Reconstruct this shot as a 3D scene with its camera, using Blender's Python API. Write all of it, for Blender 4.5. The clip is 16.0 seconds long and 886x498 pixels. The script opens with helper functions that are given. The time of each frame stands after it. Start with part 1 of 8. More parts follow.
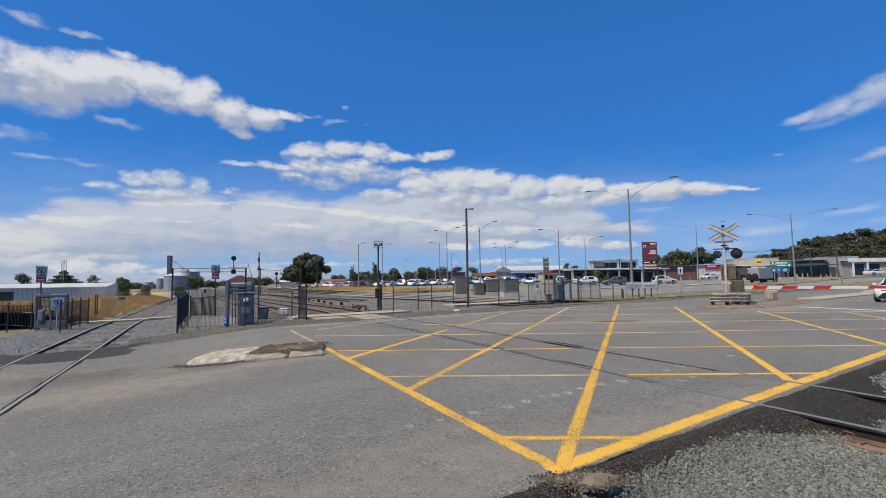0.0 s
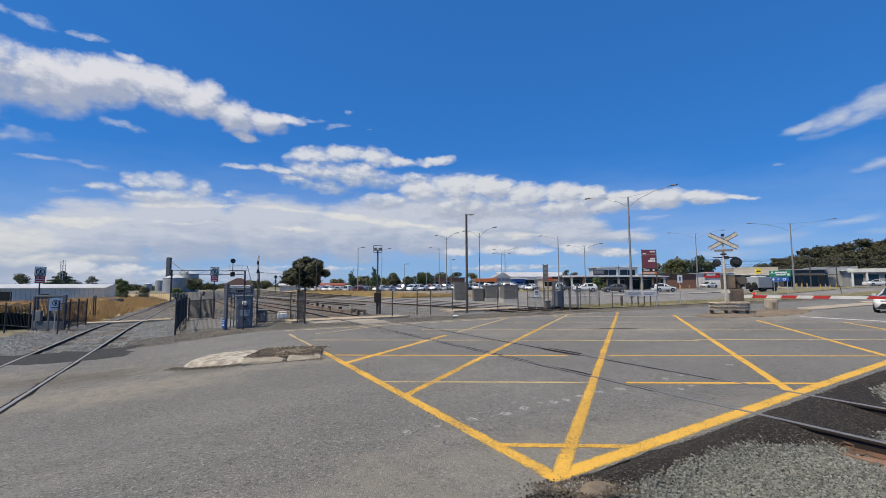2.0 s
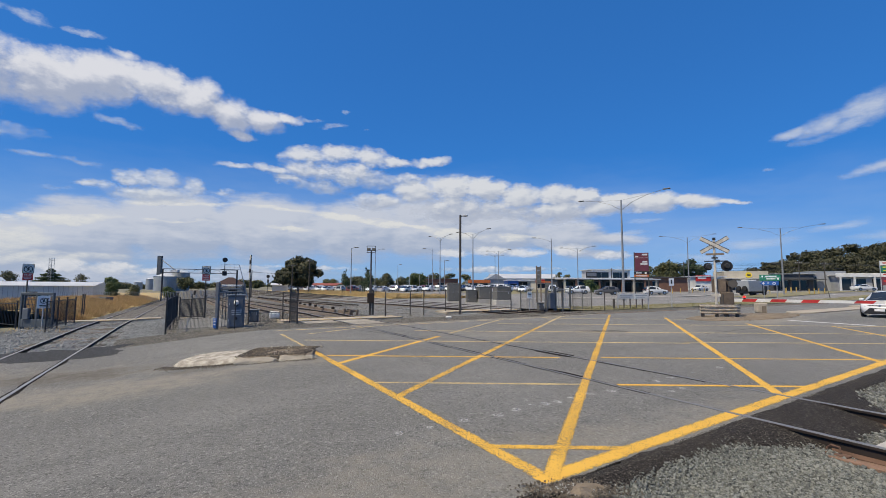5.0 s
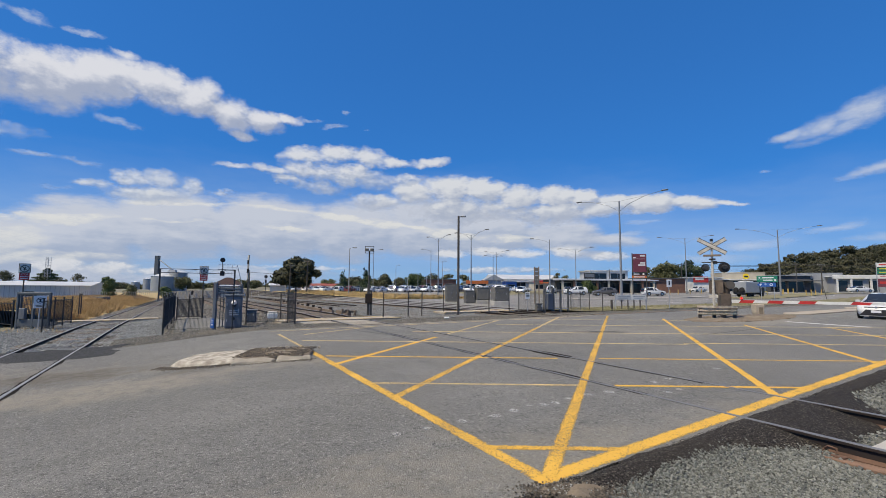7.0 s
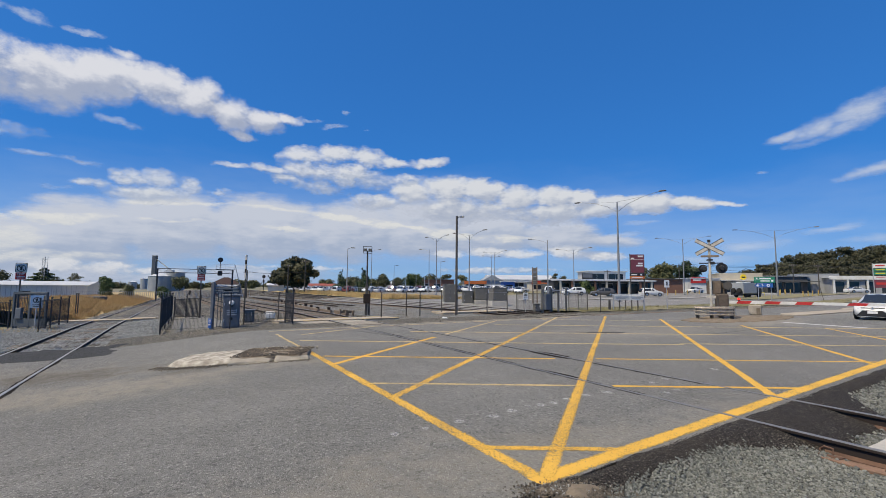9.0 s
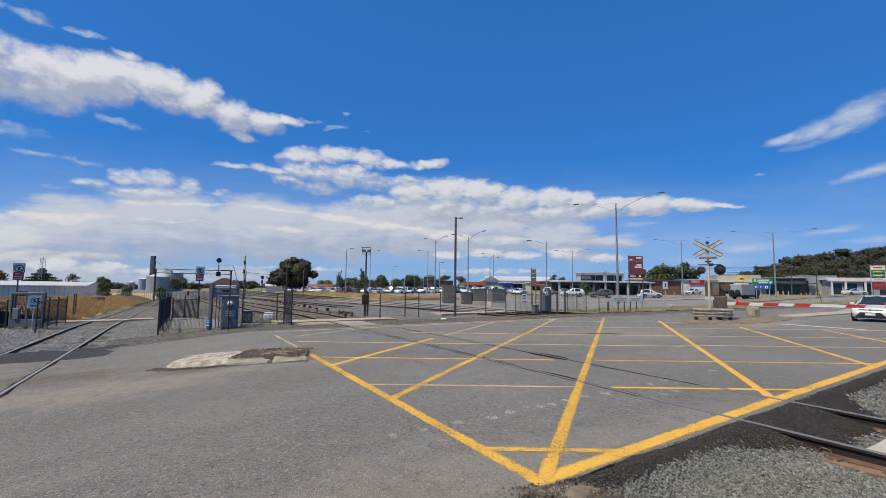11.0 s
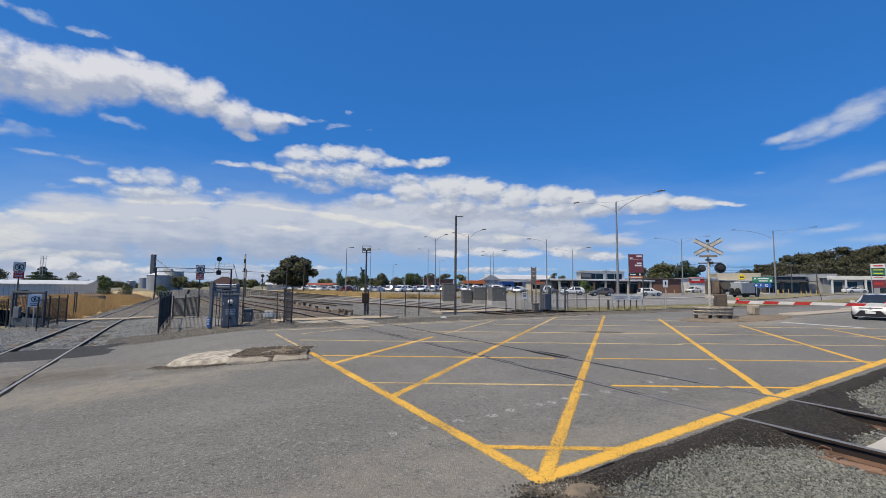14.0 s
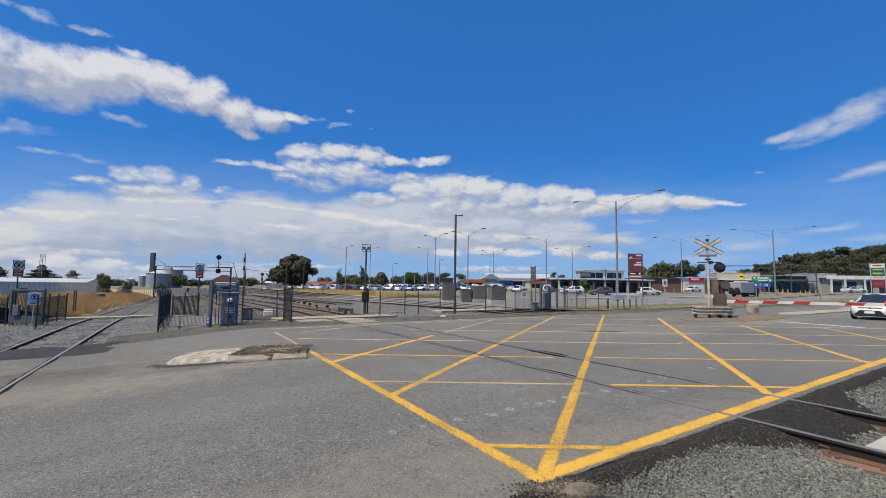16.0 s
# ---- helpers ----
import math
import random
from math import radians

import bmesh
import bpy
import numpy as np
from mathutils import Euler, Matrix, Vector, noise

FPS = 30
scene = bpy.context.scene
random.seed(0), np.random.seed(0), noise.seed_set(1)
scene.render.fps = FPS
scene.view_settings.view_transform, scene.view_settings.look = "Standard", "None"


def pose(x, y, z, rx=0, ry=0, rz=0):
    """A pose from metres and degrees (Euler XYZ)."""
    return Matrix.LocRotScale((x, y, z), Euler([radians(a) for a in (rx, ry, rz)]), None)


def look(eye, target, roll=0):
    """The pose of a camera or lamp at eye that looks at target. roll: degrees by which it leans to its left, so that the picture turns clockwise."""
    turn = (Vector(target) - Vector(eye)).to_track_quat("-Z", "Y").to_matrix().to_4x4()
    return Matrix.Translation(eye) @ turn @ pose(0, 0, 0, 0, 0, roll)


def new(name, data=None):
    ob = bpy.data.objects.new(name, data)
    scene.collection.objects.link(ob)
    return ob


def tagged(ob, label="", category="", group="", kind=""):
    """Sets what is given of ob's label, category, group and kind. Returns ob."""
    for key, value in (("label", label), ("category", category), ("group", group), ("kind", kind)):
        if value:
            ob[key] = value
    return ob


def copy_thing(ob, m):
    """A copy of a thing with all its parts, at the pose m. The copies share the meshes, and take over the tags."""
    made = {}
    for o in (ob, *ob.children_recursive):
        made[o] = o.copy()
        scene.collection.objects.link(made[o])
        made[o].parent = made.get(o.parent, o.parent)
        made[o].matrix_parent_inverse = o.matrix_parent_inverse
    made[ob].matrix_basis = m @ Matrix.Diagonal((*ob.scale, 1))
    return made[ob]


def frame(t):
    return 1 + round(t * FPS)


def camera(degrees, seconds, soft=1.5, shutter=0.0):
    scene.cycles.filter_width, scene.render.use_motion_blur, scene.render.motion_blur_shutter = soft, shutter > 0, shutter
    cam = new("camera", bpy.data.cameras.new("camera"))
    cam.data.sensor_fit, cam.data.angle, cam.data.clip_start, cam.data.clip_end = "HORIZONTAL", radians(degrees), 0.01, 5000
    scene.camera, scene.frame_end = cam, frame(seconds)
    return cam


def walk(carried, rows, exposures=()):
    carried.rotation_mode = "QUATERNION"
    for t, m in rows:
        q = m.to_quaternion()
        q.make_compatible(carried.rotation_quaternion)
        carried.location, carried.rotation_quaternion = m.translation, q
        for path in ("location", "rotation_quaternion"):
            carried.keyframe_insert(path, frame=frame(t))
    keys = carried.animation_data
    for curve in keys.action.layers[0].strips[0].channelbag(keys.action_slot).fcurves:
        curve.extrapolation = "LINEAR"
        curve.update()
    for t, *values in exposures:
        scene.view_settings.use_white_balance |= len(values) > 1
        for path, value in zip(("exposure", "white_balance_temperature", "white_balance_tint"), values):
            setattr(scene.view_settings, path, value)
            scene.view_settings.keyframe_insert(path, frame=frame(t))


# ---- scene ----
from math import atan2, cos, hypot, pi, sin

SECONDS = 16.0
cam = camera(90.66, SECONDS, soft=0.7)
EYE = (0.0, 0.0, 1.6)
PATH = [
    (0.0, 94.053, 0.865, 1.588),
    (0.5, 94.248, 0.686, 1.714),
    (1.0, 94.465, 0.528, 1.662),
    (1.5, 94.641, 0.396, 1.372),
    (2.0, 94.738, 0.174, 1.487),
    (2.5, 94.803, 0.024, 1.240),
    (3.0, 94.792, -0.121, 1.207),
    (3.5, 94.840, -0.199, 1.050),
    (4.0, 94.860, -0.263, 0.724),
    (6.5, 94.928, -0.389, 0.508),
    (7.0, 94.955, -0.454, 0.371),
    (7.5, 94.961, -0.498, 0.446),
    (8.0, 94.965, -0.500, 0.381),
    (8.5, 94.994, -0.516, 0.038),
    (9.0, 94.988, -0.544, 0.128),
    (11.5, 95.148, -0.662, -0.054),
    (12.0, 95.144, -0.611, 0.037),
    (12.5, 95.092, -0.571, -0.058),
    (13.0, 95.062, -0.560, -0.137),
    (13.5, 94.985, -0.594, -0.070),
    (14.0, 94.927, -0.621, -0.009),
    (14.5, 94.849, -0.632, -0.025),
    (15.0, 94.820, -0.682, -0.194),
    (15.5, 94.799, -0.711, -0.127),
    (16.0, 94.782, -0.740, -0.059),
]
# exposures are constant over the clip
walk(cam, [(t, pose(*EYE, rx, ry, rz)) for t, rx, ry, rz in PATH], [(0.0, 0.0), (SECONDS, 0.0)])

# ---- light ----
SUN_EL, SUN_AZ = radians(60), radians(-126)  # azimuth from the view axis, clockwise


def make_world():
    world = bpy.data.worlds.new("sky")
    scene.world = world
    world.use_nodes = True
    nt = world.node_tree
    nt.nodes.clear()
    sky = nt.nodes.new("ShaderNodeTexSky")
    sky.sky_type = "NISHITA"
    sky.sun_disc = False
    sky.sun_elevation = SUN_EL
    sky.sun_rotation = SUN_AZ
    sky.air_density = 1.0
    sky.dust_density = 0.1
    sky.ozone_density = 2.5
    soft = nt.nodes.new("ShaderNodeGamma")
    soft.inputs["Gamma"].default_value = 0.5
    hue = nt.nodes.new("ShaderNodeMix")
    hue.data_type, hue.blend_type = "RGBA", "MULTIPLY"
    hue.inputs[0].default_value = 1.0
    hue.inputs[7].default_value = (0.24, 0.99, 2.28, 1)
    bg = nt.nodes.new("ShaderNodeBackground")
    bg.inputs["Strength"].default_value = 0.12
    out = nt.nodes.new("ShaderNodeOutputWorld")
    nt.links.new(sky.outputs[0], soft.inputs["Color"])
    nt.links.new(soft.outputs[0], hue.inputs[6])
    nt.links.new(hue.outputs[2], bg.inputs["Color"])
    nt.links.new(bg.outputs[0], out.inputs["Surface"])
    lamp = bpy.data.lights.new("sun", "SUN")
    lamp.energy = 5.0
    lamp.angle = radians(0.6)
    lamp.color = (1.0, 0.875, 0.65)
    sun = new("sun", lamp)
    way = Vector((sin(SUN_AZ) * cos(SUN_EL), cos(SUN_AZ) * cos(SUN_EL), sin(SUN_EL)))
    sun.matrix_world = look(way * 500, (0, 0, 0))


make_world()


# ---- lie of the land ----
def smooth(a, b, x):
    t = min(1.0, max(0.0, (x - a) / (b - a)))
    return t * t * (3 - 2 * t)


TU, TV = (-0.515038, 0.857167), (0.857167, 0.515038)  # along and across the railway
RS, RN = (0.829, 0.559), (-0.559, 0.829)  # along and across the road


def uv(u, v):
    return u * TU[0] + v * TV[0], u * TU[1] + v * TV[1]


def sn(s, n):
    return s * RS[0] + n * RN[0], s * RS[1] + n * RN[1]


def lie(x, y):
    """Height of the land: the yard falls away to the north west, the highway rises gently."""
    u, v = x * TU[0] + y * TU[1], x * TV[0] + y * TV[1]
    s, n = x * RS[0] + y * RS[1], x * RN[0] + y * RN[1]
    z = -0.4 * (1 - smooth(-3, 3, v)) * smooth(2, 9, u)
    z -= 0.014 * (1 - smooth(12, 24, v)) * min(110.0, max(0.0, u - 26))
    return z + 0.5 * smooth(50, 72, n) * smooth(45, 80, s) + 0.9 * smooth(75, 130, s)


# ---- materials ----
def nodes_of(mat):
    mat.use_nodes = True
    nt = mat.node_tree
    nt.nodes.clear()
    out = nt.nodes.new("ShaderNodeOutputMaterial")
    bsdf = nt.nodes.new("ShaderNodeBsdfPrincipled")
    nt.links.new(bsdf.outputs[0], out.inputs[0])
    return nt, bsdf, out


def noise_node(nt, scale, detail=4, rough=0.6, vec=None, kind="noise"):
    if kind == "voronoi":
        n = nt.nodes.new("ShaderNodeTexVoronoi")
        n.inputs["Scale"].default_value = scale
    else:
        n = nt.nodes.new("ShaderNodeTexNoise")
        n.inputs["Scale"].default_value = scale
        n.inputs["Detail"].default_value = detail
        n.inputs["Roughness"].default_value = rough
    if vec is None:
        vec = nt.nodes.new("ShaderNodeTexCoord").outputs["Object"]
    nt.links.new(vec, n.inputs["Vector"])
    return n


def mix_node(nt, fac, a, b, blend="MIX"):
    m = nt.nodes.new("ShaderNodeMix")
    m.data_type, m.blend_type = "RGBA", blend
    for slot, value in ((0, fac), (6, a), (7, b)):
        if isinstance(value, (int, float)):
            m.inputs[slot].default_value = value
        elif isinstance(value, tuple):
            m.inputs[slot].default_value = (*value[:3], 1)
        else:
            nt.links.new(value, m.inputs[slot])
    return m.outputs[2]


def ramp_node(nt, value, lo, hi):
    m = nt.nodes.new("ShaderNodeMapRange")
    m.interpolation_type = "SMOOTHSTEP"
    nt.links.new(value, m.inputs[0])
    m.inputs[1].default_value, m.inputs[2].default_value = lo, hi
    return m.outputs[0]


def math_node(nt, op, a, b=0.0, c=0.0):
    m = nt.nodes.new("ShaderNodeMath")
    m.operation = op
    for slot, value in enumerate((a, b, c)):
        if isinstance(value, (int, float)):
            m.inputs[slot].default_value = value
        else:
            nt.links.new(value, m.inputs[slot])
    return m.outputs[0]


def bump_node(nt, height, strength, distance, bsdf):
    b = nt.nodes.new("ShaderNodeBump")
    b.inputs["Strength"].default_value = strength
    b.inputs["Distance"].default_value = distance
    nt.links.new(height, b.inputs["Height"])
    nt.links.new(b.outputs[0], bsdf.inputs["Normal"])


def surface(name, c1, c2, rough=0.8, metal=0.0, grain=30, large=1.5, bump=0.2, depth=0.005, vary=0.0, spec=0.4):
    """Two tones mixed by large stains, fine grain on top, and a fine relief."""
    mat = bpy.data.materials.new(name)
    nt, bsdf, _ = nodes_of(mat)
    n1, n2 = noise_node(nt, large, 5, 0.6), noise_node(nt, grain, 6, 0.7)
    col = mix_node(nt, ramp_node(nt, n1.outputs[0], 0.3, 0.7), c1, c2)
    fine = ramp_node(nt, n2.outputs[0], 0.25, 0.75)
    dark = tuple(0.62 * (a + b) / 2 for a, b in zip(c1, c2))
    col = mix_node(nt, math_node(nt, "MULTIPLY", fine, 0.4), col, dark)
    if vary:
        info = nt.nodes.new("ShaderNodeObjectInfo")
        gain = math_node(nt, "MULTIPLY_ADD", info.outputs["Random"], vary, 1 - vary / 2)
        hsv = nt.nodes.new("ShaderNodeHueSaturation")
        nt.links.new(col, hsv.inputs["Color"])
        nt.links.new(gain, hsv.inputs["Value"])
        col = hsv.outputs[0]
    nt.links.new(col, bsdf.inputs["Base Color"])
    bsdf.inputs["Roughness"].default_value = rough
    bsdf.inputs["Metallic"].default_value = metal
    bsdf.inputs["Specular IOR Level"].default_value = spec
    if bump:
        bump_node(nt, n2.outputs[0], bump, depth, bsdf)
    return mat


def stones(name, tones, scale, bump=0.8, depth=0.03, stain=None):
    """Loose stone: every stone has a tone of its own."""
    mat = bpy.data.materials.new(name)
    nt, bsdf, _ = nodes_of(mat)
    v = noise_node(nt, scale, kind="voronoi")
    sep = nt.nodes.new("ShaderNodeSeparateColor")
    nt.links.new(v.outputs["Color"], sep.inputs[0])
    col = mix_node(nt, sep.outputs[0], tones[0], tones[1])
    col = mix_node(nt, ramp_node(nt, sep.outputs[1], 0.75, 0.9), col, tones[2])
    # shade in the gaps between stones, put into the colour towards each cell's rim
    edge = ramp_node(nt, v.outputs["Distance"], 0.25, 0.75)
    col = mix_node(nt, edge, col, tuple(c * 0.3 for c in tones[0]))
    big = noise_node(nt, 0.5, 4)
    col = mix_node(nt, math_node(nt, "MULTIPLY", ramp_node(nt, big.outputs[0], 0.45, 0.7), 0.6), col, stain or tones[0])
    nt.links.new(col, bsdf.inputs["Base Color"])
    bsdf.inputs["Roughness"].default_value = 0.9
    bsdf.inputs["Specular IOR Level"].default_value = 0.2
    inv = math_node(nt, "SUBTRACT", 1.0, v.outputs["Distance"])
    bump_node(nt, inv, bump, depth, bsdf)
    return mat


def asphalt(name, base, agg, dust=False):
    """Worn bitumen: fine exposed stone, pits, wheel tracks along the road and (on the main road) drifts of dust."""
    mat = bpy.data.materials.new(name)
    nt, bsdf, _ = nodes_of(mat)
    co = nt.nodes.new("ShaderNodeTexCoord")
    xyz = nt.nodes.new("ShaderNodeSeparateXYZ")
    nt.links.new(co.outputs["Object"], xyz.inputs[0])

    def cells(scale):
        v = noise_node(nt, scale, kind="voronoi")
        sep = nt.nodes.new("ShaderNodeSeparateColor")
        nt.links.new(v.outputs["Color"], sep.inputs[0])
        return v, sep

    v, fine = cells(88)
    _, coarse = cells(36)
    big, mid, tiny = noise_node(nt, 0.2, 5, 0.6), noise_node(nt, 1.7, 7, 0.7), noise_node(nt, 230, 3)
    along = math_node(nt, "ADD", math_node(nt, "MULTIPLY", xyz.outputs[0], RS[0] * 0.06), math_node(nt, "MULTIPLY", xyz.outputs[1], RS[1] * 0.06))
    across = math_node(nt, "ADD", math_node(nt, "MULTIPLY", xyz.outputs[0], RN[0] * 0.8), math_node(nt, "MULTIPLY", xyz.outputs[1], RN[1] * 0.8))
    lane = nt.nodes.new("ShaderNodeCombineXYZ")
    nt.links.new(along, lane.inputs[0])
    nt.links.new(across, lane.inputs[1])
    streak = noise_node(nt, 1.0, 4, 0.6, lane.outputs[0])
    tone = lambda k: tuple(c * k for c in base)
    col = mix_node(nt, ramp_node(nt, big.outputs[0], 0.35, 0.68), tone(0.9), tone(1.2))
    col = mix_node(nt, math_node(nt, "MULTIPLY", ramp_node(nt, streak.outputs[0], 0.42, 0.68), 0.5), col, tone(0.72))
    col = mix_node(nt, math_node(nt, "MULTIPLY", ramp_node(nt, mid.outputs[0], 0.4, 0.72), 0.4), col, tone(0.75))
    for src, lo, hi, k, c in ((fine.outputs[0], 0.8, 0.98, 0.62, agg), (fine.outputs[1], 0.8, 0.96, 0.75, tone(0.3)), (coarse.outputs[0], 0.9, 0.96, 0.6, tone(0.3)), (coarse.outputs[1], 0.95, 0.98, 0.4, agg)):
        col = mix_node(nt, math_node(nt, "MULTIPLY", ramp_node(nt, src, lo, hi), k), col, c)
    col = mix_node(nt, math_node(nt, "MULTIPLY", ramp_node(nt, tiny.outputs[0], 0.45, 0.7), 0.25), col, tone(0.55))
    if dust:
        wob = math_node(nt, "MULTIPLY", math_node(nt, "SUBTRACT", mid.outputs[0], 0.5), 2.6)
        patchy = math_node(nt, "MULTIPLY_ADD", ramp_node(nt, noise_node(nt, 4.5, 7, 0.75).outputs[0], 0.35, 0.62), 0.6, 0.4)
        for tint, spots in DUST:
            total = None
            for cx, cy, rx, ry, turn, amount in spots:
                dx, dy = math_node(nt, "SUBTRACT", xyz.outputs[0], cx), math_node(nt, "SUBTRACT", xyz.outputs[1], cy)
                a = math_node(nt, "ADD", math_node(nt, "MULTIPLY", dx, cos(turn) / rx), math_node(nt, "MULTIPLY", dy, sin(turn) / rx))
                b = math_node(nt, "SUBTRACT", math_node(nt, "MULTIPLY", dy, cos(turn) / ry), math_node(nt, "MULTIPLY", dx, sin(turn) / ry))
                d = math_node(nt, "SQRT", math_node(nt, "ADD", math_node(nt, "MULTIPLY", a, a), math_node(nt, "MULTIPLY", b, b)))
                d = ramp_node(nt, math_node(nt, "ADD", d, wob), 1.15, 0.3)
                d = math_node(nt, "MULTIPLY", d, amount)
                total = d if total is None else math_node(nt, "MAXIMUM", total, d)
            col = mix_node(nt, math_node(nt, "MULTIPLY", total, patchy), col, tint)
    nt.links.new(col, bsdf.inputs["Base Color"])
    bsdf.inputs["Roughness"].default_value = 0.85
    bsdf.inputs["Specular IOR Level"].default_value = 0.3
    h = math_node(nt, "ADD", tiny.outputs[0], math_node(nt, "MULTIPLY", v.outputs["Distance"], -1.0))
    bump_node(nt, h, 0.75, 0.009, bsdf)
    return mat


def worn_paint(name, color, lo, hi):
    """Road paint, rubbed off stone by stone, in patches and along its edges, so that the bitumen shows through."""
    mat = bpy.data.materials.new(name)
    nt, bsdf, out = nodes_of(mat)
    big, fine = noise_node(nt, 0.9, 6, 0.65), noise_node(nt, 90, 5, 0.75)
    cell = noise_node(nt, 105, kind="voronoi")
    sep = nt.nodes.new("ShaderNodeSeparateColor")
    nt.links.new(cell.outputs["Color"], sep.inputs[0])
    rim = nt.nodes.new("ShaderNodeAttribute")
    rim.attribute_name = "rim"
    w = math_node(nt, "ADD", math_node(nt, "MULTIPLY", big.outputs[0], 0.5), math_node(nt, "ADD", math_node(nt, "MULTIPLY", sep.outputs[0], 0.32), math_node(nt, "MULTIPLY", fine.outputs[0], 0.33)))
    w = math_node(nt, "MULTIPLY_ADD", rim.outputs["Fac"], 0.22, w)
    shade = mix_node(nt, big.outputs[0], color, tuple(c * 0.8 for c in color))
    shade = mix_node(nt, math_node(nt, "MULTIPLY", fine.outputs[0], 0.3), shade, tuple(c * 0.6 for c in color))
    nt.links.new(shade, bsdf.inputs["Base Color"])
    bsdf.inputs["Roughness"].default_value = 0.75
    bump_node(nt, fine.outputs[0], 0.4, 0.004, bsdf)
    tr, mx = nt.nodes.new("ShaderNodeBsdfTransparent"), nt.nodes.new("ShaderNodeMixShader")
    nt.links.new(ramp_node(nt, w, lo, hi), mx.inputs[0])
    nt.links.new(bsdf.outputs[0], mx.inputs[1])
    nt.links.new(tr.outputs[0], mx.inputs[2])
    nt.links.new(mx.outputs[0], out.inputs[0])
    return mat


def gloss(name, color, rough=0.3, metal=0.0, coat=0.0, emit=0.0):
    mat = bpy.data.materials.new(name)
    nt, bsdf, _ = nodes_of(mat)
    n = noise_node(nt, 3.0, 5)
    col = mix_node(nt, math_node(nt, "MULTIPLY", n.outputs[0], 0.3), color, tuple(c * 0.75 for c in color))
    nt.links.new(col, bsdf.inputs["Base Color"])
    bsdf.inputs["Roughness"].default_value = rough
    bsdf.inputs["Metallic"].default_value = metal
    bsdf.inputs["Coat Weight"].default_value = coat
    if emit:
        bsdf.inputs["Emission Color"].default_value = (*color, 1)
        bsdf.inputs["Emission Strength"].default_value = emit
    return mat


def leafy(name, c1, c2):
    mat = bpy.data.materials.new(name)
    nt, bsdf, _ = nodes_of(mat)
    isl = nt.nodes.new("ShaderNodeNewGeometry")
    big = noise_node(nt, 0.35, 3)
    col = mix_node(nt, isl.outputs["Random Per Island"], c1, c2)
    col = mix_node(nt, math_node(nt, "MULTIPLY", ramp_node(nt, big.outputs[0], 0.35, 0.7), 0.5), col, tuple(c * 0.55 for c in c1))
    nt.links.new(col, bsdf.inputs["Base Color"])
    bsdf.inputs["Roughness"].default_value = 0.65
    bsdf.inputs["Specular IOR Level"].default_value = 0.25
    return mat


def car_paint(name):
    """Parked cars: each takes a common car colour of its own."""
    mat = bpy.data.materials.new(name)
    nt, bsdf, _ = nodes_of(mat)
    info = nt.nodes.new("ShaderNodeObjectInfo")
    cr = nt.nodes.new("ShaderNodeValToRGB")
    cr.color_ramp.interpolation = "CONSTANT"
    tones = [(0.0, (0.75, 0.76, 0.77)), (0.34, (0.45, 0.46, 0.48)), (0.55, (0.12, 0.13, 0.14)), (0.68, (0.8, 0.8, 0.78)), (0.88, (0.05, 0.08, 0.16)), (0.96, (0.2, 0.05, 0.045))]
    el = cr.color_ramp.elements
    while len(el) < len(tones):
        el.new(0.5)
    for e, (p, c) in zip(el, tones):
        e.position, e.color = p, (*c, 1)
    nt.links.new(info.outputs["Random"], cr.inputs[0])
    nt.links.new(cr.outputs[0], bsdf.inputs["Base Color"])
    bsdf.inputs["Roughness"].default_value = 0.3
    bsdf.inputs["Coat Weight"].default_value = 0.6
    return mat


DUST = [((0.27, 0.245, 0.195), [(-6.4, 7.9, 3.6, 1.1, 0.45, 0.8), (-10.4, 8.6, 4.5, 1.5, 0.5, 0.6), (-3.6, 9.3, 2.4, 0.6, 0.3, 0.6), (16.5, 22.6, 7.0, 1.3, 0.6, 0.8), (0.4, 4.1, 3.6, 0.9, 0.45, 0.5), (3.6, 5.6, 2.4, 0.8, 0.55, 0.4), (27.0, 31.0, 6.0, 1.0, 0.6, 0.6), (7.0, 16.6, 8.0, 2.0, 0.45, 0.42), (2.2, 15.2, 4.0, 1.2, 0.2, 0.4), (-7.5, 9.4, 2.5, 0.7, 0.2, 0.45)]), ((0.1, 0.086, 0.068), [(-8.3, 9.3, 2.2, 0.85, 0.3, 0.9), (5.6, 16.3, 1.2, 0.4, 0.0, 0.7), (-5.2, 9.25, 0.9, 0.35, 0.2, 0.6)])]
M = {}
M["asphalt"] = asphalt("worn bitumen", (0.18, 0.176, 0.162), (0.4, 0.39, 0.355), dust=True)
M["asphalt_new"] = asphalt("dark bitumen patch", (0.046, 0.046, 0.045), (0.11, 0.11, 0.107))
M["asphalt_far"] = asphalt("pale bitumen", (0.235, 0.225, 0.21), (0.32, 0.31, 0.29))
M["yellow"] = worn_paint("yellow road paint", (0.78, 0.45, 0.06), 0.7, 0.8)
M["yellow_mid"] = worn_paint("scuffed yellow road paint", (0.77, 0.45, 0.065), 0.6, 0.72)
M["yellow_thin"] = worn_paint("rubbed yellow road paint", (0.68, 0.5, 0.22), 0.6, 0.72)
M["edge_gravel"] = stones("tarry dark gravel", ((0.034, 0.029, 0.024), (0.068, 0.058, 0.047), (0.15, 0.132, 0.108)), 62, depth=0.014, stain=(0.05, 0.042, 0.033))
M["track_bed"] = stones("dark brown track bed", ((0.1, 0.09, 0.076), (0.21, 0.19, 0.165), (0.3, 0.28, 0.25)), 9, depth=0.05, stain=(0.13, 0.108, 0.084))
M["white_line"] = worn_paint("white road paint", (0.68, 0.67, 0.64), 0.68, 0.8)
M["paint_faint"] = worn_paint("scuffed white paint", (0.52, 0.51, 0.48), 0.5, 0.66)
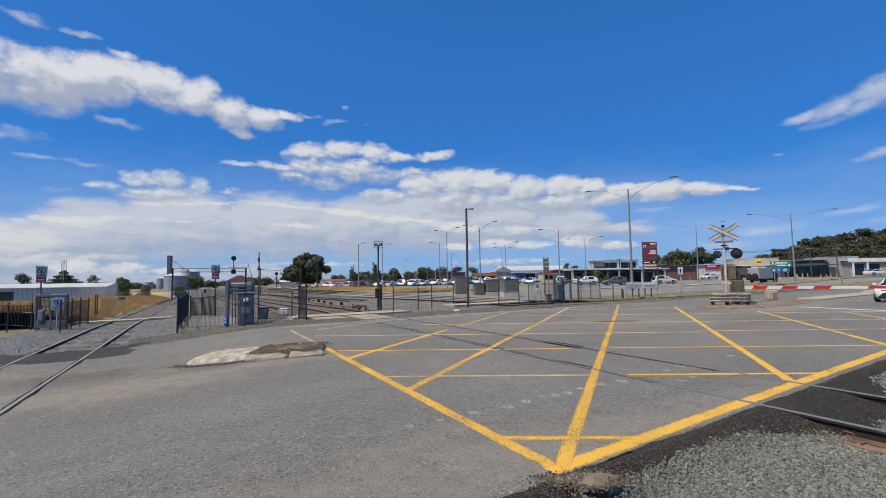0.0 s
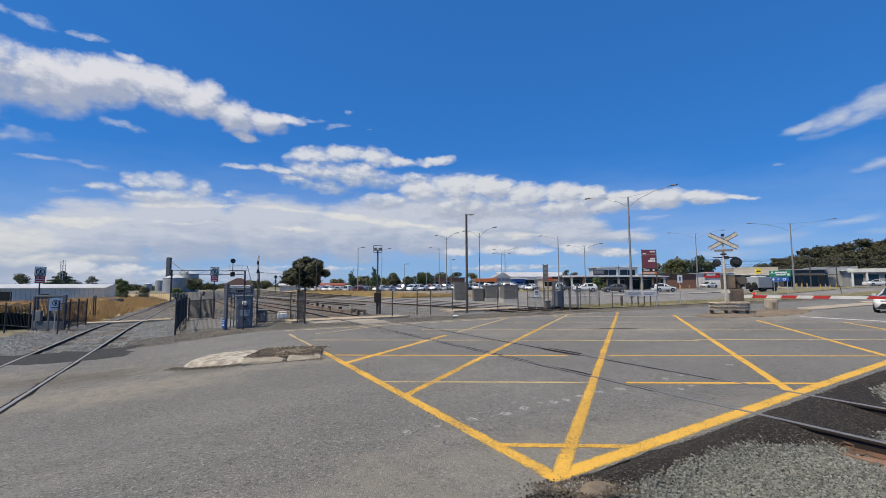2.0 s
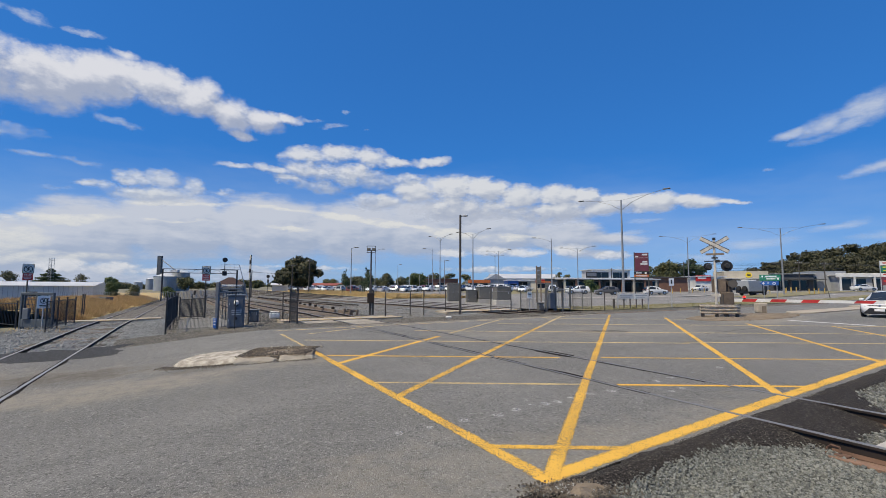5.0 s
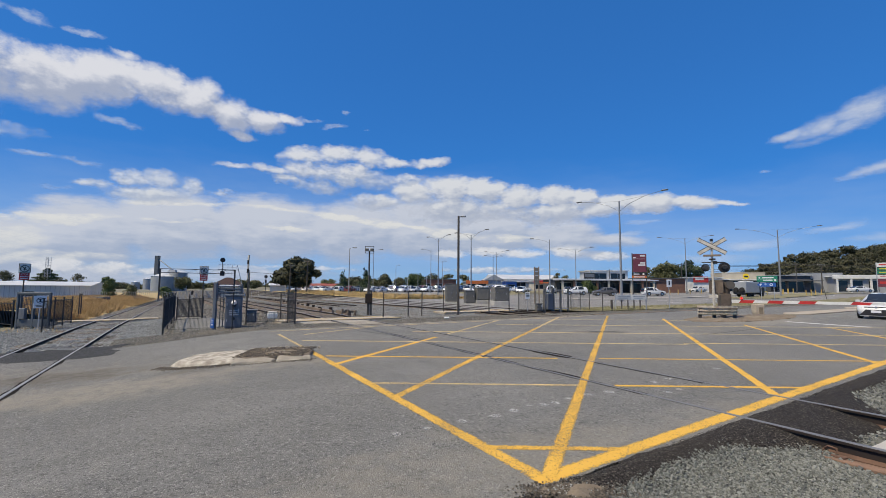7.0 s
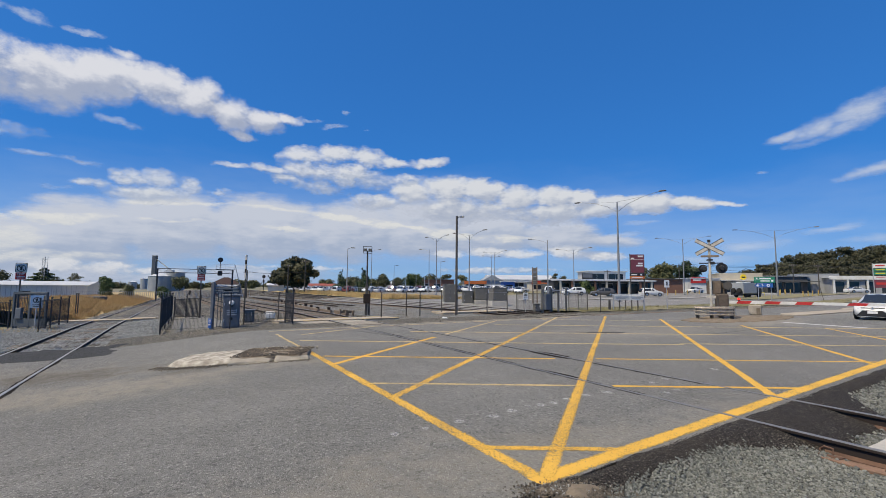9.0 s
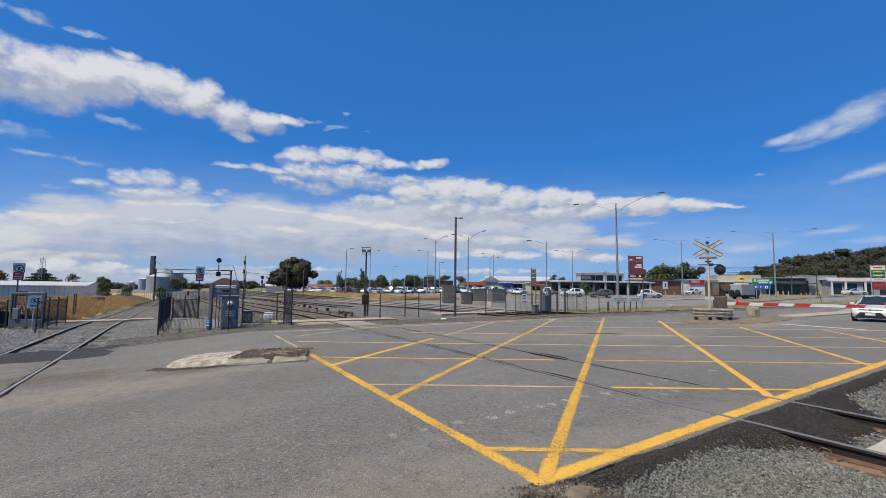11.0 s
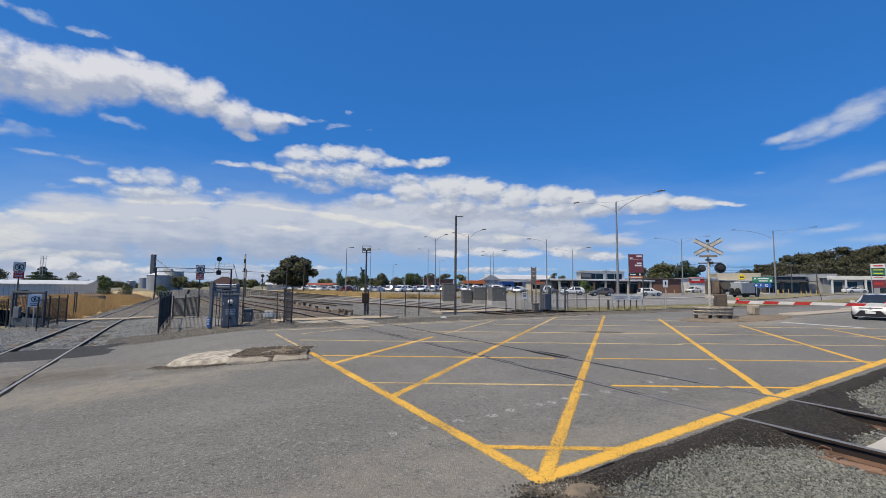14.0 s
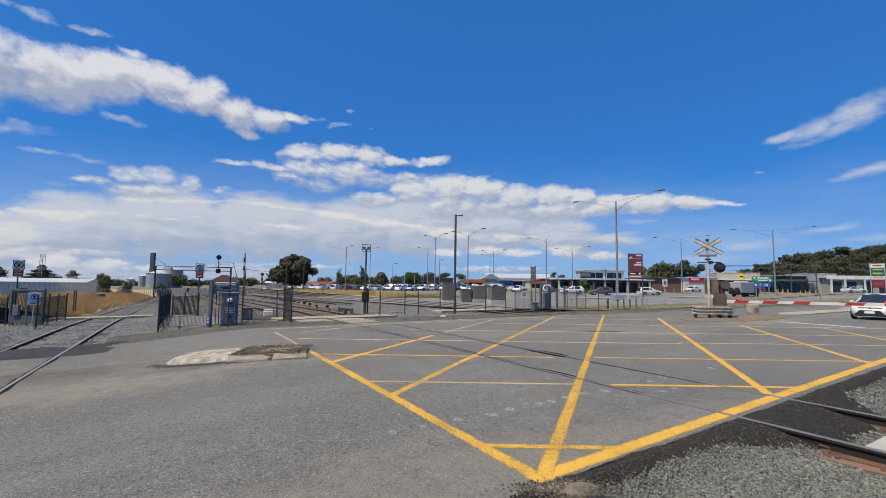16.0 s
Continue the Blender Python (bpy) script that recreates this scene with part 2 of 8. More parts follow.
M["barrier"] = surface("rust-stained galvanised steel", (0.8, 0.73, 0.62), (0.52, 0.43, 0.33), 0.7, grain=16, large=3.5, bump=0.2)
M["brown_box"] = surface("stained brown steel", (0.15, 0.115, 0.085), (0.085, 0.064, 0.05), 0.7, grain=14, large=3, bump=0.15)
M["tan_concrete"] = surface("dusty tan concrete", (0.46, 0.4, 0.315), (0.34, 0.285, 0.215), 0.9, grain=20, large=1.2, bump=0.4, vary=0.15)
M["mesh_steel"] = surface("dark blue-grey steel", (0.1, 0.115, 0.13), (0.07, 0.082, 0.095), 0.55, grain=20, bump=0.1)
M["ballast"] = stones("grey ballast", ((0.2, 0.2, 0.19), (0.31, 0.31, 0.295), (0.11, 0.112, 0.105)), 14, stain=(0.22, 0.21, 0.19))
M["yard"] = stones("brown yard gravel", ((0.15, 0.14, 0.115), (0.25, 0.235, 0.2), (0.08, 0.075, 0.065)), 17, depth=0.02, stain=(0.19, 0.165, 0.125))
M["dirt"] = surface("dry dirt", (0.17, 0.13, 0.09), (0.27, 0.22, 0.16), 0.95, grain=14, large=1.2, bump=0.8, depth=0.05)
M["ground"] = surface("dry ground", (0.22, 0.2, 0.14), (0.17, 0.165, 0.11), 0.95, grain=3, large=0.08, bump=0.5, depth=0.1)
M["dry_grass"] = surface("dry grass ground", (0.46, 0.34, 0.155), (0.56, 0.43, 0.21), 0.95, grain=6, large=0.4, bump=0.8, depth=0.08)
M["green_grass"] = surface("mown grass", (0.19, 0.175, 0.085), (0.27, 0.235, 0.14), 0.95, grain=9, large=0.35, bump=0.8, depth=0.06)
M["blade_dry"] = leafy("dry grass blades", (0.56, 0.42, 0.2), (0.4, 0.28, 0.115))
M["blade_bank"] = leafy("dry bank grass", (0.58, 0.4, 0.18), (0.27, 0.17, 0.075))
M["blade_green"] = leafy("green grass blades", (0.16, 0.165, 0.065), (0.33, 0.28, 0.14))
M["stone"] = leafy("loose ballast stone", (0.245, 0.25, 0.22), (0.075, 0.077, 0.068))
M["stone_yard"] = leafy("yard stone", (0.34, 0.315, 0.27), (0.12, 0.105, 0.085))
M["rubble"] = leafy("brown rubble", (0.19, 0.158, 0.12), (0.05, 0.042, 0.033))
M["stone_pale"] = leafy("pale ballast stone", (0.38, 0.38, 0.36), (0.16, 0.162, 0.152))
M["stone_dark"] = leafy("tarry road metal", (0.085, 0.078, 0.068), (0.03, 0.028, 0.025))
M["concrete"] = surface("weathered concrete", (0.5, 0.475, 0.43), (0.4, 0.375, 0.33), 0.9, grain=25, large=1.6, bump=0.5, vary=0.15)
M["concrete_white"] = surface("worn pale concrete", (0.6, 0.55, 0.46), (0.21, 0.18, 0.14), 0.9, grain=14, large=4.5, bump=1.0, depth=0.03)
M["bluestone"] = surface("old kerb stone", (0.42, 0.375, 0.3), (0.25, 0.22, 0.175), 0.9, grain=22, large=2.0, bump=0.7, vary=0.2)
M["rail_top"] = gloss("polished rail head", (0.33, 0.32, 0.305), 0.5, 0.3)
M["rail_dull"] = gloss("dulled rail head", (0.15, 0.15, 0.155), 0.5, 0.2)
M["rail_side"] = surface("dark rusty rail", (0.034, 0.023, 0.018), (0.02, 0.015, 0.013), 0.85, grain=40, bump=0.3)
M["rail_foot"] = surface("rusty rail foot", (0.15, 0.085, 0.055), (0.085, 0.05, 0.036), 0.9, grain=30, large=6, bump=0.4)
M["groove"] = surface("oily flangeway", (0.014, 0.013, 0.012), (0.035, 0.031, 0.027), 0.95, grain=30, spec=0.05)
M["timber"] = surface("weathered sleeper timber", (0.23, 0.175, 0.125), (0.14, 0.105, 0.08), 0.9, grain=20, large=4, bump=0.6, vary=0.3)
M["timber_red"] = surface("splintered red-brown timber", (0.27, 0.165, 0.11), (0.15, 0.095, 0.065), 0.9, grain=24, large=5, bump=0.6, vary=0.3)
M["galv"] = surface("galvanised steel", (0.5, 0.51, 0.52), (0.4, 0.41, 0.42), 0.5, 0.45, grain=25, bump=0.05)
M["lamp_steel"] = surface("weathered lamp mast steel", (0.3, 0.31, 0.32), (0.23, 0.24, 0.25), 0.55, 0.2, grain=12, bump=0.05)
M["black"] = surface("black painted steel", (0.025, 0.026, 0.028), (0.045, 0.045, 0.048), 0.55, grain=30, bump=0.1)
M["dark_pole"] = surface("dark weathered pole", (0.06, 0.055, 0.05), (0.1, 0.09, 0.08), 0.8, grain=20, bump=0.3)
M["cabinet"] = surface("blue-grey painted steel", (0.14, 0.155, 0.178), (0.1, 0.112, 0.13), 0.5, grain=12, large=1.2, bump=0.08, vary=0.1)
M["cabinet_grey"] = surface("grey painted steel", (0.175, 0.168, 0.15), (0.11, 0.107, 0.098), 0.6, grain=12, large=0.8, bump=0.1, vary=0.25)
M["white"] = surface("white paint", (0.74, 0.74, 0.72), (0.62, 0.61, 0.58), 0.6, grain=12, large=0.8, bump=0.05)
M["old_white"] = surface("flaking white paint", (0.68, 0.65, 0.58), (0.46, 0.4, 0.32), 0.75, grain=25, large=4, bump=0.2)
M["red"] = surface("red paint", (0.5, 0.035, 0.03), (0.4, 0.03, 0.028), 0.5, grain=12, bump=0.05)
M["sign_white"] = gloss("white sign sheet", (0.75, 0.75, 0.75), 0.45)
M["sign_green"] = gloss("green sign sheet", (0.02, 0.2, 0.12), 0.45)
M["sign_blue"] = gloss("blue sign sheet", (0.025, 0.11, 0.38), 0.45)
M["sign_yellow"] = gloss("yellow sign sheet", (0.8, 0.6, 0.03), 0.45)
M["bollard_yellow"] = surface("sun-faded yellow paint", (0.62, 0.42, 0.1), (0.5, 0.32, 0.1), 0.6, grain=10)
M["orange"] = surface("orange facia", (0.6, 0.17, 0.04), (0.5, 0.13, 0.04), 0.6)
M["maroon"] = surface("maroon sign panel", (0.17, 0.045, 0.065), (0.14, 0.04, 0.055), 0.5, grain=8, bump=0.02)
M["brick"] = surface("dark brown brick", (0.24, 0.125, 0.085), (0.17, 0.095, 0.07), 0.9, grain=8, large=1.0, bump=0.4)
M["wall_grey"] = surface("grey rendered wall", (0.36, 0.37, 0.38), (0.3, 0.31, 0.32), 0.85, grain=6, large=0.5, bump=0.1)
M["wall_cream"] = surface("cream rendered wall", (0.55, 0.5, 0.4), (0.48, 0.43, 0.34), 0.85, grain=6, large=0.5, bump=0.1)
M["wall_dark"] = surface("charcoal wall", (0.07, 0.075, 0.08), (0.1, 0.1, 0.105), 0.8, grain=6, large=0.5)
M["tin"] = surface("pale metal cladding", (0.6, 0.61, 0.61), (0.5, 0.51, 0.52), 0.5, 0.1, grain=4, large=0.3, bump=0.05)
M["tin_dull"] = surface("dull metal cladding", (0.36, 0.38, 0.4), (0.3, 0.32, 0.33), 0.6, 0.1, grain=4, large=0.3, bump=0.05)
M["roof_red"] = surface("red tiled roof", (0.32, 0.09, 0.06), (0.22, 0.07, 0.05), 0.85, grain=5, large=0.6, bump=0.3)
M["roof_dark"] = surface("dark weathered roof tiles", (0.06, 0.03, 0.026), (0.045, 0.03, 0.027), 0.85, grain=5, large=0.6, bump=0.3)
M["glass"] = gloss("dark window glass", (0.025, 0.03, 0.035), 0.06)
M["car_white"] = gloss("white car paint", (0.64, 0.64, 0.63), 0.3, coat=0.3)
M["car_dark"] = gloss("dark grey car paint", (0.09, 0.085, 0.08), 0.3, coat=0.4)
M["car_paint"] = car_paint("car paint")
M["tyre"] = surface("tyre rubber", (0.02, 0.02, 0.02), (0.03, 0.03, 0.03), 0.9, grain=40)
M["plastic"] = surface("black plastic", (0.018, 0.018, 0.02), (0.03, 0.03, 0.03), 0.5, grain=40)
M["chrome"] = gloss("alloy", (0.55, 0.55, 0.56), 0.25, 0.9)
M["lens"] = gloss("headlamp lens", (0.7, 0.72, 0.75), 0.1, 0.2)
M["red_lamp"] = gloss("red warning lamp", (0.9, 0.03, 0.02), 0.3, emit=1.2)
M["bark"] = surface("grey bark", (0.2, 0.165, 0.13), (0.12, 0.1, 0.08), 0.9, grain=8, bump=0.6)
M["leaf_dark"] = leafy("dark gum leaves", (0.06, 0.066, 0.03), (0.125, 0.12, 0.06))
M["leaf_gum"] = leafy("dark grey-green gum leaves", (0.042, 0.046, 0.022), (0.105, 0.1, 0.055))
M["leaf_hill"] = leafy("brownish gum leaves", (0.038, 0.042, 0.02), (0.1, 0.093, 0.05))
M["leaf_mid"] = leafy("olive leaves", (0.075, 0.085, 0.035), (0.15, 0.145, 0.065))
M["leaf_green"] = leafy("green leaves", (0.06, 0.09, 0.03), (0.13, 0.16, 0.06))
M["leaf_pine"] = leafy("dark conifer needles", (0.035, 0.055, 0.028), (0.075, 0.1, 0.045))


# ---- mesh helpers ----
def mesh_of(name, bm, *mats):
    me = bpy.data.meshes.new(name)
    bm.normal_update()
    bm.to_mesh(me)
    bm.free()
    for m in mats:
        me.materials.append(m)
    return me


def part(name, bm, mat, parent, label="", m=None):
    """One mesh object under a thing or a part, in the parent's space."""
    me = bm if isinstance(bm, bpy.types.Mesh) else mesh_of(name, bm, mat)
    ob = new(name, me)
    ob.parent = parent
    if m is not None:
        ob.matrix_basis = m
    if label:
        ob["label"] = label
    return ob


def thing(name, label, category, x=0.0, y=0.0, z=None, turn=0.0, group="", kind=""):
    ob = new(name)
    ob.empty_display_size = 0.2
    ob.matrix_basis = pose(x, y, lie(x, y) if z is None else z, 0, 0, turn)
    return tagged(ob, label, category, group, kind)


def single(name, bm, mat, label, category="", kind="", m=None, group=""):
    """A thing of one mesh."""
    me = bm if isinstance(bm, bpy.types.Mesh) else mesh_of(name, bm, mat)
    ob = new(name, me)
    if m is not None:
        ob.matrix_basis = m
    return tagged(ob, label, category, group, kind)


def block(bm, cx, cy, z0, sx, sy, sz, m=None, bevel=0.0):
    """A box standing on z0, with its edges bevelled where asked."""
    r = bmesh.ops.create_cube(bm, size=1.0, matrix=Matrix.Translation((cx, cy, z0 + sz / 2)) @ Matrix.Diagonal((sx, sy, sz, 1)))
    vs = r["verts"]
    if bevel:
        es = list({e for v in vs for e in v.link_edges})
        r2 = bmesh.ops.bevel(bm, geom=es, offset=bevel, segments=1, affect="EDGES", profile=0.5)
        vs = list({v for f in r2["faces"] for v in f.verts} | {v for v in vs if v.is_valid})
    if m is not None:
        bmesh.ops.transform(bm, matrix=m, verts=[v for v in vs if v.is_valid])
    return bm


def blk(cx, cy, z0, sx, sy, sz, bevel=0.0, m=None):
    return block(bmesh.new(), cx, cy, z0, sx, sy, sz, m, bevel)


def rod(bm, p, q, r0, r1=None, seg=8, caps=True):
    """A straight tapered rod from p to q."""
    p, q = Vector(p), Vector(q)
    r1 = r0 if r1 is None else r1
    d = q - p
    m = Matrix.Translation((p + q) / 2) @ d.to_track_quat("Z", "Y").to_matrix().to_4x4()
    bmesh.ops.create_cone(bm, cap_ends=caps, segments=seg, radius1=r0, radius2=r1, depth=d.length, matrix=m)
    return bm


def rd(p, q, r0, r1=None, seg=8):
    return rod(bmesh.new(), p, q, r0, r1, seg)


def tube(points, r, seg=8):
    """A bent pipe through the points."""
    bm = bmesh.new()
    pts = [Vector(p) for p in points]
    rings = []
    for i, p in enumerate(pts):
        d = (pts[min(i + 1, len(pts) - 1)] - pts[max(i - 1, 0)]).normalized()
        q = d.to_track_quat("Z", "Y")
        rad = r[i] if isinstance(r, (list, tuple)) else r
        rings.append([bm.verts.new(p + q @ Vector((rad * cos(2 * pi * k / seg), rad * sin(2 * pi * k / seg), 0))) for k in range(seg)])
    for a, b in zip(rings, rings[1:]):
        for k in range(seg):
            bm.faces.new((a[k], a[(k + 1) % seg], b[(k + 1) % seg], b[k]))
    bm.faces.new(rings[0][::-1])
    bm.faces.new(rings[-1])
    return bm


def prism(outline, z0, z1, bm=None, bevel=0.0):
    """A slab with the given outline (x, y), from z0 to z1."""
    bm = bm or bmesh.new()
    lo = [bm.verts.new((x, y, z0)) for x, y in outline]
    hi = [bm.verts.new((x, y, z1)) for x, y in outline]
    n = len(outline)
    bm.faces.new(lo[::-1])
    top = bm.faces.new(hi)
    for i in range(n):
        bm.faces.new((lo[i], lo[(i + 1) % n], hi[(i + 1) % n], hi[i]))
    bmesh.ops.recalc_face_normals(bm, faces=bm.faces[:])
    if bevel:
        bmesh.ops.bevel(bm, geom=list(top.edges), offset=bevel, segments=2, affect="EDGES", profile=0.5)
    return bm


def sheet(place, a0, a1, b0, b1, step, dz, edge=None, step_b=None):
    """A sheet that lies on the land; edge(a, b) may shift b."""
    na, nb = max(1, math.ceil((a1 - a0) / step)), max(1, math.ceil((b1 - b0) / (step_b or step)))
    verts, faces = [], []
    for i in range(na + 1):
        a = a0 + (a1 - a0) * i / na
        for j in range(nb + 1):
            b = b0 + (b1 - b0) * j / nb
            if edge:
                b += edge(a, b)
            x, y = place(a, b)
            verts.append((x, y, lie(x, y) + dz))
    for i in range(na):
        for j in range(nb):
            k = i * (nb + 1) + j
            faces.append((k, k + nb + 1, k + nb + 2, k + 1))
    me = bpy.data.meshes.new("sheet")
    me.from_pydata(verts, [], faces)
    me.update()
    if me.polygons[0].normal.z < 0:
        me.flip_normals()
    return me


def with_mat(me, mat, soft=True):
    me.materials.append(mat)
    if soft:
        me.polygons.foreach_set("use_smooth", [True] * len(me.polygons))
    return me


def raw(name, verts, faces, mat):
    me = bpy.data.meshes.new(name)
    me.from_pydata(verts, [], faces)
    me.update()
    me.materials.append(mat)
    return me


def pebbles(spots, lo, hi, seed, mat, name, label):
    """Loose angular stones at the given places (x, y, z); one object of countless stones."""
    rng = np.random.default_rng(seed)
    base = np.array([(x, y, z) for x in (-1, 1) for y in (-1, 1) for z in (-1, 1)], float)
    quads = np.array([(0, 1, 3, 2), (4, 6, 7, 5), (0, 4, 5, 1), (2, 3, 7, 6), (0, 2, 6, 4), (1, 5, 7, 3)])
    at = np.array(list(spots))
    n = len(at)
    r = rng.uniform(lo, hi, n) * 0.5
    q = rng.normal(size=(n, 4))
    q /= np.linalg.norm(q, axis=1)[:, None]
    w, i, j, k = q.T
    turn = np.stack([1 - 2 * (j * j + k * k), 2 * (i * j - k * w), 2 * (i * k + j * w), 2 * (i * j + k * w), 1 - 2 * (i * i + k * k), 2 * (j * k - i * w), 2 * (i * k - j * w), 2 * (j * k + i * w), 1 - 2 * (i * i + j * j)], 1).reshape(n, 3, 3)
    form = base * rng.uniform(0.35, 0.8, (n, 8, 3)) * np.stack([rng.uniform(0.8, 1.15, n), rng.uniform(0.7, 1.0, n), rng.uniform(0.45, 0.85, n)], 1)[:, None, :] * r[:, None, None]
    pts = np.einsum("nij,nvj->nvi", turn, form) + at[:, None, :] + np.array((0, 0, 0.25)) * r[:, None, None]
    verts = pts.reshape(-1, 3).tolist()
    faces = (quads[None] + 8 * np.arange(n)[:, None, None]).reshape(-1, 4).tolist()
    return single(name, raw(name, verts, faces, mat), None, label, "gravel", "stuff")


def rough_block(ln, w, h, seed, amp=0.02):
    """A worn, chipped stone standing on z = 0."""
    bm = blk(0, 0, 0, ln, w, h, min(w, h) * 0.12)
    bmesh.ops.subdivide_edges(bm, edges=[e for e in bm.edges if e.calc_length() > 0.12], cuts=3, use_grid_fill=True)
    for v in bm.verts:
        d = noise.noise_vector(v.co * 7 + Vector((seed * 3.7, 0, 0))) * amp + noise.noise_vector(v.co * 2.5 + Vector((0, seed, 0))) * amp * 1.2
        v.co += d
    return bm


def dome(points, base, rises, bumps=0.0, seed=0):
    """A worn mound over the outline: rises are (share of the way out, height over base(x, y))."""
    bm = bmesh.new()
    out = []
    n = len(points)
    for i in range(n):
        a, b = Vector(points[i]), Vector(points[(i + 1) % n])
        k = max(2, int((b - a).length / 0.08))
        out += [a + (b - a) * (j / k) for j in range(k)]
    c = sum(out, Vector((0, 0))) / len(out)
    rings = []
    for f, h in rises:
        ring = []
        for p in out:
            q = c + (p - c) * f
            hh = h + bumps * noise.noise(Vector((q.x * 5, q.y * 5, seed))) + 0.4 * bumps * noise.noise(Vector((q.x * 17, q.y * 17, seed)))
            ring.append(bm.verts.new((q.x, q.y, base(q.x, q.y) + hh)))
        rings.append(ring)
    m = len(out)
    for a, b in zip(rings, rings[1:]):
        for k in range(m):
            bm.faces.new((a[k], a[(k + 1) % m], b[(k + 1) % m], b[k]))
    bm.faces.new(rings[0])
    bmesh.ops.recalc_face_normals(bm, faces=bm.faces[:])
    return bm


# ---- the ground and its surfaces ----
def build_ground():
    k = 90
    t = [i / k for i in range(-k, k + 1)]
    axis = [math.copysign(math.sinh(abs(a) * 5.2) / math.sinh(5.2) * 3200 + abs(a) * 40, a) for a in t]
    verts = [(x, y + 30, lie(x, y + 30) - 0.3) for x in axis for y in axis]
    n = len(axis)
    faces = [(i * n + j, (i + 1) * n + j, (i + 1) * n + j + 1, i * n + j + 1) for i in range(n - 1) for j in range(n - 1)]
    single("ground", raw("ground", verts, faces, M["ground"]), None, "dry grassy flat land", kind="structure")


def wob(a, amount, scale=0.6, seed=0.0):
    return amount * noise.noise(Vector((a * scale, seed, 3.1)))


def tar_edge(s):
    """Where the tarry edge of the road gives way to loose stone."""
    return 2.38 - 0.66 * smooth(5.0, 6.5, s) * smooth(9.7, 8.2, s) + 0.06 * noise.noise(Vector((s * 2.3, 5.0, 0)))


def shoulder(x, y):
    """How far the ground falls from the road to the track bed."""
    s, n = x * RS[0] + y * RS[1], x * RN[0] + y * RN[1]
    return -0.145 * smooth(2.5, tar_edge(s) - 0.3, n)


def ballast_top(x, y):
    return lie(x, y) + shoulder(x, y) - 0.02 + 0.025 * noise.noise(Vector((x, y, 0)) * 1.7) * smooth(-0.05, -0.16, shoulder(x, y))


def build_surfaces():
    near = lambda s, n: (wob(s, 0.05, 1.3, 1.0) + wob(s, 0.03, 6.0, 2.0)) if n < 2.6 else 0.0
    me = sheet(sn, -60, 170, 2.58, 16.9, 0.4, 0.0, near, 0.8)
    single("road", with_mat(me, M["asphalt"]), None, "worn grey bitumen road across the railway", kind="structure")
    # the broken edge of the seal, falling to the ballast
    me = sheet(lambda s, k: sn(s, tar_edge(s) - 0.1 + k * (2.68 + wob(s, 0.06, 1.6, 6.0) + wob(s, 0.04, 9.0, 7.0) - tar_edge(s))), -8, 60, 0, 1, 0.14, 0.0, None, 0.1)
    for v in me.vertices:
        v.co.z = lie(v.co.x, v.co.y) + shoulder(v.co.x, v.co.y) + 0.003 - 0.05 * smooth(tar_edge(v.co.x * RS[0] + v.co.y * RS[1]) + 0.0, tar_edge(v.co.x * RS[0] + v.co.y * RS[1]) - 0.1, v.co.x * RN[0] + v.co.y * RN[1]) + 0.012 * noise.noise(v.co * 9) * smooth(-0.01, -0.06, shoulder(v.co.x, v.co.y))
    single("road_edge", with_mat(me, M["edge_gravel"]), None, "crumbling dark bitumen road edge", kind="structure")
    me = sheet(sn, -60, 60, -40, 2.6, 0.35, -0.08)
    for v in me.vertices:
        v.co.z += 0.03 * noise.noise(v.co * 1.3) + shoulder(v.co.x, v.co.y)
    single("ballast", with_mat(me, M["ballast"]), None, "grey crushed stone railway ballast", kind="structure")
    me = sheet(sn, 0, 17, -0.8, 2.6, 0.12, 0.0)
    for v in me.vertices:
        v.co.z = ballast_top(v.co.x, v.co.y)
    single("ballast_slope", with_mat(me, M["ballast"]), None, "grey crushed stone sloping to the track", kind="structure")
    # yard beyond the road
    me = sheet(uv, 12, 300, -1.6, 23.5, 1.4, -0.13)
    for v in me.vertices:
        n = v.co.x * RN[0] + v.co.y * RN[1]
        v.co.z += 0.05 * noise.noise(v.co * 0.9) - 0.35 * smooth(17.2, 16.5, n)
    single("yard", with_mat(me, M["yard"]), None, "brown gravel railway yard", kind="structure")
    me = sheet(uv, 14.5, 60, -6.6, -0.9, 0.8, -0.115)
    for v in me.vertices:
        n = v.co.x * RN[0] + v.co.y * RN[1]
        v.co.z += 0.06 * noise.noise(v.co * 1.1) - 0.45 * smooth(18.5, 17.6, n)
    single("ballast_bed", with_mat(me, M["ballast"]), None, "pale grey stone ballast under the track", kind="structure")
    me = sheet(uv, 16, 120, 9.2, 17.0, 1.0, -0.1)
    for v in me.vertices:
        n = v.co.x * RN[0] + v.co.y * RN[1]
        v.co.z += 0.06 * noise.noise(v.co * 1.1) - 0.45 * smooth(17.6, 16.8, n)
    single("ballast_bed", with_mat(me, M["ballast"]), None, "grey stone ballast by the far tracks", kind="structure")
    # dirt strip between the road and the fences
    me = sheet(sn, -1.0, 120, 16.75, 19.8, 0.6, -0.015, lambda s, n: wob(s, 0.3, 0.7, 9.0) if n > 19 else wob(s, 0.08, 1.0, 4.0), 0.6)
    single("pavement", with_mat(me, M["yard"]), None, "bare gravel verge beside the road", kind="structure")
    # highway, car park and verges
    me = sheet(sn, 19.5, 260, 23.6, 66, 3.0, -0.03)
    single("highway", with_mat(me, M["asphalt_far"]), None, "wide pale bitumen highway", kind="structure")
    me = sheet(uv, 30, 190, 36, 150, 5.0, -0.05)
    single("car_park", with_mat(me, M["asphalt_far"]), None, "pale bitumen car park", kind="structure")
    me = sheet(sn, 24.5, 170, 19.5, 23.8, 0.8, 0.03, lambda s, n: wob(s, 0.35, 0.4, 6.0) if n > 23 else 0.0)
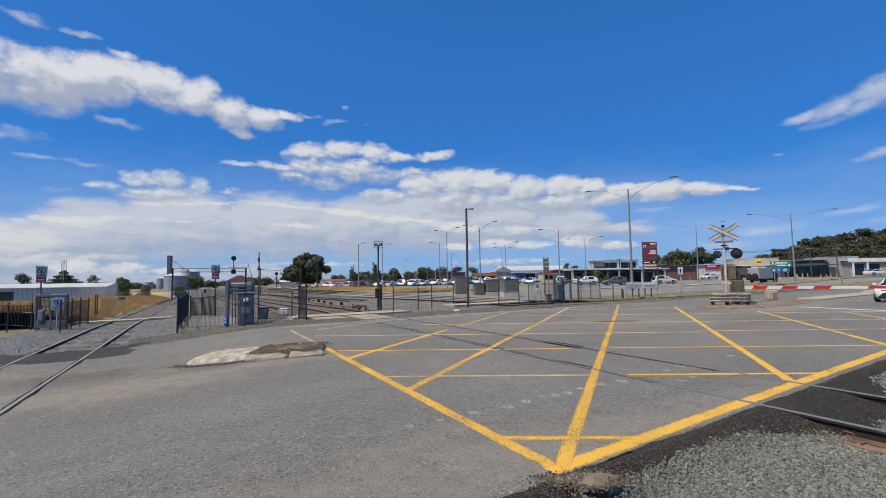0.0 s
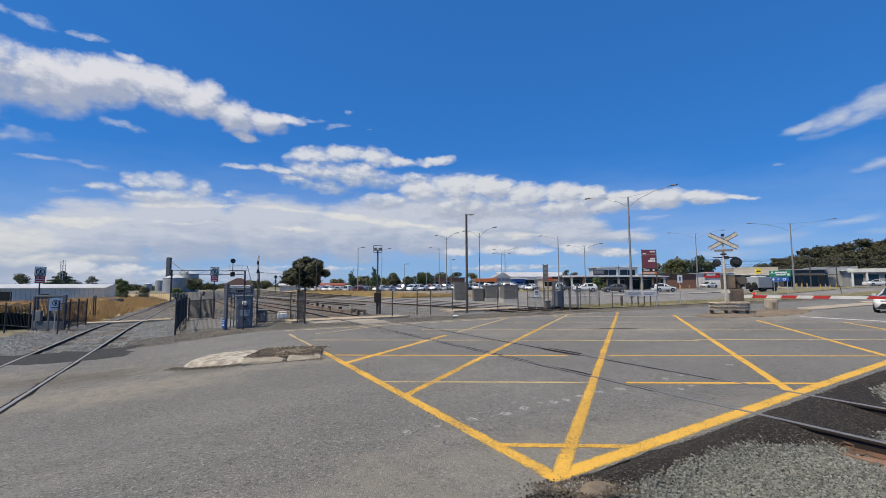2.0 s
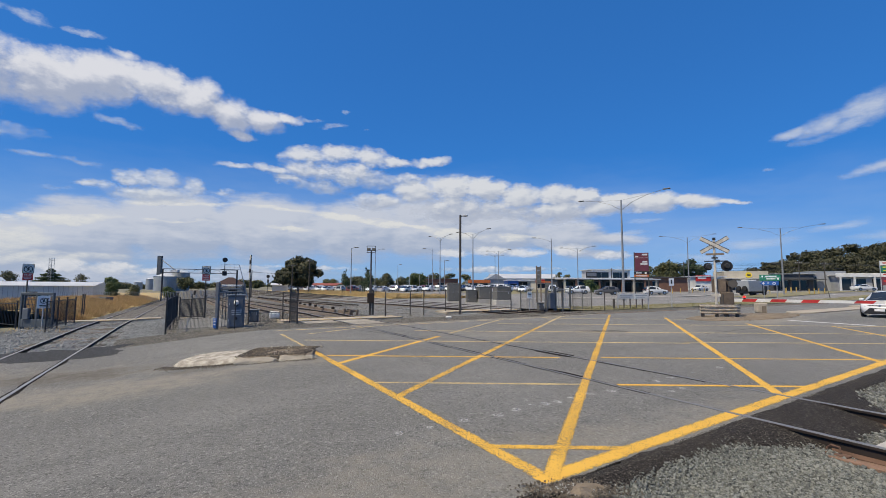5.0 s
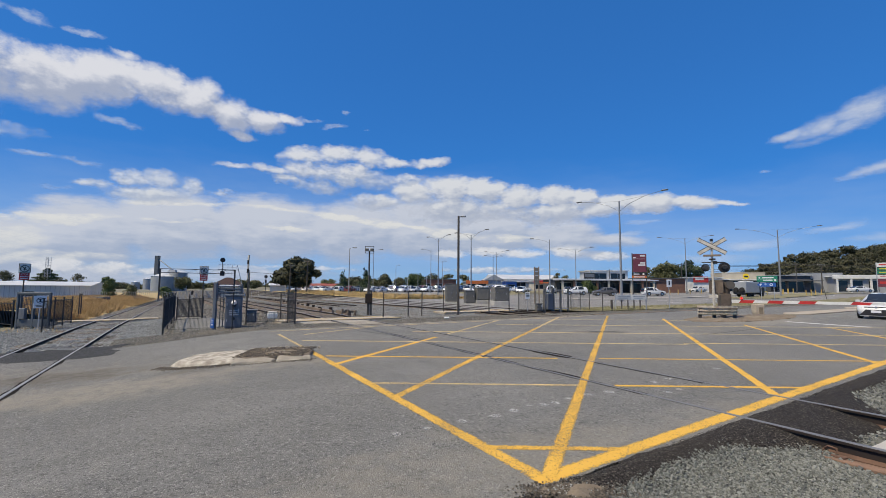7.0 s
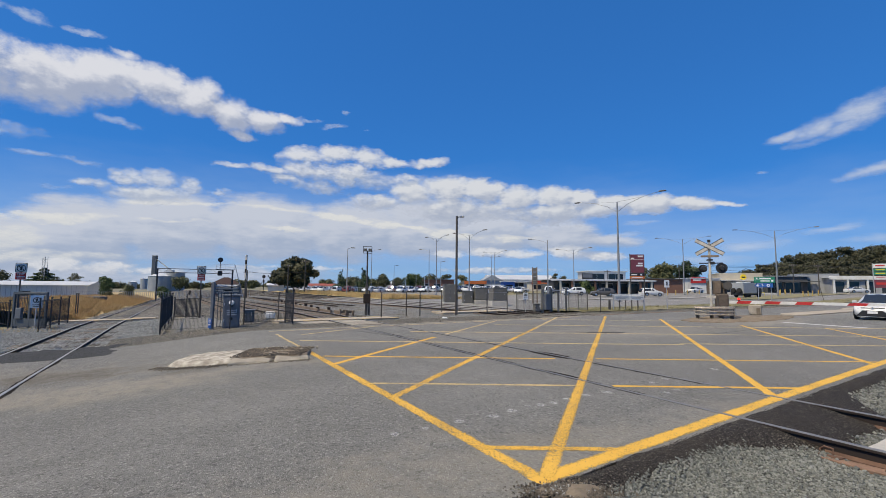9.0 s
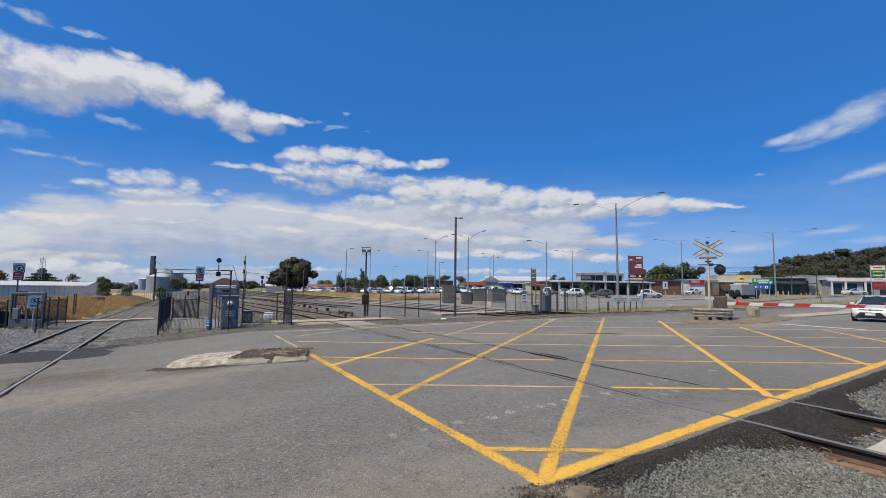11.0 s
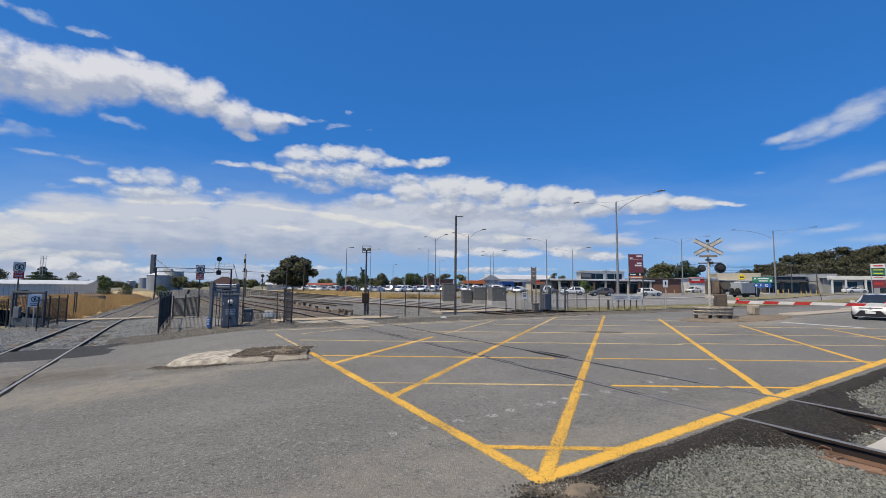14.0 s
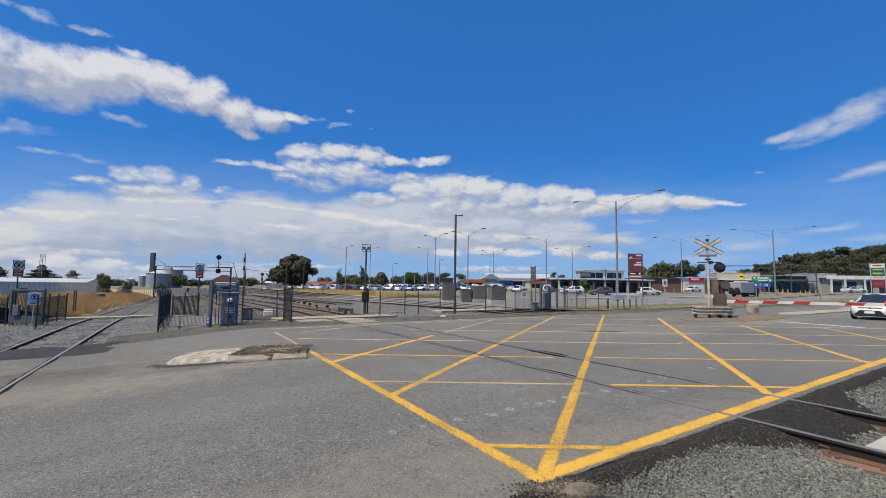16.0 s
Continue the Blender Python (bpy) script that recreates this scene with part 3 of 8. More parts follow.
    for v in me.vertices:
        v.co.z += 0.05 * noise.noise(v.co * 0.8)
    single("verge", with_mat(me, M["green_grass"]), None, "patchy green and dry grass verge", kind="structure")
    me = sheet(sn, 60, 300, 66, 92, 3.0, 0.0)
    single("verge_far", with_mat(me, M["green_grass"]), None, "grass verge before the shops", kind="structure")
    me = sheet(sn, 82, 190, 30.5, 37.5, 1.5, 0.06)
    single("verge_middle", with_mat(me, M["green_grass"]), None, "grass median of the highway", kind="structure")
    me = sheet(sn, 40, 180, 41.5, 43.0, 2.0, 0.1)
    single("kerb_island", with_mat(me, M["concrete"]), None, "pale concrete traffic island of the highway", kind="structure")
    # dry grass beside the yard
    me = sheet(uv, 33, 190, -22, -4.95, 1.0, -0.06)
    for v in me.vertices:
        vv = v.co.x * TV[0] + v.co.y * TV[1]
        v.co.z += 0.75 * smooth(-5.1, -8.6, vv) + 0.12 * noise.noise(v.co * 0.5)
    single("grass_bank", with_mat(me, M["dry_grass"]), None, "bank of tall dry yellow grass by the track", kind="structure")
    me = sheet(uv, 52, 160, 22.6, 36, 1.5, 0.0)
    for v in me.vertices:
        v.co.z += 0.12 * noise.noise(v.co * 0.5)
    single("grass_strip", with_mat(me, M["dry_grass"]), None, "strip of dry yellow grass before the car park", kind="structure")
    # dark patch round the first track
    pts = [(-20.0, 17.5), (-16.2, 12.0), (-13.0, 11.3), (-10.93, 11.06), (-9.9, 11.7), (-9.16, 12.16), (-9.35, 12.6), (-9.53, 13.03), (-10.1, 13.5), (-10.26, 14.45), (-10.9, 15.0), (-12.73, 15.2), (-14.3, 14.6)]
    bm = dome(pts, lambda x, y: lie(x, y), [(0.02, 0.007), (0.25, 0.007), (0.5, 0.007), (0.75, 0.007), (0.9, 0.007), (0.985, 0.007), (1.0, -0.02)])
    for v in bm.verts:
        n = v.co.x * RN[0] + v.co.y * RN[1]
        j = noise.noise_vector(v.co * 2.2) * 0.12
        v.co.x, v.co.y = v.co.x + j.x, v.co.y + j.y
        v.co.z -= 0.4 * smooth(17.9, 18.15, n)
    single("bitumen_patch", bm, M["asphalt_new"], "darker bitumen patch at the crossing", kind="structure")


def build_kerbs():
    """The far kerb of the road, in lengths, and the edge of the verge."""
    kerb = thing("kerb", "low worn concrete kerb along the road", "kerb", 0, 0, 0, kind="structure")
    me = mesh_of("kerb_stone", blk(0, 0, -0.1, 2.38, 0.22, 0.13, 0.02), M["timber"])
    ang = math.degrees(atan2(RS[1], RS[0]))
    for i in range(40):
        s = 23.5 + 2.4 * i
        x, y = sn(s, 17.02 + wob(s, 0.03))
        part("kerb_stone", me, None, kerb, m=pose(x, y, lie(x, y), 0, 0, ang))
    me2 = mesh_of("edge_strip", blk(0, 0, -0.05, 3.0, 0.16, 0.062, 0.01), M["bluestone"])
    for i in range(5):
        s = 8.2 + 3.02 * i
        x, y = sn(s, 16.85 + wob(s, 0.05))
        part("edge_strip", me2, None, kerb, m=pose(x, y, lie(x, y), 0, 0, ang + wob(s, 1.5, 1.0, 3.0)))


def stripe(p, q, w, mat, label, name="road_marking", dz=0.006, w1=None):
    """A painted line on the road from p to q."""
    p, q = Vector((*p, 0)), Vector((*q, 0))
    d = (q - p)
    side = Vector((-d.y, d.x, 0)).normalized()
    n = max(2, int(d.length / 0.3))
    verts, faces = [], []
    w1 = w if w1 is None else w1
    for i in range(n + 1):
        c = p + d * (i / n)
        ww = (w + (w1 - w) * i / n) * 0.55
        for k in (-1, -0.62, 0.62, 1):
            e = c + side * k * (ww + 0.006 * noise.noise(Vector((c.x * 6, c.y * 6, k * 3.0))))
            verts.append((e.x, e.y, lie(e.x, e.y) + dz * 0.6))
    for i in range(n):
        for k in range(3):
            faces.append((4 * i + k, 4 * i + k + 1, 4 * i + k + 5, 4 * i + k + 4))
    me = raw(name, verts, faces, mat)
    me.attributes.new("rim", "FLOAT", "POINT").data.foreach_set("value", [1.0, 0.0, 0.0, 1.0] * (n + 1))
    if me.polygons[0].normal.z < 0:
        me.flip_normals()
    return single(name, me, None, label, kind="structure")


def build_markings():
    Y, Q, T, W = M["yellow"], M["yellow_mid"], M["yellow_thin"], M["white_line"]
    box = "worn yellow line of a keep-clear box"
    stripe((0.80, 3.88), (-2.55, 9.62), 0.16, Q, box, dz=0.004)
    stripe((-2.55, 9.62), (-3.35, 11.0), 0.15, Q, box, dz=0.004)
    stripe((-3.35, 11.0), (-5.5, 14.6), 0.1, T, box, dz=0.004)
    stripe((0.76, 3.78), (5.55, 7.10), 0.17, Y, box, dz=0.005)
    stripe((5.56, 7.107), (14.6, 13.3), 0.17, Y, box, dz=0.005)
    stripe((14.6, 13.3), (22.0, 18.4), 0.17, T, box, dz=0.005)
    d = (math.sin(radians(21.3)), math.cos(radians(21.3)))

    def diag(x, y, ln, mat, w=0.145):
        stripe((x, y), (x + d[0] * ln, y + d[1] * ln), w, mat, box, dz=0.006)

    diag(0.88, 3.862, 6.97, Q)
    diag(0.94 + d[0] * 6.8, 4.02 + d[1] * 6.8, 16.6, Q)
    diag(5.035, 6.88, 18.04, Y)
    diag(9.5, 9.86, 11.0, Y)
    diag(14.0, 12.95, 6.5, Y)
    diag(18.6, 16.0, 3.0, T)
    diag(-0.72, 6.52, 12.2, Q)
    diag(-0.72 + d[0] * 12.2, 6.52 + d[1] * 12.2, 7.2, T)
    diag(-2.25, 9.2, 5.4, Y, 0.14)
    diag(-2.25 + d[0] * 6.4, 9.2 + d[1] * 6.4, 7.0, T, 0.12)
    for y, x0, x1, mat, w in ((4.55, 0.42, 1.75, Q, 0.11), (7.43, -1.2, 2.2, T, 0.10), (7.40, 2.8, 5.95, Y, 0.11), (10.2, -2.75, 2.55, Y, 0.11), (10.2, 3.5, 10.2, Y, 0.1), (13.0, -4.2, 7.0, T, 0.15), (13.15, 7.0, 15.4, T, 0.15), (15.95, -1.2, 19.0, T, 0.17), (19.2, 2.2, 23.0, T, 0.19), (22.6, 5.0, 13.0, T, 0.16)):
        stripe((x0, y), (x1, y - 0.008 * (x1 - x0)), w, mat, box, dz=0.008)
    a, b = sn(3.6, 16.3), sn(20.5, 16.45)
    stripe(a, b, 0.13, T, "rubbed yellow edge line of the road")
    stripe(sn(4.3, 14.7), sn(7.4, 16.25), 0.12, T, box)
    # white lines
    stripe((17.1, 22.35), (18.5, 19.4), 0.42, W, "white stop line before the crossing")
    for s in range(50, 110, 9):
        stripe(sn(s, 28.2), sn(s + 3.2, 28.2), 0.2, W, "white lane dash of the highway", dz=-0.01)
    for s in range(34, 120, 12):
        stripe(sn(s, 34.0), sn(s + 6, 34.0), 0.25, W, "white lane line of the highway", dz=-0.01)
    # a trail of scuffed white marks across the box
    rng = random.Random(4)
    for i, (x, y) in enumerate([(-0.52, 4.94), (-0.2, 5.13), (0.2, 5.4), (0.64, 5.63), (0.9, 5.89), (1.16, 6.14), (1.35, 6.18), (1.55, 6.3), (1.79, 6.53), (2.15, 6.78), (2.55, 6.97), (3.59, 7.71), (3.98, 8.01), (4.66, 8.5), (5.48, 9.06), (3.46, 6.98), (3.74, 7.18)]):
        bm = bmesh.new()
        r = rng.uniform(0.045, 0.085)
        pts = [bm.verts.new((x + r * rng.uniform(0.7, 1.2) * cos(a), y + r * rng.uniform(0.7, 1.25) * sin(a), lie(x, y) + 0.004)) for a in [k * pi / 7 for k in range(14)]]
        bm.faces.new(pts)
        single("road_marking", bm, M["paint_faint"], "small scuffed white paint mark on the road", kind="structure")
    # broken patch with dark water stains in the far lane
    pts = [(5.2, 16.25), (5.5, 16.12), (5.9, 16.3), (6.5, 16.2), (6.75, 16.4), (6.2, 16.52), (5.8, 16.42), (5.4, 16.5)]
    single("road_patch", dome(pts, lie, [(0.02, 0.004), (0.6, 0.004), (0.97, 0.004), (1.0, -0.01)]), M["asphalt_new"], "dark broken patch in the bitumen", kind="structure")
    pts = [(2.15, 11.5), (2.42, 11.3), (2.72, 10.95), (2.98, 10.45), (2.84, 10.15), (2.62, 10.4), (2.38, 10.8), (2.2, 11.1)]
    single("tar_patch", dome(pts, lie, [(0.02, 0.006), (0.6, 0.006), (0.95, 0.006), (1.0, -0.01)]), M["groove"], "black tar worn open beside the rail", kind="structure")
    # tar seams
    for a, b in (((-0.6, 13.4), (-4.5, 17.4)), ((9.0, 15.6), (12.5, 18.0))):
        stripe(a, b, 0.03, M["groove"], "thin black tar seam in the bitumen", "tar_seam", dz=0.0035)


# ---- railway ----
def rail_mesh(us, v, top, mat_top, mat_side):
    """One rail along the railway: head, web and foot, on the land."""
    prof = [(-0.07, -0.165), (0.07, -0.165), (0.07, -0.15), (0.012, -0.125), (0.012, -0.045), (0.033, -0.035), (0.033, -0.008), (0.022, 0.0), (-0.022, 0.0), (-0.033, -0.008), (-0.033, -0.035), (-0.012, -0.045), (-0.012, -0.125), (-0.07, -0.15)]
    bm = bmesh.new()
    rings = []
    for u in us:
        x, y = uv(u, v(u) if callable(v) else v)
        z = lie(x, y) + top
        rings.append([bm.verts.new((x + TV[0] * a, y + TV[1] * a, z + b)) for a, b in prof])
    n = len(prof)
    for p, q in zip(rings, rings[1:]):
        for k in range(n):
            f = bm.faces.new((p[k], q[k], q[(k + 1) % n], p[(k + 1) % n]))
            f.material_index = 1 if k in (6, 7, 8) else 2 if k in (0, 1, 2, 12, 13) else 0
    bm.faces.new(rings[0])
    bm.faces.new(rings[-1][::-1])
    bmesh.ops.recalc_face_normals(bm, faces=bm.faces[:])
    return mesh_of("rail", bm, mat_side, mat_top, M["rail_foot"])


def build_track(va, vb, u0, u1, label, sleepers, road=None, head="rail_top"):
    t = thing("railway_track", label, "railway track", 0, 0, 0, kind="structure")
    step = lambda a, b, d: [a + (b - a) * i / max(1, round((b - a) / d)) for i in range(max(1, round((b - a) / d)) + 1)]
    for v in (va, vb):
        part("rail", rail_mesh(step(u0, min(u1, 60), 1.0) + (step(60, u1, 4.0)[1:] if u1 > 60 else []), v, 0.011, M[head] if road else M["rail_side"], M["rail_side"]), None, t)
    if road:
        for v, side in ((va, 1), (vb, -1)):
            part("flangeway", with_mat(sheet(uv, road[0], road[1], v + side * 0.063 - 0.03, v + side * 0.063 + 0.03, 0.12, 0.0035, lambda u, b, e=v + side * 0.1: wob(u, 0.06, 1.1, e) + wob(u, 0.025, 9.0, e) if abs(b - e) < 0.05 else 0.0), M["groove"]), None, t)
            part("tar_seam", with_mat(sheet(uv, road[0], road[1], v - side * 0.05 - 0.017, v - side * 0.05 + 0.017, 0.12, 0.0035, lambda u, b: wob(u, 0.035, 2.0, b) + wob(u, 0.02, 8.0, b)), M["groove"]), None, t)
    part("track_bed", with_mat(sheet(uv, 18.6 if road else u0, u1, (va + vb) / 2 - 1.15, (va + vb) / 2 + 1.15, 2.0, -0.088), M["track_bed"]), None, t)
    me = mesh_of("sleeper", blk(0, 0, -0.12, 2.7, 0.25, 0.12, 0.012), M["timber"])
    ang = math.degrees(atan2(TV[1], TV[0]))
    rng = random.Random(7)
    for a, b in sleepers:
        n = int((b - a) / 0.66)
        for i in range(n):
            u = a + 0.66 * i
            x, y = uv(u, (va + vb) / 2 + rng.uniform(-0.04, 0.04))
            part("sleeper", me, None, t, m=pose(x, y, lie(x, y) - (0.085 if u > 3 else 0.15) + rng.uniform(-0.012, 0.008), 0, 0, ang + rng.uniform(-1, 1)))
    return t


def build_railway():
    build_track(-2.65, -4.15, -40.0, 300, "single railway line over the road, polished rail heads", [(-38, 0.6), (19.5, 70)], (2.6, 18.4))
    build_track(6.12, 7.78, -40, 300, "railway line through the keep-clear box, polished rail heads", [(-38, 0.6), (24, 75)], (4.3, 19.0), "rail_dull")
    build_track(17.0, 18.65, 17.7, 300, "far railway line on grey ballast", [(19, 85)], None)
    build_track(20.1, 21.7, 17.9, 300, "furthest railway line beside dry grass", [(19, 70)], None)
    build_track(3.1, 4.7, 30, 300, "rusty yard siding", [(32, 75)], None)
    build_track(12.6, 14.2, 40, 300, "yard siding by the low wall", [(42, 70)], None)
    for i in range(9):
        u = 2.05 - 0.62 * i
        x, y = uv(u, 6.12 - 0.13)
        ang = math.degrees(atan2(TU[1], TU[0]))
        p = thing("base_plate", "rusty base plate and clip at the rail foot", "rail fastening", x, y, lie(x, y) - 0.16, ang + 3 * (i % 3) - 3)
        part("plate", rough_block(0.3, 0.12, 0.04, i, 0.006), M["rail_foot"], p)
        part("clip", tube([(-0.06, -0.02, 0.04), (-0.05, -0.04, 0.09), (0.02, -0.03, 0.1), (0.06, -0.04, 0.06), (0.05, 0.0, 0.05)], 0.012, 6), M["rail_foot"], p)
    for i in range(5):
        u = 1.75 - 1.0 * i
        x, y = uv(u, 6.12 - 0.19)
        p = thing("timber_strip", "splintered brown timber along the rail foot", "timber", x, y, lie(x, y) - 0.19, math.degrees(atan2(TU[1], TU[0])) + 2 * (i % 2))
        part("timber", rough_block(0.96, 0.16, 0.06, 3 + i, 0.014), M["timber_red"], p)
    slab = thing("concrete_panel", "pale concrete panel between the rails", "panel", *uv(1.18, 6.98), -0.14, math.degrees(atan2(TV[1], TV[0])), kind="structure")
    part("slab", rough_block(1.15, 1.3, 0.08, 7, 0.008), M["concrete"], slab)
    # pale slabs between the rails of the footpath crossing
    for u, v in ((18.5, 6.95), (19.8, 6.95), (19.8, 5.25)):
        x, y = uv(u, v)
        p = thing("crossing_slab", "pale worn concrete slab at the footpath crossing", "slab", x, y, lie(x, y) - 0.1, math.degrees(atan2(TV[1], TV[0])), kind="structure")
        part("slab", rough_block(1.45, 1.26, 0.1, u + v, 0.012), M["bluestone"], p)
    # low rusty retaining wall with old stumps in the yard
    wall = thing("yard_wall", "low rusty brown retaining wall with stumps", "retaining wall", 0, 0, 0, kind="structure")
    pts = [(24.6, 8.5), (31, 8.4), (47, 9.6), (92, 12.1)]
    for (ua, va), (ub, vb) in zip(pts, pts[1:]):
        (xa, ya), (xb, yb) = uv(ua, va), uv(ub, vb)
        ln = hypot(xb - xa, yb - ya)
        n = int(ln / 2.4)
        for i in range(n):
            f = (i + 0.5) / n
            x, y = xa + (xb - xa) * f, ya + (yb - ya) * f
            part("wall_board", blk(0, 0, -0.1, 2.38, 0.12, 0.3, 0.01), M["timber"], wall, m=pose(x, y, lie(x, y) - 0.1, 0, 0, math.degrees(atan2(yb - ya, xb - xa))))
            part("stump", blk(0, 0, -0.1, 0.2, 0.18, 0.4 + 0.06 * (i % 3), 0.02), M["rail_side"], wall, m=pose(x + 0.3, y - 0.3, lie(x, y) - 0.1, 0, 4 * ((i % 3) - 1), 20 * i))


def build_stones():
    """Loose ballast stones close to the camera."""
    rng = np.random.default_rng(3)

    def spots(count, s0, s1, n0, n1):
        for _ in range(count):
            s, n = rng.uniform(s0, s1), rng.uniform(n0, n1)
            if n > tar_edge(s) - 0.04 + 0.09 * rng.normal():
                continue
            x, y = sn(s, n)
            v = x * TV[0] + y * TV[1]
            if abs(v - 6.12) < 0.1 or abs(v - 7.78) < 0.1:
                continue
            if 6.2 < v < 7.7 and rng.random() < 0.75:
                continue
            yield x, y, ballast_top(x, y) + rng.uniform(-0.006, 0.014)

    pebbles(spots(95000, 1.9, 7.2, 0.6, 2.4), 0.016, 0.042, 31, M["stone"], "ballast_stones", "loose grey crushed stones beside the road")
    pebbles(spots(30000, 5.4, 16, -0.6, 2.35), 0.03, 0.065, 32, M["stone"], "ballast_stones", "loose grey crushed stones beside the track")

    def grit(count):
        for _ in range(count):
            s = rng.uniform(1.5, 15)
            n = 2.6 - abs(rng.normal()) * 0.55 * (2.75 - tar_edge(s))
            x, y = sn(s, n)
            v = x * TV[0] + y * TV[1]
            if abs(v - 6.12) > 0.07 and abs(v - 7.78) > 0.07:
                yield x, y, lie(x, y) + (0.001 if n > 2.5 else shoulder(x, y) - 0.004)

    pebbles(grit(14000), 0.005, 0.018, 33, M["stone_dark"], "road_grit", "loose tarry grit on the broken road edge")
    pebbles(((x, y, lie(x, y)) for x, y in (sn(rng.uniform(1.5, 9.5), 2.55 + abs(rng.normal()) * 0.35) for _ in range(900))), 0.006, 0.016, 34, M["stone"], "road_grit", "scattered grey grit along the road edge")
    # crumbled clod at the corner of the seal
    pts = [(1.0 + 0.27 * cos(a) + 0.04 * sin(3 * a), 3.6 + 0.13 * sin(a)) for a in [k * pi / 9 for k in range(18)]]
    single("dirt_clod", dome(pts, lie, [(0.05, 0.03), (0.25, 0.03), (0.45, 0.026), (0.65, 0.02), (0.85, 0.01), (1.0, -0.03)], 0.06, 3), M["dirt"], "crumbled brown dirt clod at the road edge", kind="structure")
    pebbles(((x, y, lie(x, y) + 0.012) for x, y in ((rng.normal(1.0, 0.17), rng.normal(3.6, 0.075)) for _ in range(1500))), 0.008, 0.03, 38, M["rubble"], "clod_crumbs", "brown crumbs round the dirt clod")
    pebbles(((x, y, lie(x, y) + 0.018) for x, y in ((rng.normal(1.0, 0.16), rng.normal(3.63, 0.06)) for _ in range(160))), 0.008, 0.022, 40, M["stone_pale"], "clod_crumbs", "pale broken crumbs on the dirt clod")
    pebbles(((x, y, lie(x, y) - 0.01) for x, y in (sn(rng.uniform(-1, 24), rng.uniform(17.0, 19.7)) for _ in range(14000))), 0.012, 0.04, 36, M["stone_yard"], "yard_stones", "loose brown-grey stones on the verge")
    pebbles(((x, y, lie(x, y) - 0.13 + 0.05 * noise.noise(Vector((x, y, 0)) * 0.9)) for x, y in (uv(21 + 22 * rng.random() ** 1.3, rng.uniform(-0.5, 16.5)) for _ in range(16000))), 0.04, 0.1, 37, M["stone_yard"], "yard_stones", "loose grey and brown stones of the yard")
    # stones along the first track beyond the road
    def beside(count):
        for _ in range(count):
            u, v = 17.2 + 16 * rng.random() ** 1.4, rng.uniform(-6.8, -0.6)
            x, y = uv(u, v)
            if x * RN[0] + y * RN[1] > 18.0 and min(abs(v + 2.65), abs(v + 4.15)) > 0.09:
                yield x, y, lie(x, y) - 0.105 + 0.06 * noise.noise(Vector((x, y, 0)) * 1.1)

    pebbles(((x, y, lie(x, y) - 0.11) for x, y in (uv(32 + 30 * rng.random() ** 1.3, rng.uniform(-5.2, 0.5)) for _ in range(14000))), 0.09, 0.17, 41, M["stone_yard"], "ballast_stones", "loose grey-brown stones farther along the track")
    pebbles(beside(22000), 0.05, 0.1, 39, M["stone_pale"], "ballast_stones", "loose pale ballast round the sleepers")


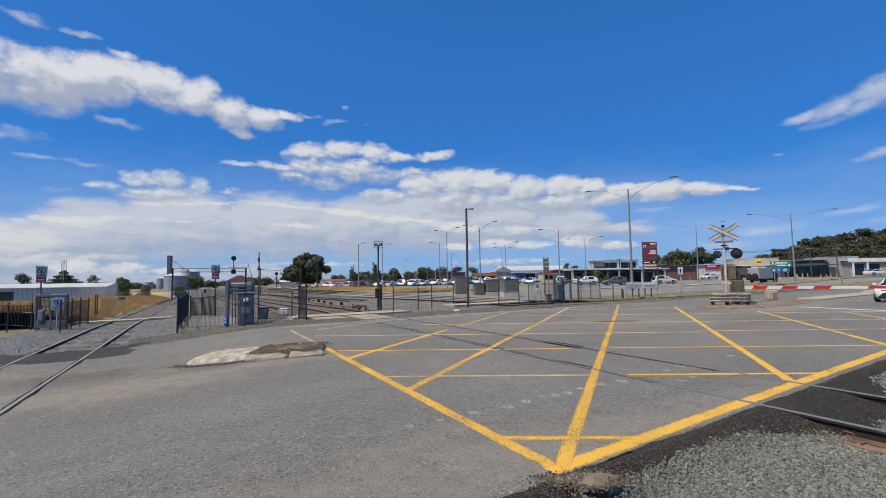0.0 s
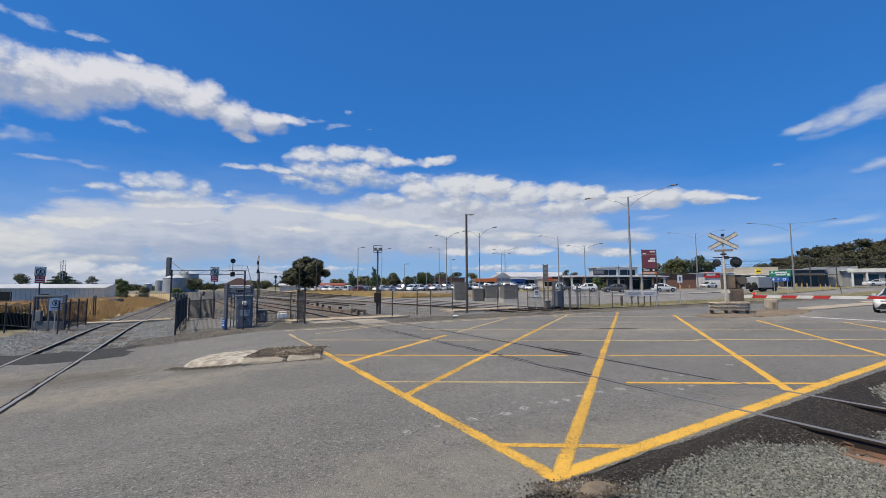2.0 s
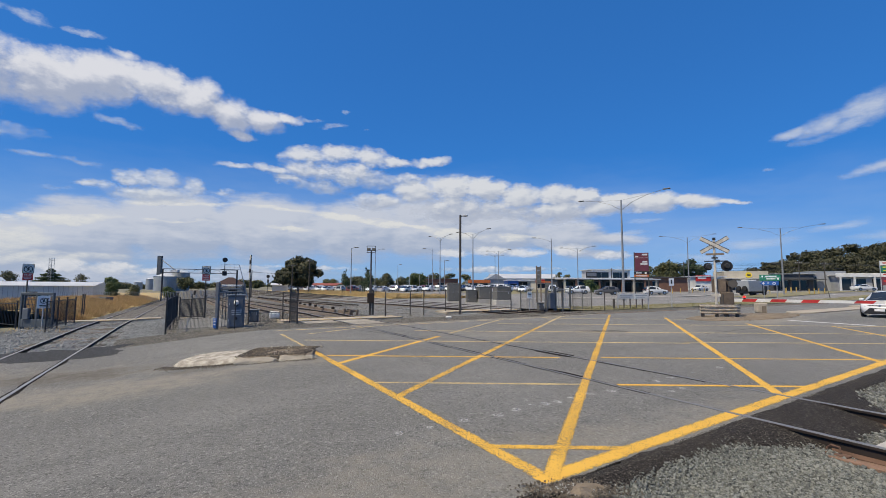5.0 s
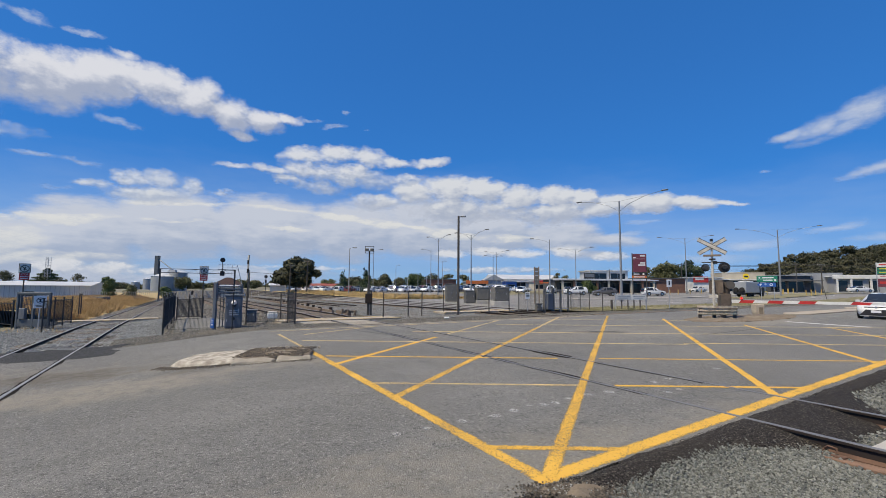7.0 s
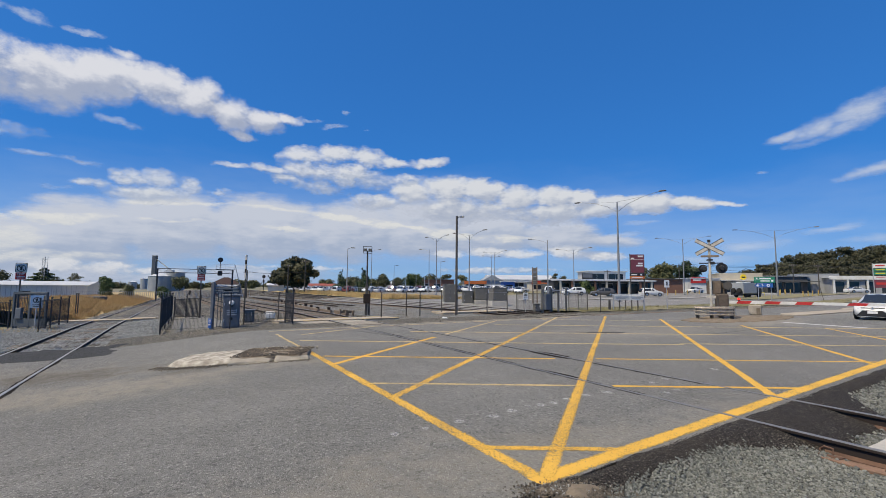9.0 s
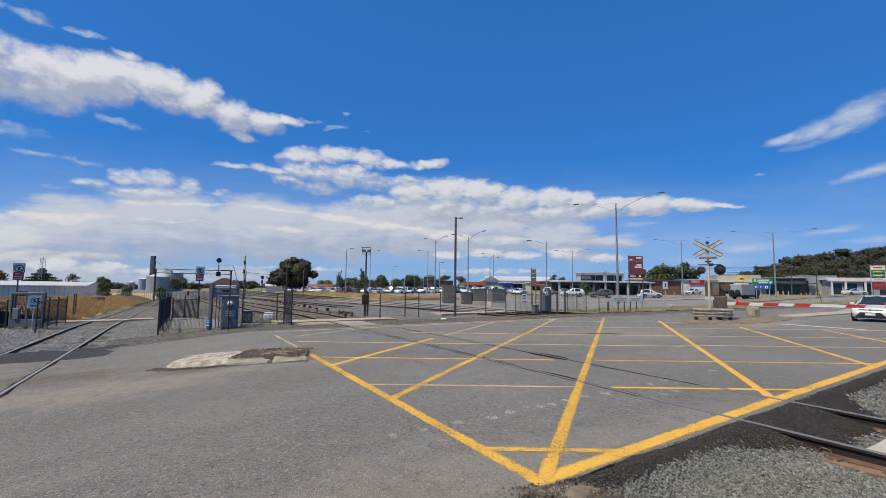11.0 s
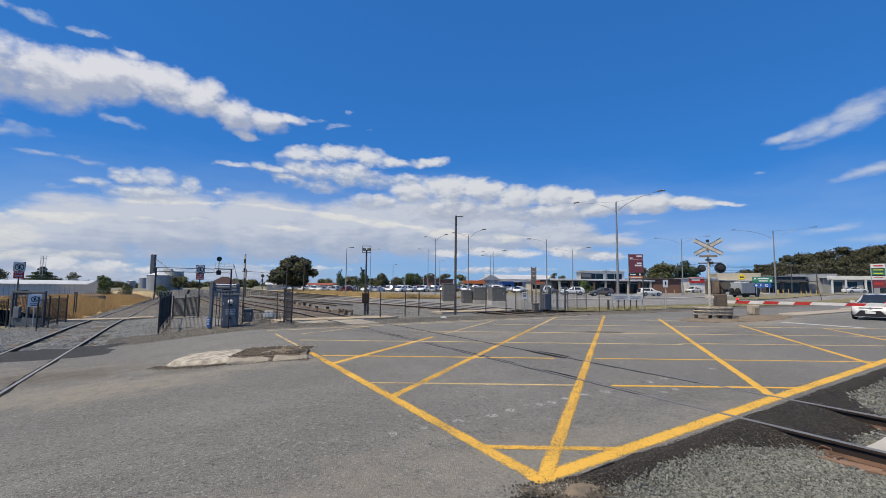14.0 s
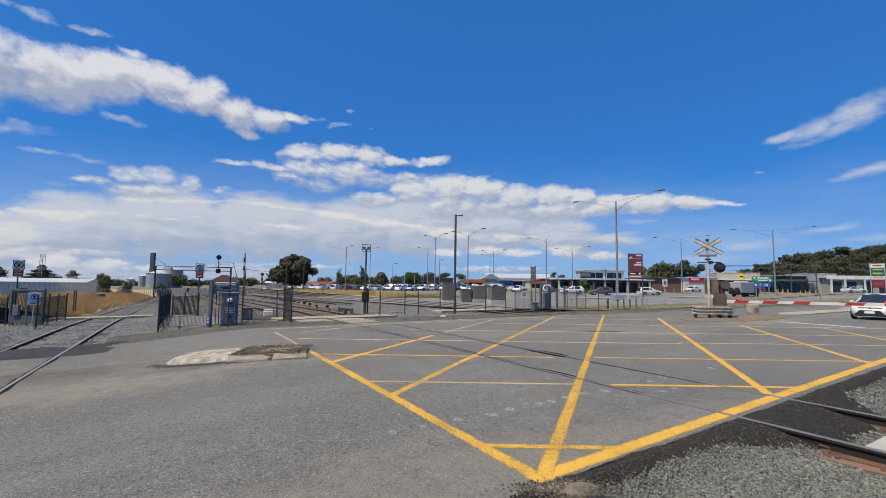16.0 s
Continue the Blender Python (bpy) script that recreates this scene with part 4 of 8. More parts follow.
# ---- traffic islands ----
def build_islands():
    isl = thing("median_island", "broken concrete median island with old kerb stones", "traffic island", -4.6, 10.4, kind="structure")
    z = isl.location.z

    def loc(x, y):
        return x + 4.6, y - 10.4

    base = lambda x, y: lie(x - 4.6, y + 10.4) - z
    nose = [(-4.55, 9.66), (-5.2, 9.6), (-5.75, 9.66), (-6.12, 9.86), (-6.25, 10.25), (-6.22, 10.75), (-5.95, 11.0), (-5.4, 11.12), (-4.85, 11.12)]
    part("nose", dome([loc(*p) for p in nose], base, [(0.03, 0.1), (0.35, 0.1), (0.6, 0.095), (0.78, 0.085), (0.9, 0.06), (0.97, 0.02), (1.02, -0.1)], 0.012, 2), M["concrete_white"], isl, "pale worn concrete nose stained with dirt")
    fill = [(-4.75, 9.72), (-3.0, 10.0), (-3.2, 11.0), (-4.9, 11.12)]
    part("dirt_fill", dome([loc(*p) for p in fill], base, [(0.03, 0.1), (0.35, 0.1), (0.7, 0.09), (0.92, 0.06), (1.0, -0.1)], 0.05, 5), M["dirt"], isl, "brown dirt and rubble fill")
    a = math.degrees(atan2(0.30, 1.7))
    for i, (cx, cy, ln, rz, h) in enumerate(((-4.2, 9.74, 0.84, a, 0.1), (-3.36, 9.88, 0.72, a + 3, 0.085), (-4.6, 11.12, 0.6, a - 8, 0.1), (-3.85, 11.1, 0.72, a - 9, 0.1), (-3.32, 10.5, 0.34, 112, 0.06))):
        part("kerb_stone", rough_block(ln, 0.3 if i < 2 else 0.2, 0.27 + h, i, 0.026), M["bluestone"], isl, m=pose(*loc(cx, cy), lie(cx, cy) - z - 0.3, 13 if i < 2 else 2, 1.5, rz))
    rng = random.Random(11)
    kinds = []
    for k in range(6):
        bm = bmesh.new()
        bmesh.ops.create_icosphere(bm, subdivisions=1, radius=0.03)
        for v in bm.verts:
            v.co *= rng.uniform(0.5, 1.2)
        kinds.append(mesh_of("rubble", bm, M["dirt"] if k % 3 else M["bluestone"]))
    for i in range(120):
        x, y = rng.uniform(-4.75, -3.1), rng.uniform(9.8, 11.05)
        part("rubble", kinds[i % 6], None, isl, m=pose(*loc(x, y), lie(x, y) - z + 0.1, rng.uniform(0, 90), 0, rng.uniform(0, 180)) @ Matrix.Scale(rng.uniform(0.4, 1.3), 4))

    def skirt(count):
        for _ in range(count):
            f = rng.random()
            x, y = -6.35 + 3.4 * f, 9.62 + 0.34 * max(0.0, f - 0.4) + 0.5 * max(0.0, 0.14 - f) * 4
            y -= abs(rng.gauss(0, 0.12)) - 0.03
            x += rng.gauss(0, 0.06)
            yield x, y, lie(x, y)

    pebbles(skirt(2600), 0.008, 0.035, 51, M["rubble"], "rubble_skirt", "brown grit and rubble swept against the island")
    pebbles(((x, y, lie(x, y) + 0.1) for x, y in ((rng.uniform(-4.75, -3.15), rng.uniform(9.85, 11.0)) for _ in range(2600))), 0.01, 0.04, 52, M["rubble"], "rubble_fill", "dark rubble and dirt on the island")
    # the island under the crossing signal
    isl2 = thing("signal_island", "low dirt-covered island under the crossing signal", "traffic island", *sn(27.3, 11.3), 0.0, math.degrees(atan2(RS[1], RS[0])), kind="structure")
    ring = [(6.0 * cos(k * pi / 14) * (1 if cos(k * pi / 14) > 0 else 0.8), 1.6 * sin(k * pi / 14) * (1.0 + 0.08 * sin(3 * k))) for k in range(28)]
    part("dirt_mound", dome(ring, lambda x, y: 0.0, [(0.03, 0.1), (0.3, 0.09), (0.6, 0.07), (0.85, 0.05), (0.97, 0.03), (1.03, -0.05)], 0.05, 8), M["dirt"], isl2)
    me = mesh_of("kerb_stone", rough_block(1.1, 0.2, 0.14, 3, 0.025), M["dirt"])
    for k in range(0, 28, 2):
        (x0, y0), (x1, y1) = ring[k], ring[(k + 2) % 28]
        part("kerb_stone", me, None, isl2, m=pose((x0 + x1) / 2, (y0 + y1) / 2, -0.1, 0, 0, math.degrees(atan2(y1 - y0, x1 - x0))))
    for s, n, ln, w, lab in ((41.5, 11.3, 15.0, 1.5, "long pale concrete median nose"), (60.5, 12.3, 20.0, 1.5, "pale concrete median of the road")):
        x, y = sn(s, n)
        t = thing("concrete_median", lab, "traffic island", x, y, None, math.degrees(atan2(RS[1], RS[0])), kind="structure")
        pts = [(ln / 2, w / 2), (-ln / 2 + 1.5, w / 2), (-ln / 2 + 0.4, w / 4), (-ln / 2, 0), (-ln / 2 + 0.4, -w / 4), (-ln / 2 + 1.5, -w / 2), (ln / 2, -w / 2)]
        part("slab", prism(pts, -0.1, 0.075, bevel=0.03), M["tan_concrete"], t)


def build_paths():
    """Footpaths across the tracks, with yellow edges."""
    ang = math.degrees(atan2(RS[1], RS[0]))
    for s0, s1, n0, n1 in ((4.9, 10.9, 20.3, 21.6), (15.4, 22.5, 22.9, 24.3), (-4.3, 1.0, 31.9, 33.2)):
        t = thing("footpath", "pale concrete footpath over the tracks with yellow edges", "footpath", 0, 0, 0, kind="structure")
        n = int((s1 - s0) / 1.2)
        for i in range(n):
            x, y = sn(s0 + 1.2 * (i + 0.5), (n0 + n1) / 2)
            part("slab", blk(0, 0, -0.3, 1.18, n1 - n0, 0.31, 0.01), M["tan_concrete"], t, m=pose(x, y, lie(x, y), 0, 0, ang))
            for nn in (n0 + 0.08, n1 - 0.08):
                x, y = sn(s0 + 1.2 * (i + 0.5), nn)
                part("edge_line", blk(0, 0, 0.005, 1.18, 0.16, 0.012), M["yellow_thin"], t, m=pose(x, y, lie(x, y), 0, 0, ang))
    # concrete apron between the pedestrian fences
    pts = [(-10.95, 17.75), (-9.1, 17.45), (-8.9, 18.6), (-12.3, 23.2), (-14.9, 24.5)]
    t = thing("footpath", "grey concrete apron of the pedestrian crossing", "footpath", 0, 0, 0, kind="structure")
    part("slab", dome(pts, lie, [(0.02, 0.02), (0.35, 0.02), (0.7, 0.02), (0.98, 0.02), (1.0, -0.12)], 0.004, 4), M["asphalt"], t)
    stripe((-14.7, 24.3), (-12.35, 22.95), 0.3, M["yellow_thin"], "yellow edge line of the footpath", dz=0.03)


build_ground()
build_surfaces()
build_kerbs()
build_markings()
build_railway()
build_islands()
build_paths()


# ---- clouds ----
def puff_group(name, puffs):
    """How deep a direction (azimuth, elevation in degrees) lies in a heap of soft puffs: over 0 inside."""
    grp = bpy.data.node_groups.new(name, "ShaderNodeTree")
    for sock in ("azimuth", "elevation"):
        grp.interface.new_socket(sock, in_out="INPUT", socket_type="NodeSocketFloat")
    grp.interface.new_socket("depth", in_out="OUTPUT", socket_type="NodeSocketFloat")
    into, out = grp.nodes.new("NodeGroupInput"), grp.nodes.new("NodeGroupOutput")
    total = None
    for cx, cy, rx, ry, tilt, k in puffs:
        c, s = cos(radians(tilt)), sin(radians(tilt))
        dx, dy = math_node(grp, "SUBTRACT", into.outputs[0], cx), math_node(grp, "SUBTRACT", into.outputs[1], cy)
        a = math_node(grp, "ADD", math_node(grp, "MULTIPLY", dx, c / rx), math_node(grp, "MULTIPLY", dy, s / rx))
        b = math_node(grp, "SUBTRACT", math_node(grp, "MULTIPLY", dy, c / ry), math_node(grp, "MULTIPLY", dx, s / ry))
        d = math_node(grp, "ADD", math_node(grp, "MULTIPLY", a, a), math_node(grp, "MULTIPLY", b, b))
        f = math_node(grp, "MULTIPLY", math_node(grp, "SUBTRACT", 1.0, d), k)
        total = f if total is None else math_node(grp, "SMOOTH_MAX", total, f, 0.25)
    grp.links.new(math_node(grp, "MAXIMUM", total, -2.0), out.inputs[0])
    return grp


def cloud_material(name, puffs, stretch=1.4, cell=2.6, billow=0.8, wisp=0.6, edge=0.55, ragged=1.0, relief=1.0, bright=(0.7, 0.72, 0.77), grey=(0.38, 0.43, 0.55), base=(0.0, 0.0, 3.0), thick=1.0):
    """Fair-weather cloud, a far backdrop that glows with daylight: heaped puffs broken into billows of about
    cell degrees, brighter where they face the sun up on the left, greyer towards base = (elevation, slope, depth)."""
    mat = bpy.data.materials.new(name)
    mat.use_nodes = True
    nt = mat.node_tree
    nt.nodes.clear()
    out = nt.nodes.new("ShaderNodeOutputMaterial")
    co = nt.nodes.new("ShaderNodeTexCoord")
    xyz = nt.nodes.new("ShaderNodeSeparateXYZ")
    nt.links.new(co.outputs["Object"], xyz.inputs[0])
    az = math_node(nt, "MULTIPLY", math_node(nt, "ARCTAN2", xyz.outputs[0], xyz.outputs[1]), 180 / pi)
    flat = math_node(nt, "SQRT", math_node(nt, "ADD", math_node(nt, "MULTIPLY", xyz.outputs[0], xyz.outputs[0]), math_node(nt, "MULTIPLY", xyz.outputs[1], xyz.outputs[1])))
    el = math_node(nt, "MULTIPLY", math_node(nt, "ARCTAN2", xyz.outputs[2], flat), 180 / pi)
    grp = puff_group(name, puffs)

    def spot(dx, dy, scale):
        v = nt.nodes.new("ShaderNodeCombineXYZ")
        nt.links.new(math_node(nt, "MULTIPLY", math_node(nt, "ADD", az, dx), scale / stretch), v.inputs[0])
        nt.links.new(math_node(nt, "MULTIPLY", math_node(nt, "ADD", el, dy), scale), v.inputs[1])
        return v.outputs[0]

    def depth(dx, dy, detail):
        """The cloud's depth at a spot moved by dx, dy degrees."""
        warp = noise_node(nt, 1.0, detail, 0.6, spot(dx + 31.0, dy + 7.0, 1.1 / cell))
        sep = nt.nodes.new("ShaderNodeSeparateColor")
        nt.links.new(warp.outputs["Color"], sep.inputs[0])
        g = nt.nodes.new("ShaderNodeGroup")
        g.node_tree = grp
        nt.links.new(math_node(nt, "MULTIPLY_ADD", math_node(nt, "SUBTRACT", sep.outputs[0], 0.5), 3.4 * ragged, math_node(nt, "ADD", az, dx)), g.inputs[0])
        nt.links.new(math_node(nt, "MULTIPLY_ADD", math_node(nt, "SUBTRACT", sep.outputs[1], 0.5), 2.2 * ragged, math_node(nt, "ADD", el, dy)), g.inputs[1])
        heap = nt.nodes.new("ShaderNodeTexVoronoi")
        heap.feature = "SMOOTH_F1"
        heap.inputs["Scale"].default_value = 1.0
        heap.inputs["Detail"].default_value = min(4.0, detail / 2)
        heap.inputs["Roughness"].default_value = 0.5
        heap.inputs["Smoothness"].default_value = 0.6
        moved = nt.nodes.new("ShaderNodeVectorMath")
        moved.operation = "MULTIPLY_ADD"
        nt.links.new(warp.outputs["Color"], moved.inputs[0])
        moved.inputs[1].default_value = (0.9, 0.9, 0.0)
        nt.links.new(spot(dx, dy, 1.0 / cell), moved.inputs[2])
        nt.links.new(moved.outputs[0], heap.inputs["Vector"])
        fine = noise_node(nt, 1.0, detail + 3, 0.62, spot(dx, dy, 1.6 / cell))
        bulge = math_node(nt, "MULTIPLY", math_node(nt, "SUBTRACT", 0.8, heap.outputs["Distance"]), 0.9 * billow)
        torn = math_node(nt, "MULTIPLY", math_node(nt, "SUBTRACT", fine.outputs[0], 0.5), 2.0 * wisp)
        return math_node(nt, "ADD", g.outputs[0], math_node(nt, "ADD", bulge, torn))

    here, sunward = depth(0, 0, 9), depth(-0.22 * cell, 0.26 * cell, 5)
    alpha = math_node(nt, "MULTIPLY", ramp_node(nt, here, -0.12, edge), thick)
    slope = math_node(nt, "MULTIPLY", math_node(nt, "SUBTRACT", math_node(nt, "MINIMUM", here, 3.0), math_node(nt, "MINIMUM", sunward, 3.0)), relief)
    base_z, base_slope, rise = base
    height = math_node(nt, "MULTIPLY", math_node(nt, "SUBTRACT", el, math_node(nt, "MULTIPLY_ADD", az, base_slope, base_z)), 1.0 / rise)
    height = math_node(nt, "MINIMUM", math_node(nt, "MAXIMUM", height, -0.8), 0.8)
    shade = ramp_node(nt, math_node(nt, "ADD", slope, height), -0.8, 0.7)
    em = nt.nodes.new("ShaderNodeEmission")
    nt.links.new(mix_node(nt, shade, grey, bright), em.inputs["Color"])
    tr = nt.nodes.new("ShaderNodeBsdfTransparent")
    mx = nt.nodes.new("ShaderNodeMixShader")
    nt.links.new(alpha, mx.inputs[0])
    nt.links.new(tr.outputs[0], mx.inputs[1])
    nt.links.new(em.outputs[0], mx.inputs[2])
    nt.links.new(mx.outputs[0], out.inputs[0])
    return mat


def cloud(label, puffs, box, radius, **look_of):
    """A shell of sky far away that carries one cloud."""
    az0, az1, el0, el1 = box
    na, ne = max(2, int((az1 - az0) / 3)), max(2, int((el1 - el0) / 3))
    verts, faces = [], []
    for i in range(na + 1):
        for j in range(ne + 1):
            a, e = radians(az0 + (az1 - az0) * i / na), radians(el0 + (el1 - el0) * j / ne)
            verts.append((radius * sin(a) * cos(e), radius * cos(a) * cos(e), radius * sin(e)))
    for i in range(na):
        for j in range(ne):
            k = i * (ne + 1) + j
            faces.append((k, k + 1, k + ne + 2, k + ne + 1))
    me = raw("cloud", verts, faces, cloud_material("cloud", puffs, **look_of))
    return single("cloud", me, None, label, "cloud", m=Matrix.Translation(EYE))


cloud_left = cloud("large white cumulus cloud with a grey underside", [
    (-56, 17.8, 6, 3.8, 0, 1.2), (-49, 18.9, 5.4, 3.7, 0, 1.3), (-43.5, 19.5, 4.8, 3.3, 4, 1.3), (-38.8, 20.7, 4.4, 3.0, 6, 1.3), (-34.3, 21.2, 4.0, 2.8, 0, 1.3),
    (-30.6, 20.8, 3.8, 2.3, -8, 1.3), (-27, 19.6, 3.6, 2.2, -8, 1.3), (-23.6, 19.6, 3.2, 1.5, -6, 1.2), (-20.2, 20.1, 2.6, 0.8, -2, 1.1), (-37.6, 23.6, 1.9, 0.7, 0, 0.9), (-25.6, 17.6, 2.0, 0.6, -5, 0.9)],
    (-70, -14, 11, 28), 2300, cell=3.2, wisp=0.75, edge=0.9, relief=1.5, bright=(0.7, 0.71, 0.76), grey=(0.36, 0.41, 0.54), base=(19.9, -0.015, 3.6))
cloud_scraps = cloud("small torn scraps of white cloud", [
    (-48, 24.9, 1.8, 0.5, -10, 0.8), (-45.2, 24.4, 1.9, 0.6, -6, 0.85), (-41.2, 24.4, 1.8, 0.32, 2, 0.8), (-38.0, 16.9, 2.6, 0.5, -8, 0.75), (-46.0, 14.2, 3.0, 0.8, 4, 0.7),
    (-17.8, 20.2, 1.5, 0.28, 4, 0.7), (-15.0, 19.8, 1.9, 0.3, 8, 0.65), (-13.3, 21.6, 0.7, 0.2, 0, 0.6), (-10.6, 19.8, 0.5, 0.2, 0, 0.55), (-44.2, 12.4, 2.0, 0.36, 2, 0.7), (-41.0, 12.3, 2.2, 0.3, -3, 0.65), (-42.4, 9.5, 1.5, 0.32, 0, 0.6)],
    (-62, -8, 8, 28), 2310, stretch=1.9, cell=1.3, billow=0.5, wisp=0.9, edge=1.3, ragged=0.6, relief=0.6, bright=(0.58, 0.63, 0.72), grey=(0.42, 0.49, 0.63), base=(17.0, 0.0, 9.0), thick=0.75)
cloud_middle = cloud("broken heap of white cloud above the long bank", [
    (-26.5, 14.1, 3.2, 0.5, 0, 0.9), (-22.4, 14.1, 3.0, 0.6, -4, 0.9), (-18.6, 16.2, 3.4, 1.3, 4, 1.1), (-14.4, 16.4, 3.4, 1.5, 0, 1.2), (-10.4, 16.4, 3.4, 1.4, -4, 1.2), (-6.8, 15.9, 2.8, 0.8, -4, 1.0),
    (-2.4, 16.1, 3.0, 0.8, 8, 0.95), (-17.6, 14.4, 4.2, 1.5, 0, 1.1), (-12.4, 14.2, 4.6, 1.7, 0, 1.1), (-20.2, 12.9, 3.0, 0.9, -10, 0.9), (-16.0, 12.4, 3.6, 1.1, -6, 0.9), (-9.0, 13.4, 4.0, 1.2, 4, 0.9), (-5.2, 13.9, 3.0, 0.8, 6, 0.8)],
    (-40, 8, 9, 22), 2330, stretch=1.7, cell=1.9, billow=0.7, wisp=0.9, edge=1.1, ragged=0.9, relief=1.3, bright=(0.66, 0.68, 0.73), grey=(0.4, 0.46, 0.58), base=(15.0, 0.02, 4.0))
cloud_heap = cloud("low heap of white cloud over the yard", [
    (-39.3, 10.2, 2.4, 0.65, 4, 0.9), (-36.4, 11.4, 2.0, 1.0, 0, 1.0), (-33.4, 11.5, 2.8, 1.2, 0, 1.0), (-30.8, 11.2, 1.9, 1.0, -10, 0.9), (-34.4, 9.9, 5.4, 1.3, 4, 1.0), (-27.6, 10.8, 1.6, 0.4, 0, 0.6)],
    (-48, -20, 6, 16), 2340, stretch=1.6, cell=1.7, wisp=0.9, edge=1.2, ragged=0.8, relief=1.3, bright=(0.63, 0.66, 0.71), grey=(0.41, 0.47, 0.59), base=(10.8, 0.0, 3.6))
cloud_crest = cloud("long arm of white cumulus reaching out over the highway", [
    (-4.6, 12.2, 3.4, 1.6, 8, 1.2), (0.4, 12.9, 3.8, 1.9, 4, 1.4), (5.0, 12.6, 3.6, 2.0, -6, 1.4), (9.6, 11.6, 4.2, 1.7, 0, 1.4), (14.0, 11.6, 3.2, 1.7, 0, 1.4), (17.5, 11.2, 2.2, 1.4, 0, 1.3), (20.6, 10.1, 4.2, 1.5, 0, 1.4),
    (25.0, 10.0, 4.2, 1.4, 0, 1.4), (29.2, 9.8, 3.8, 0.9, -6, 1.2), (32.8, 9.5, 2.6, 0.36, -6, 0.9), (13.0, 9.4, 7.5, 1.7, 0, 1.2), (3.0, 10.2, 9.0, 2.2, 0, 1.2), (-8.6, 10.9, 4.0, 1.4, 8, 1.0)],
    (-20, 44, 4, 19), 2360, stretch=1.8, cell=2.3, wisp=0.85, edge=0.9, ragged=0.8, relief=1.4, bright=(0.66, 0.68, 0.72), grey=(0.4, 0.45, 0.56), base=(11.6, -0.07, 4.0))
cloud_bank = cloud("long pale cloud bank along the horizon", [
    (-62, 3.4, 14, 3.4, 0, 1.4), (-48, 3.8, 9, 3.3, 0, 1.4), (-40, 5.2, 7, 4.0, 6, 1.4), (-32, 6.5, 8, 4.5, 0, 1.5), (-22, 6.8, 9, 4.7, 0, 1.5), (-12, 7.2, 9, 4.4, 4, 1.5), (-3, 7.4, 8, 4.4, 0, 1.5),
    (6, 7.0, 8, 3.6, 0, 1.4), (14, 6.6, 7, 2.6, -6, 1.2), (-45, 0.8, 14, 2.4, 0, 1.0), (-26, 1.0, 14, 1.7, 0, 0.7), (21, 5.8, 4, 1.1, 0, 0.8), (18.6, 3.9, 5.4, 0.8, 0, 0.85)],
    (-84, 40, -1.5, 16), 2400, stretch=2.8, cell=3.0, billow=0.5, wisp=0.75, edge=0.8, ragged=0.8, relief=1.6, bright=(0.54, 0.58, 0.67), grey=(0.36, 0.43, 0.57), base=(6.4, 0.05, 8.0))
cloud_streaks = cloud("bright sunlit streaks in the cloud bank", [
    (-42, 6.4, 6, 0.6, 6, 0.9), (-32, 9.2, 6.5, 0.42, 3, 0.9), (-22, 9.4, 5.5, 0.4, -3, 0.8), (-13, 8.7, 6.5, 0.5, -3, 1.0), (-6.5, 7.9, 5.5, 0.5, -6, 1.1), (1.0, 6.9, 6, 0.7, -4, 1.0), (-20, 7.0, 3.0, 0.36, 0, 0.8),
    (-47, 4.4, 5.0, 1.7, 0, 1.1), (-32, 7.2, 4, 0.3, 0, 0.7), (9, 6.4, 4.0, 0.6, 0, 0.9), (3, 9.3, 4, 0.4, 2, 0.7), (-43, 2.6, 7, 0.9, 0, 0.7)],
    (-66, 26, 0, 13), 2380, stretch=2.6, cell=1.5, billow=0.6, wisp=1.0, edge=0.9, ragged=0.9, relief=0.7, bright=(0.72, 0.72, 0.7), grey=(0.57, 0.6, 0.64), base=(5.0, 0.0, 9.0), thick=0.85)
cloud_low = cloud("row of small far cumulus on the horizon", [
    (-41.6, 1.7, 2.6, 0.9, 0, 1.1), (-37.6, 1.7, 3.0, 0.75, 0, 1.1), (-33.0, 1.4, 2.8, 0.5, 0, 1.0), (0.6, 4.4, 3.0, 0.7, 0, 1.0), (5.4, 4.6, 3.0, 0.75, 0, 1.1), (10.0, 4.3, 3.4, 0.7, 0, 1.1), (15.4, 4.7, 3.0, 0.9, 0, 1.0), (20.4, 3.9, 2.6, 0.6, 0, 0.9), (7.0, 2.2, 9.0, 0.5, 0, 0.7), (-18.0, 2.2, 8.0, 0.35, 0, 0.5)],
    (-54, 34, -0.5, 9), 2370, stretch=1.8, cell=1.1, edge=0.9, ragged=0.45, bright=(0.69, 0.7, 0.73), grey=(0.46, 0.51, 0.61), base=(2.8, 0.04, 2.2), thick=0.9)
cloud_right = cloud("pale streaked cloud in the blue sky", [
    (38.6, 15.7, 2.0, 0.6, 16, 0.9), (41.0, 15.9, 3.0, 1.25, 16, 1.0), (44.6, 17.0, 3.4, 1.45, 18, 1.0), (50, 19.2, 4.5, 1.8, 18, 1.0), (40.0, 14.6, 2.4, 0.6, 2, 0.9), (43.0, 15.4, 2.6, 0.9, 14, 0.9), (44.8, 11.3, 3.0, 0.7, 6, 1.0), (50.0, 11.6, 5, 1.0, 0, 1.0), (36.6, 12.4, 0.8, 0.2, 0, 0.5)],
    (30, 66, 8, 27), 2320, stretch=2.2, cell=2.4, billow=0.4, wisp=0.9, edge=1.5, ragged=0.8, relief=1.0, bright=(0.55, 0.6, 0.7), grey=(0.38, 0.46, 0.62), base=(14.5, 0.0, 6.0), thick=0.9)
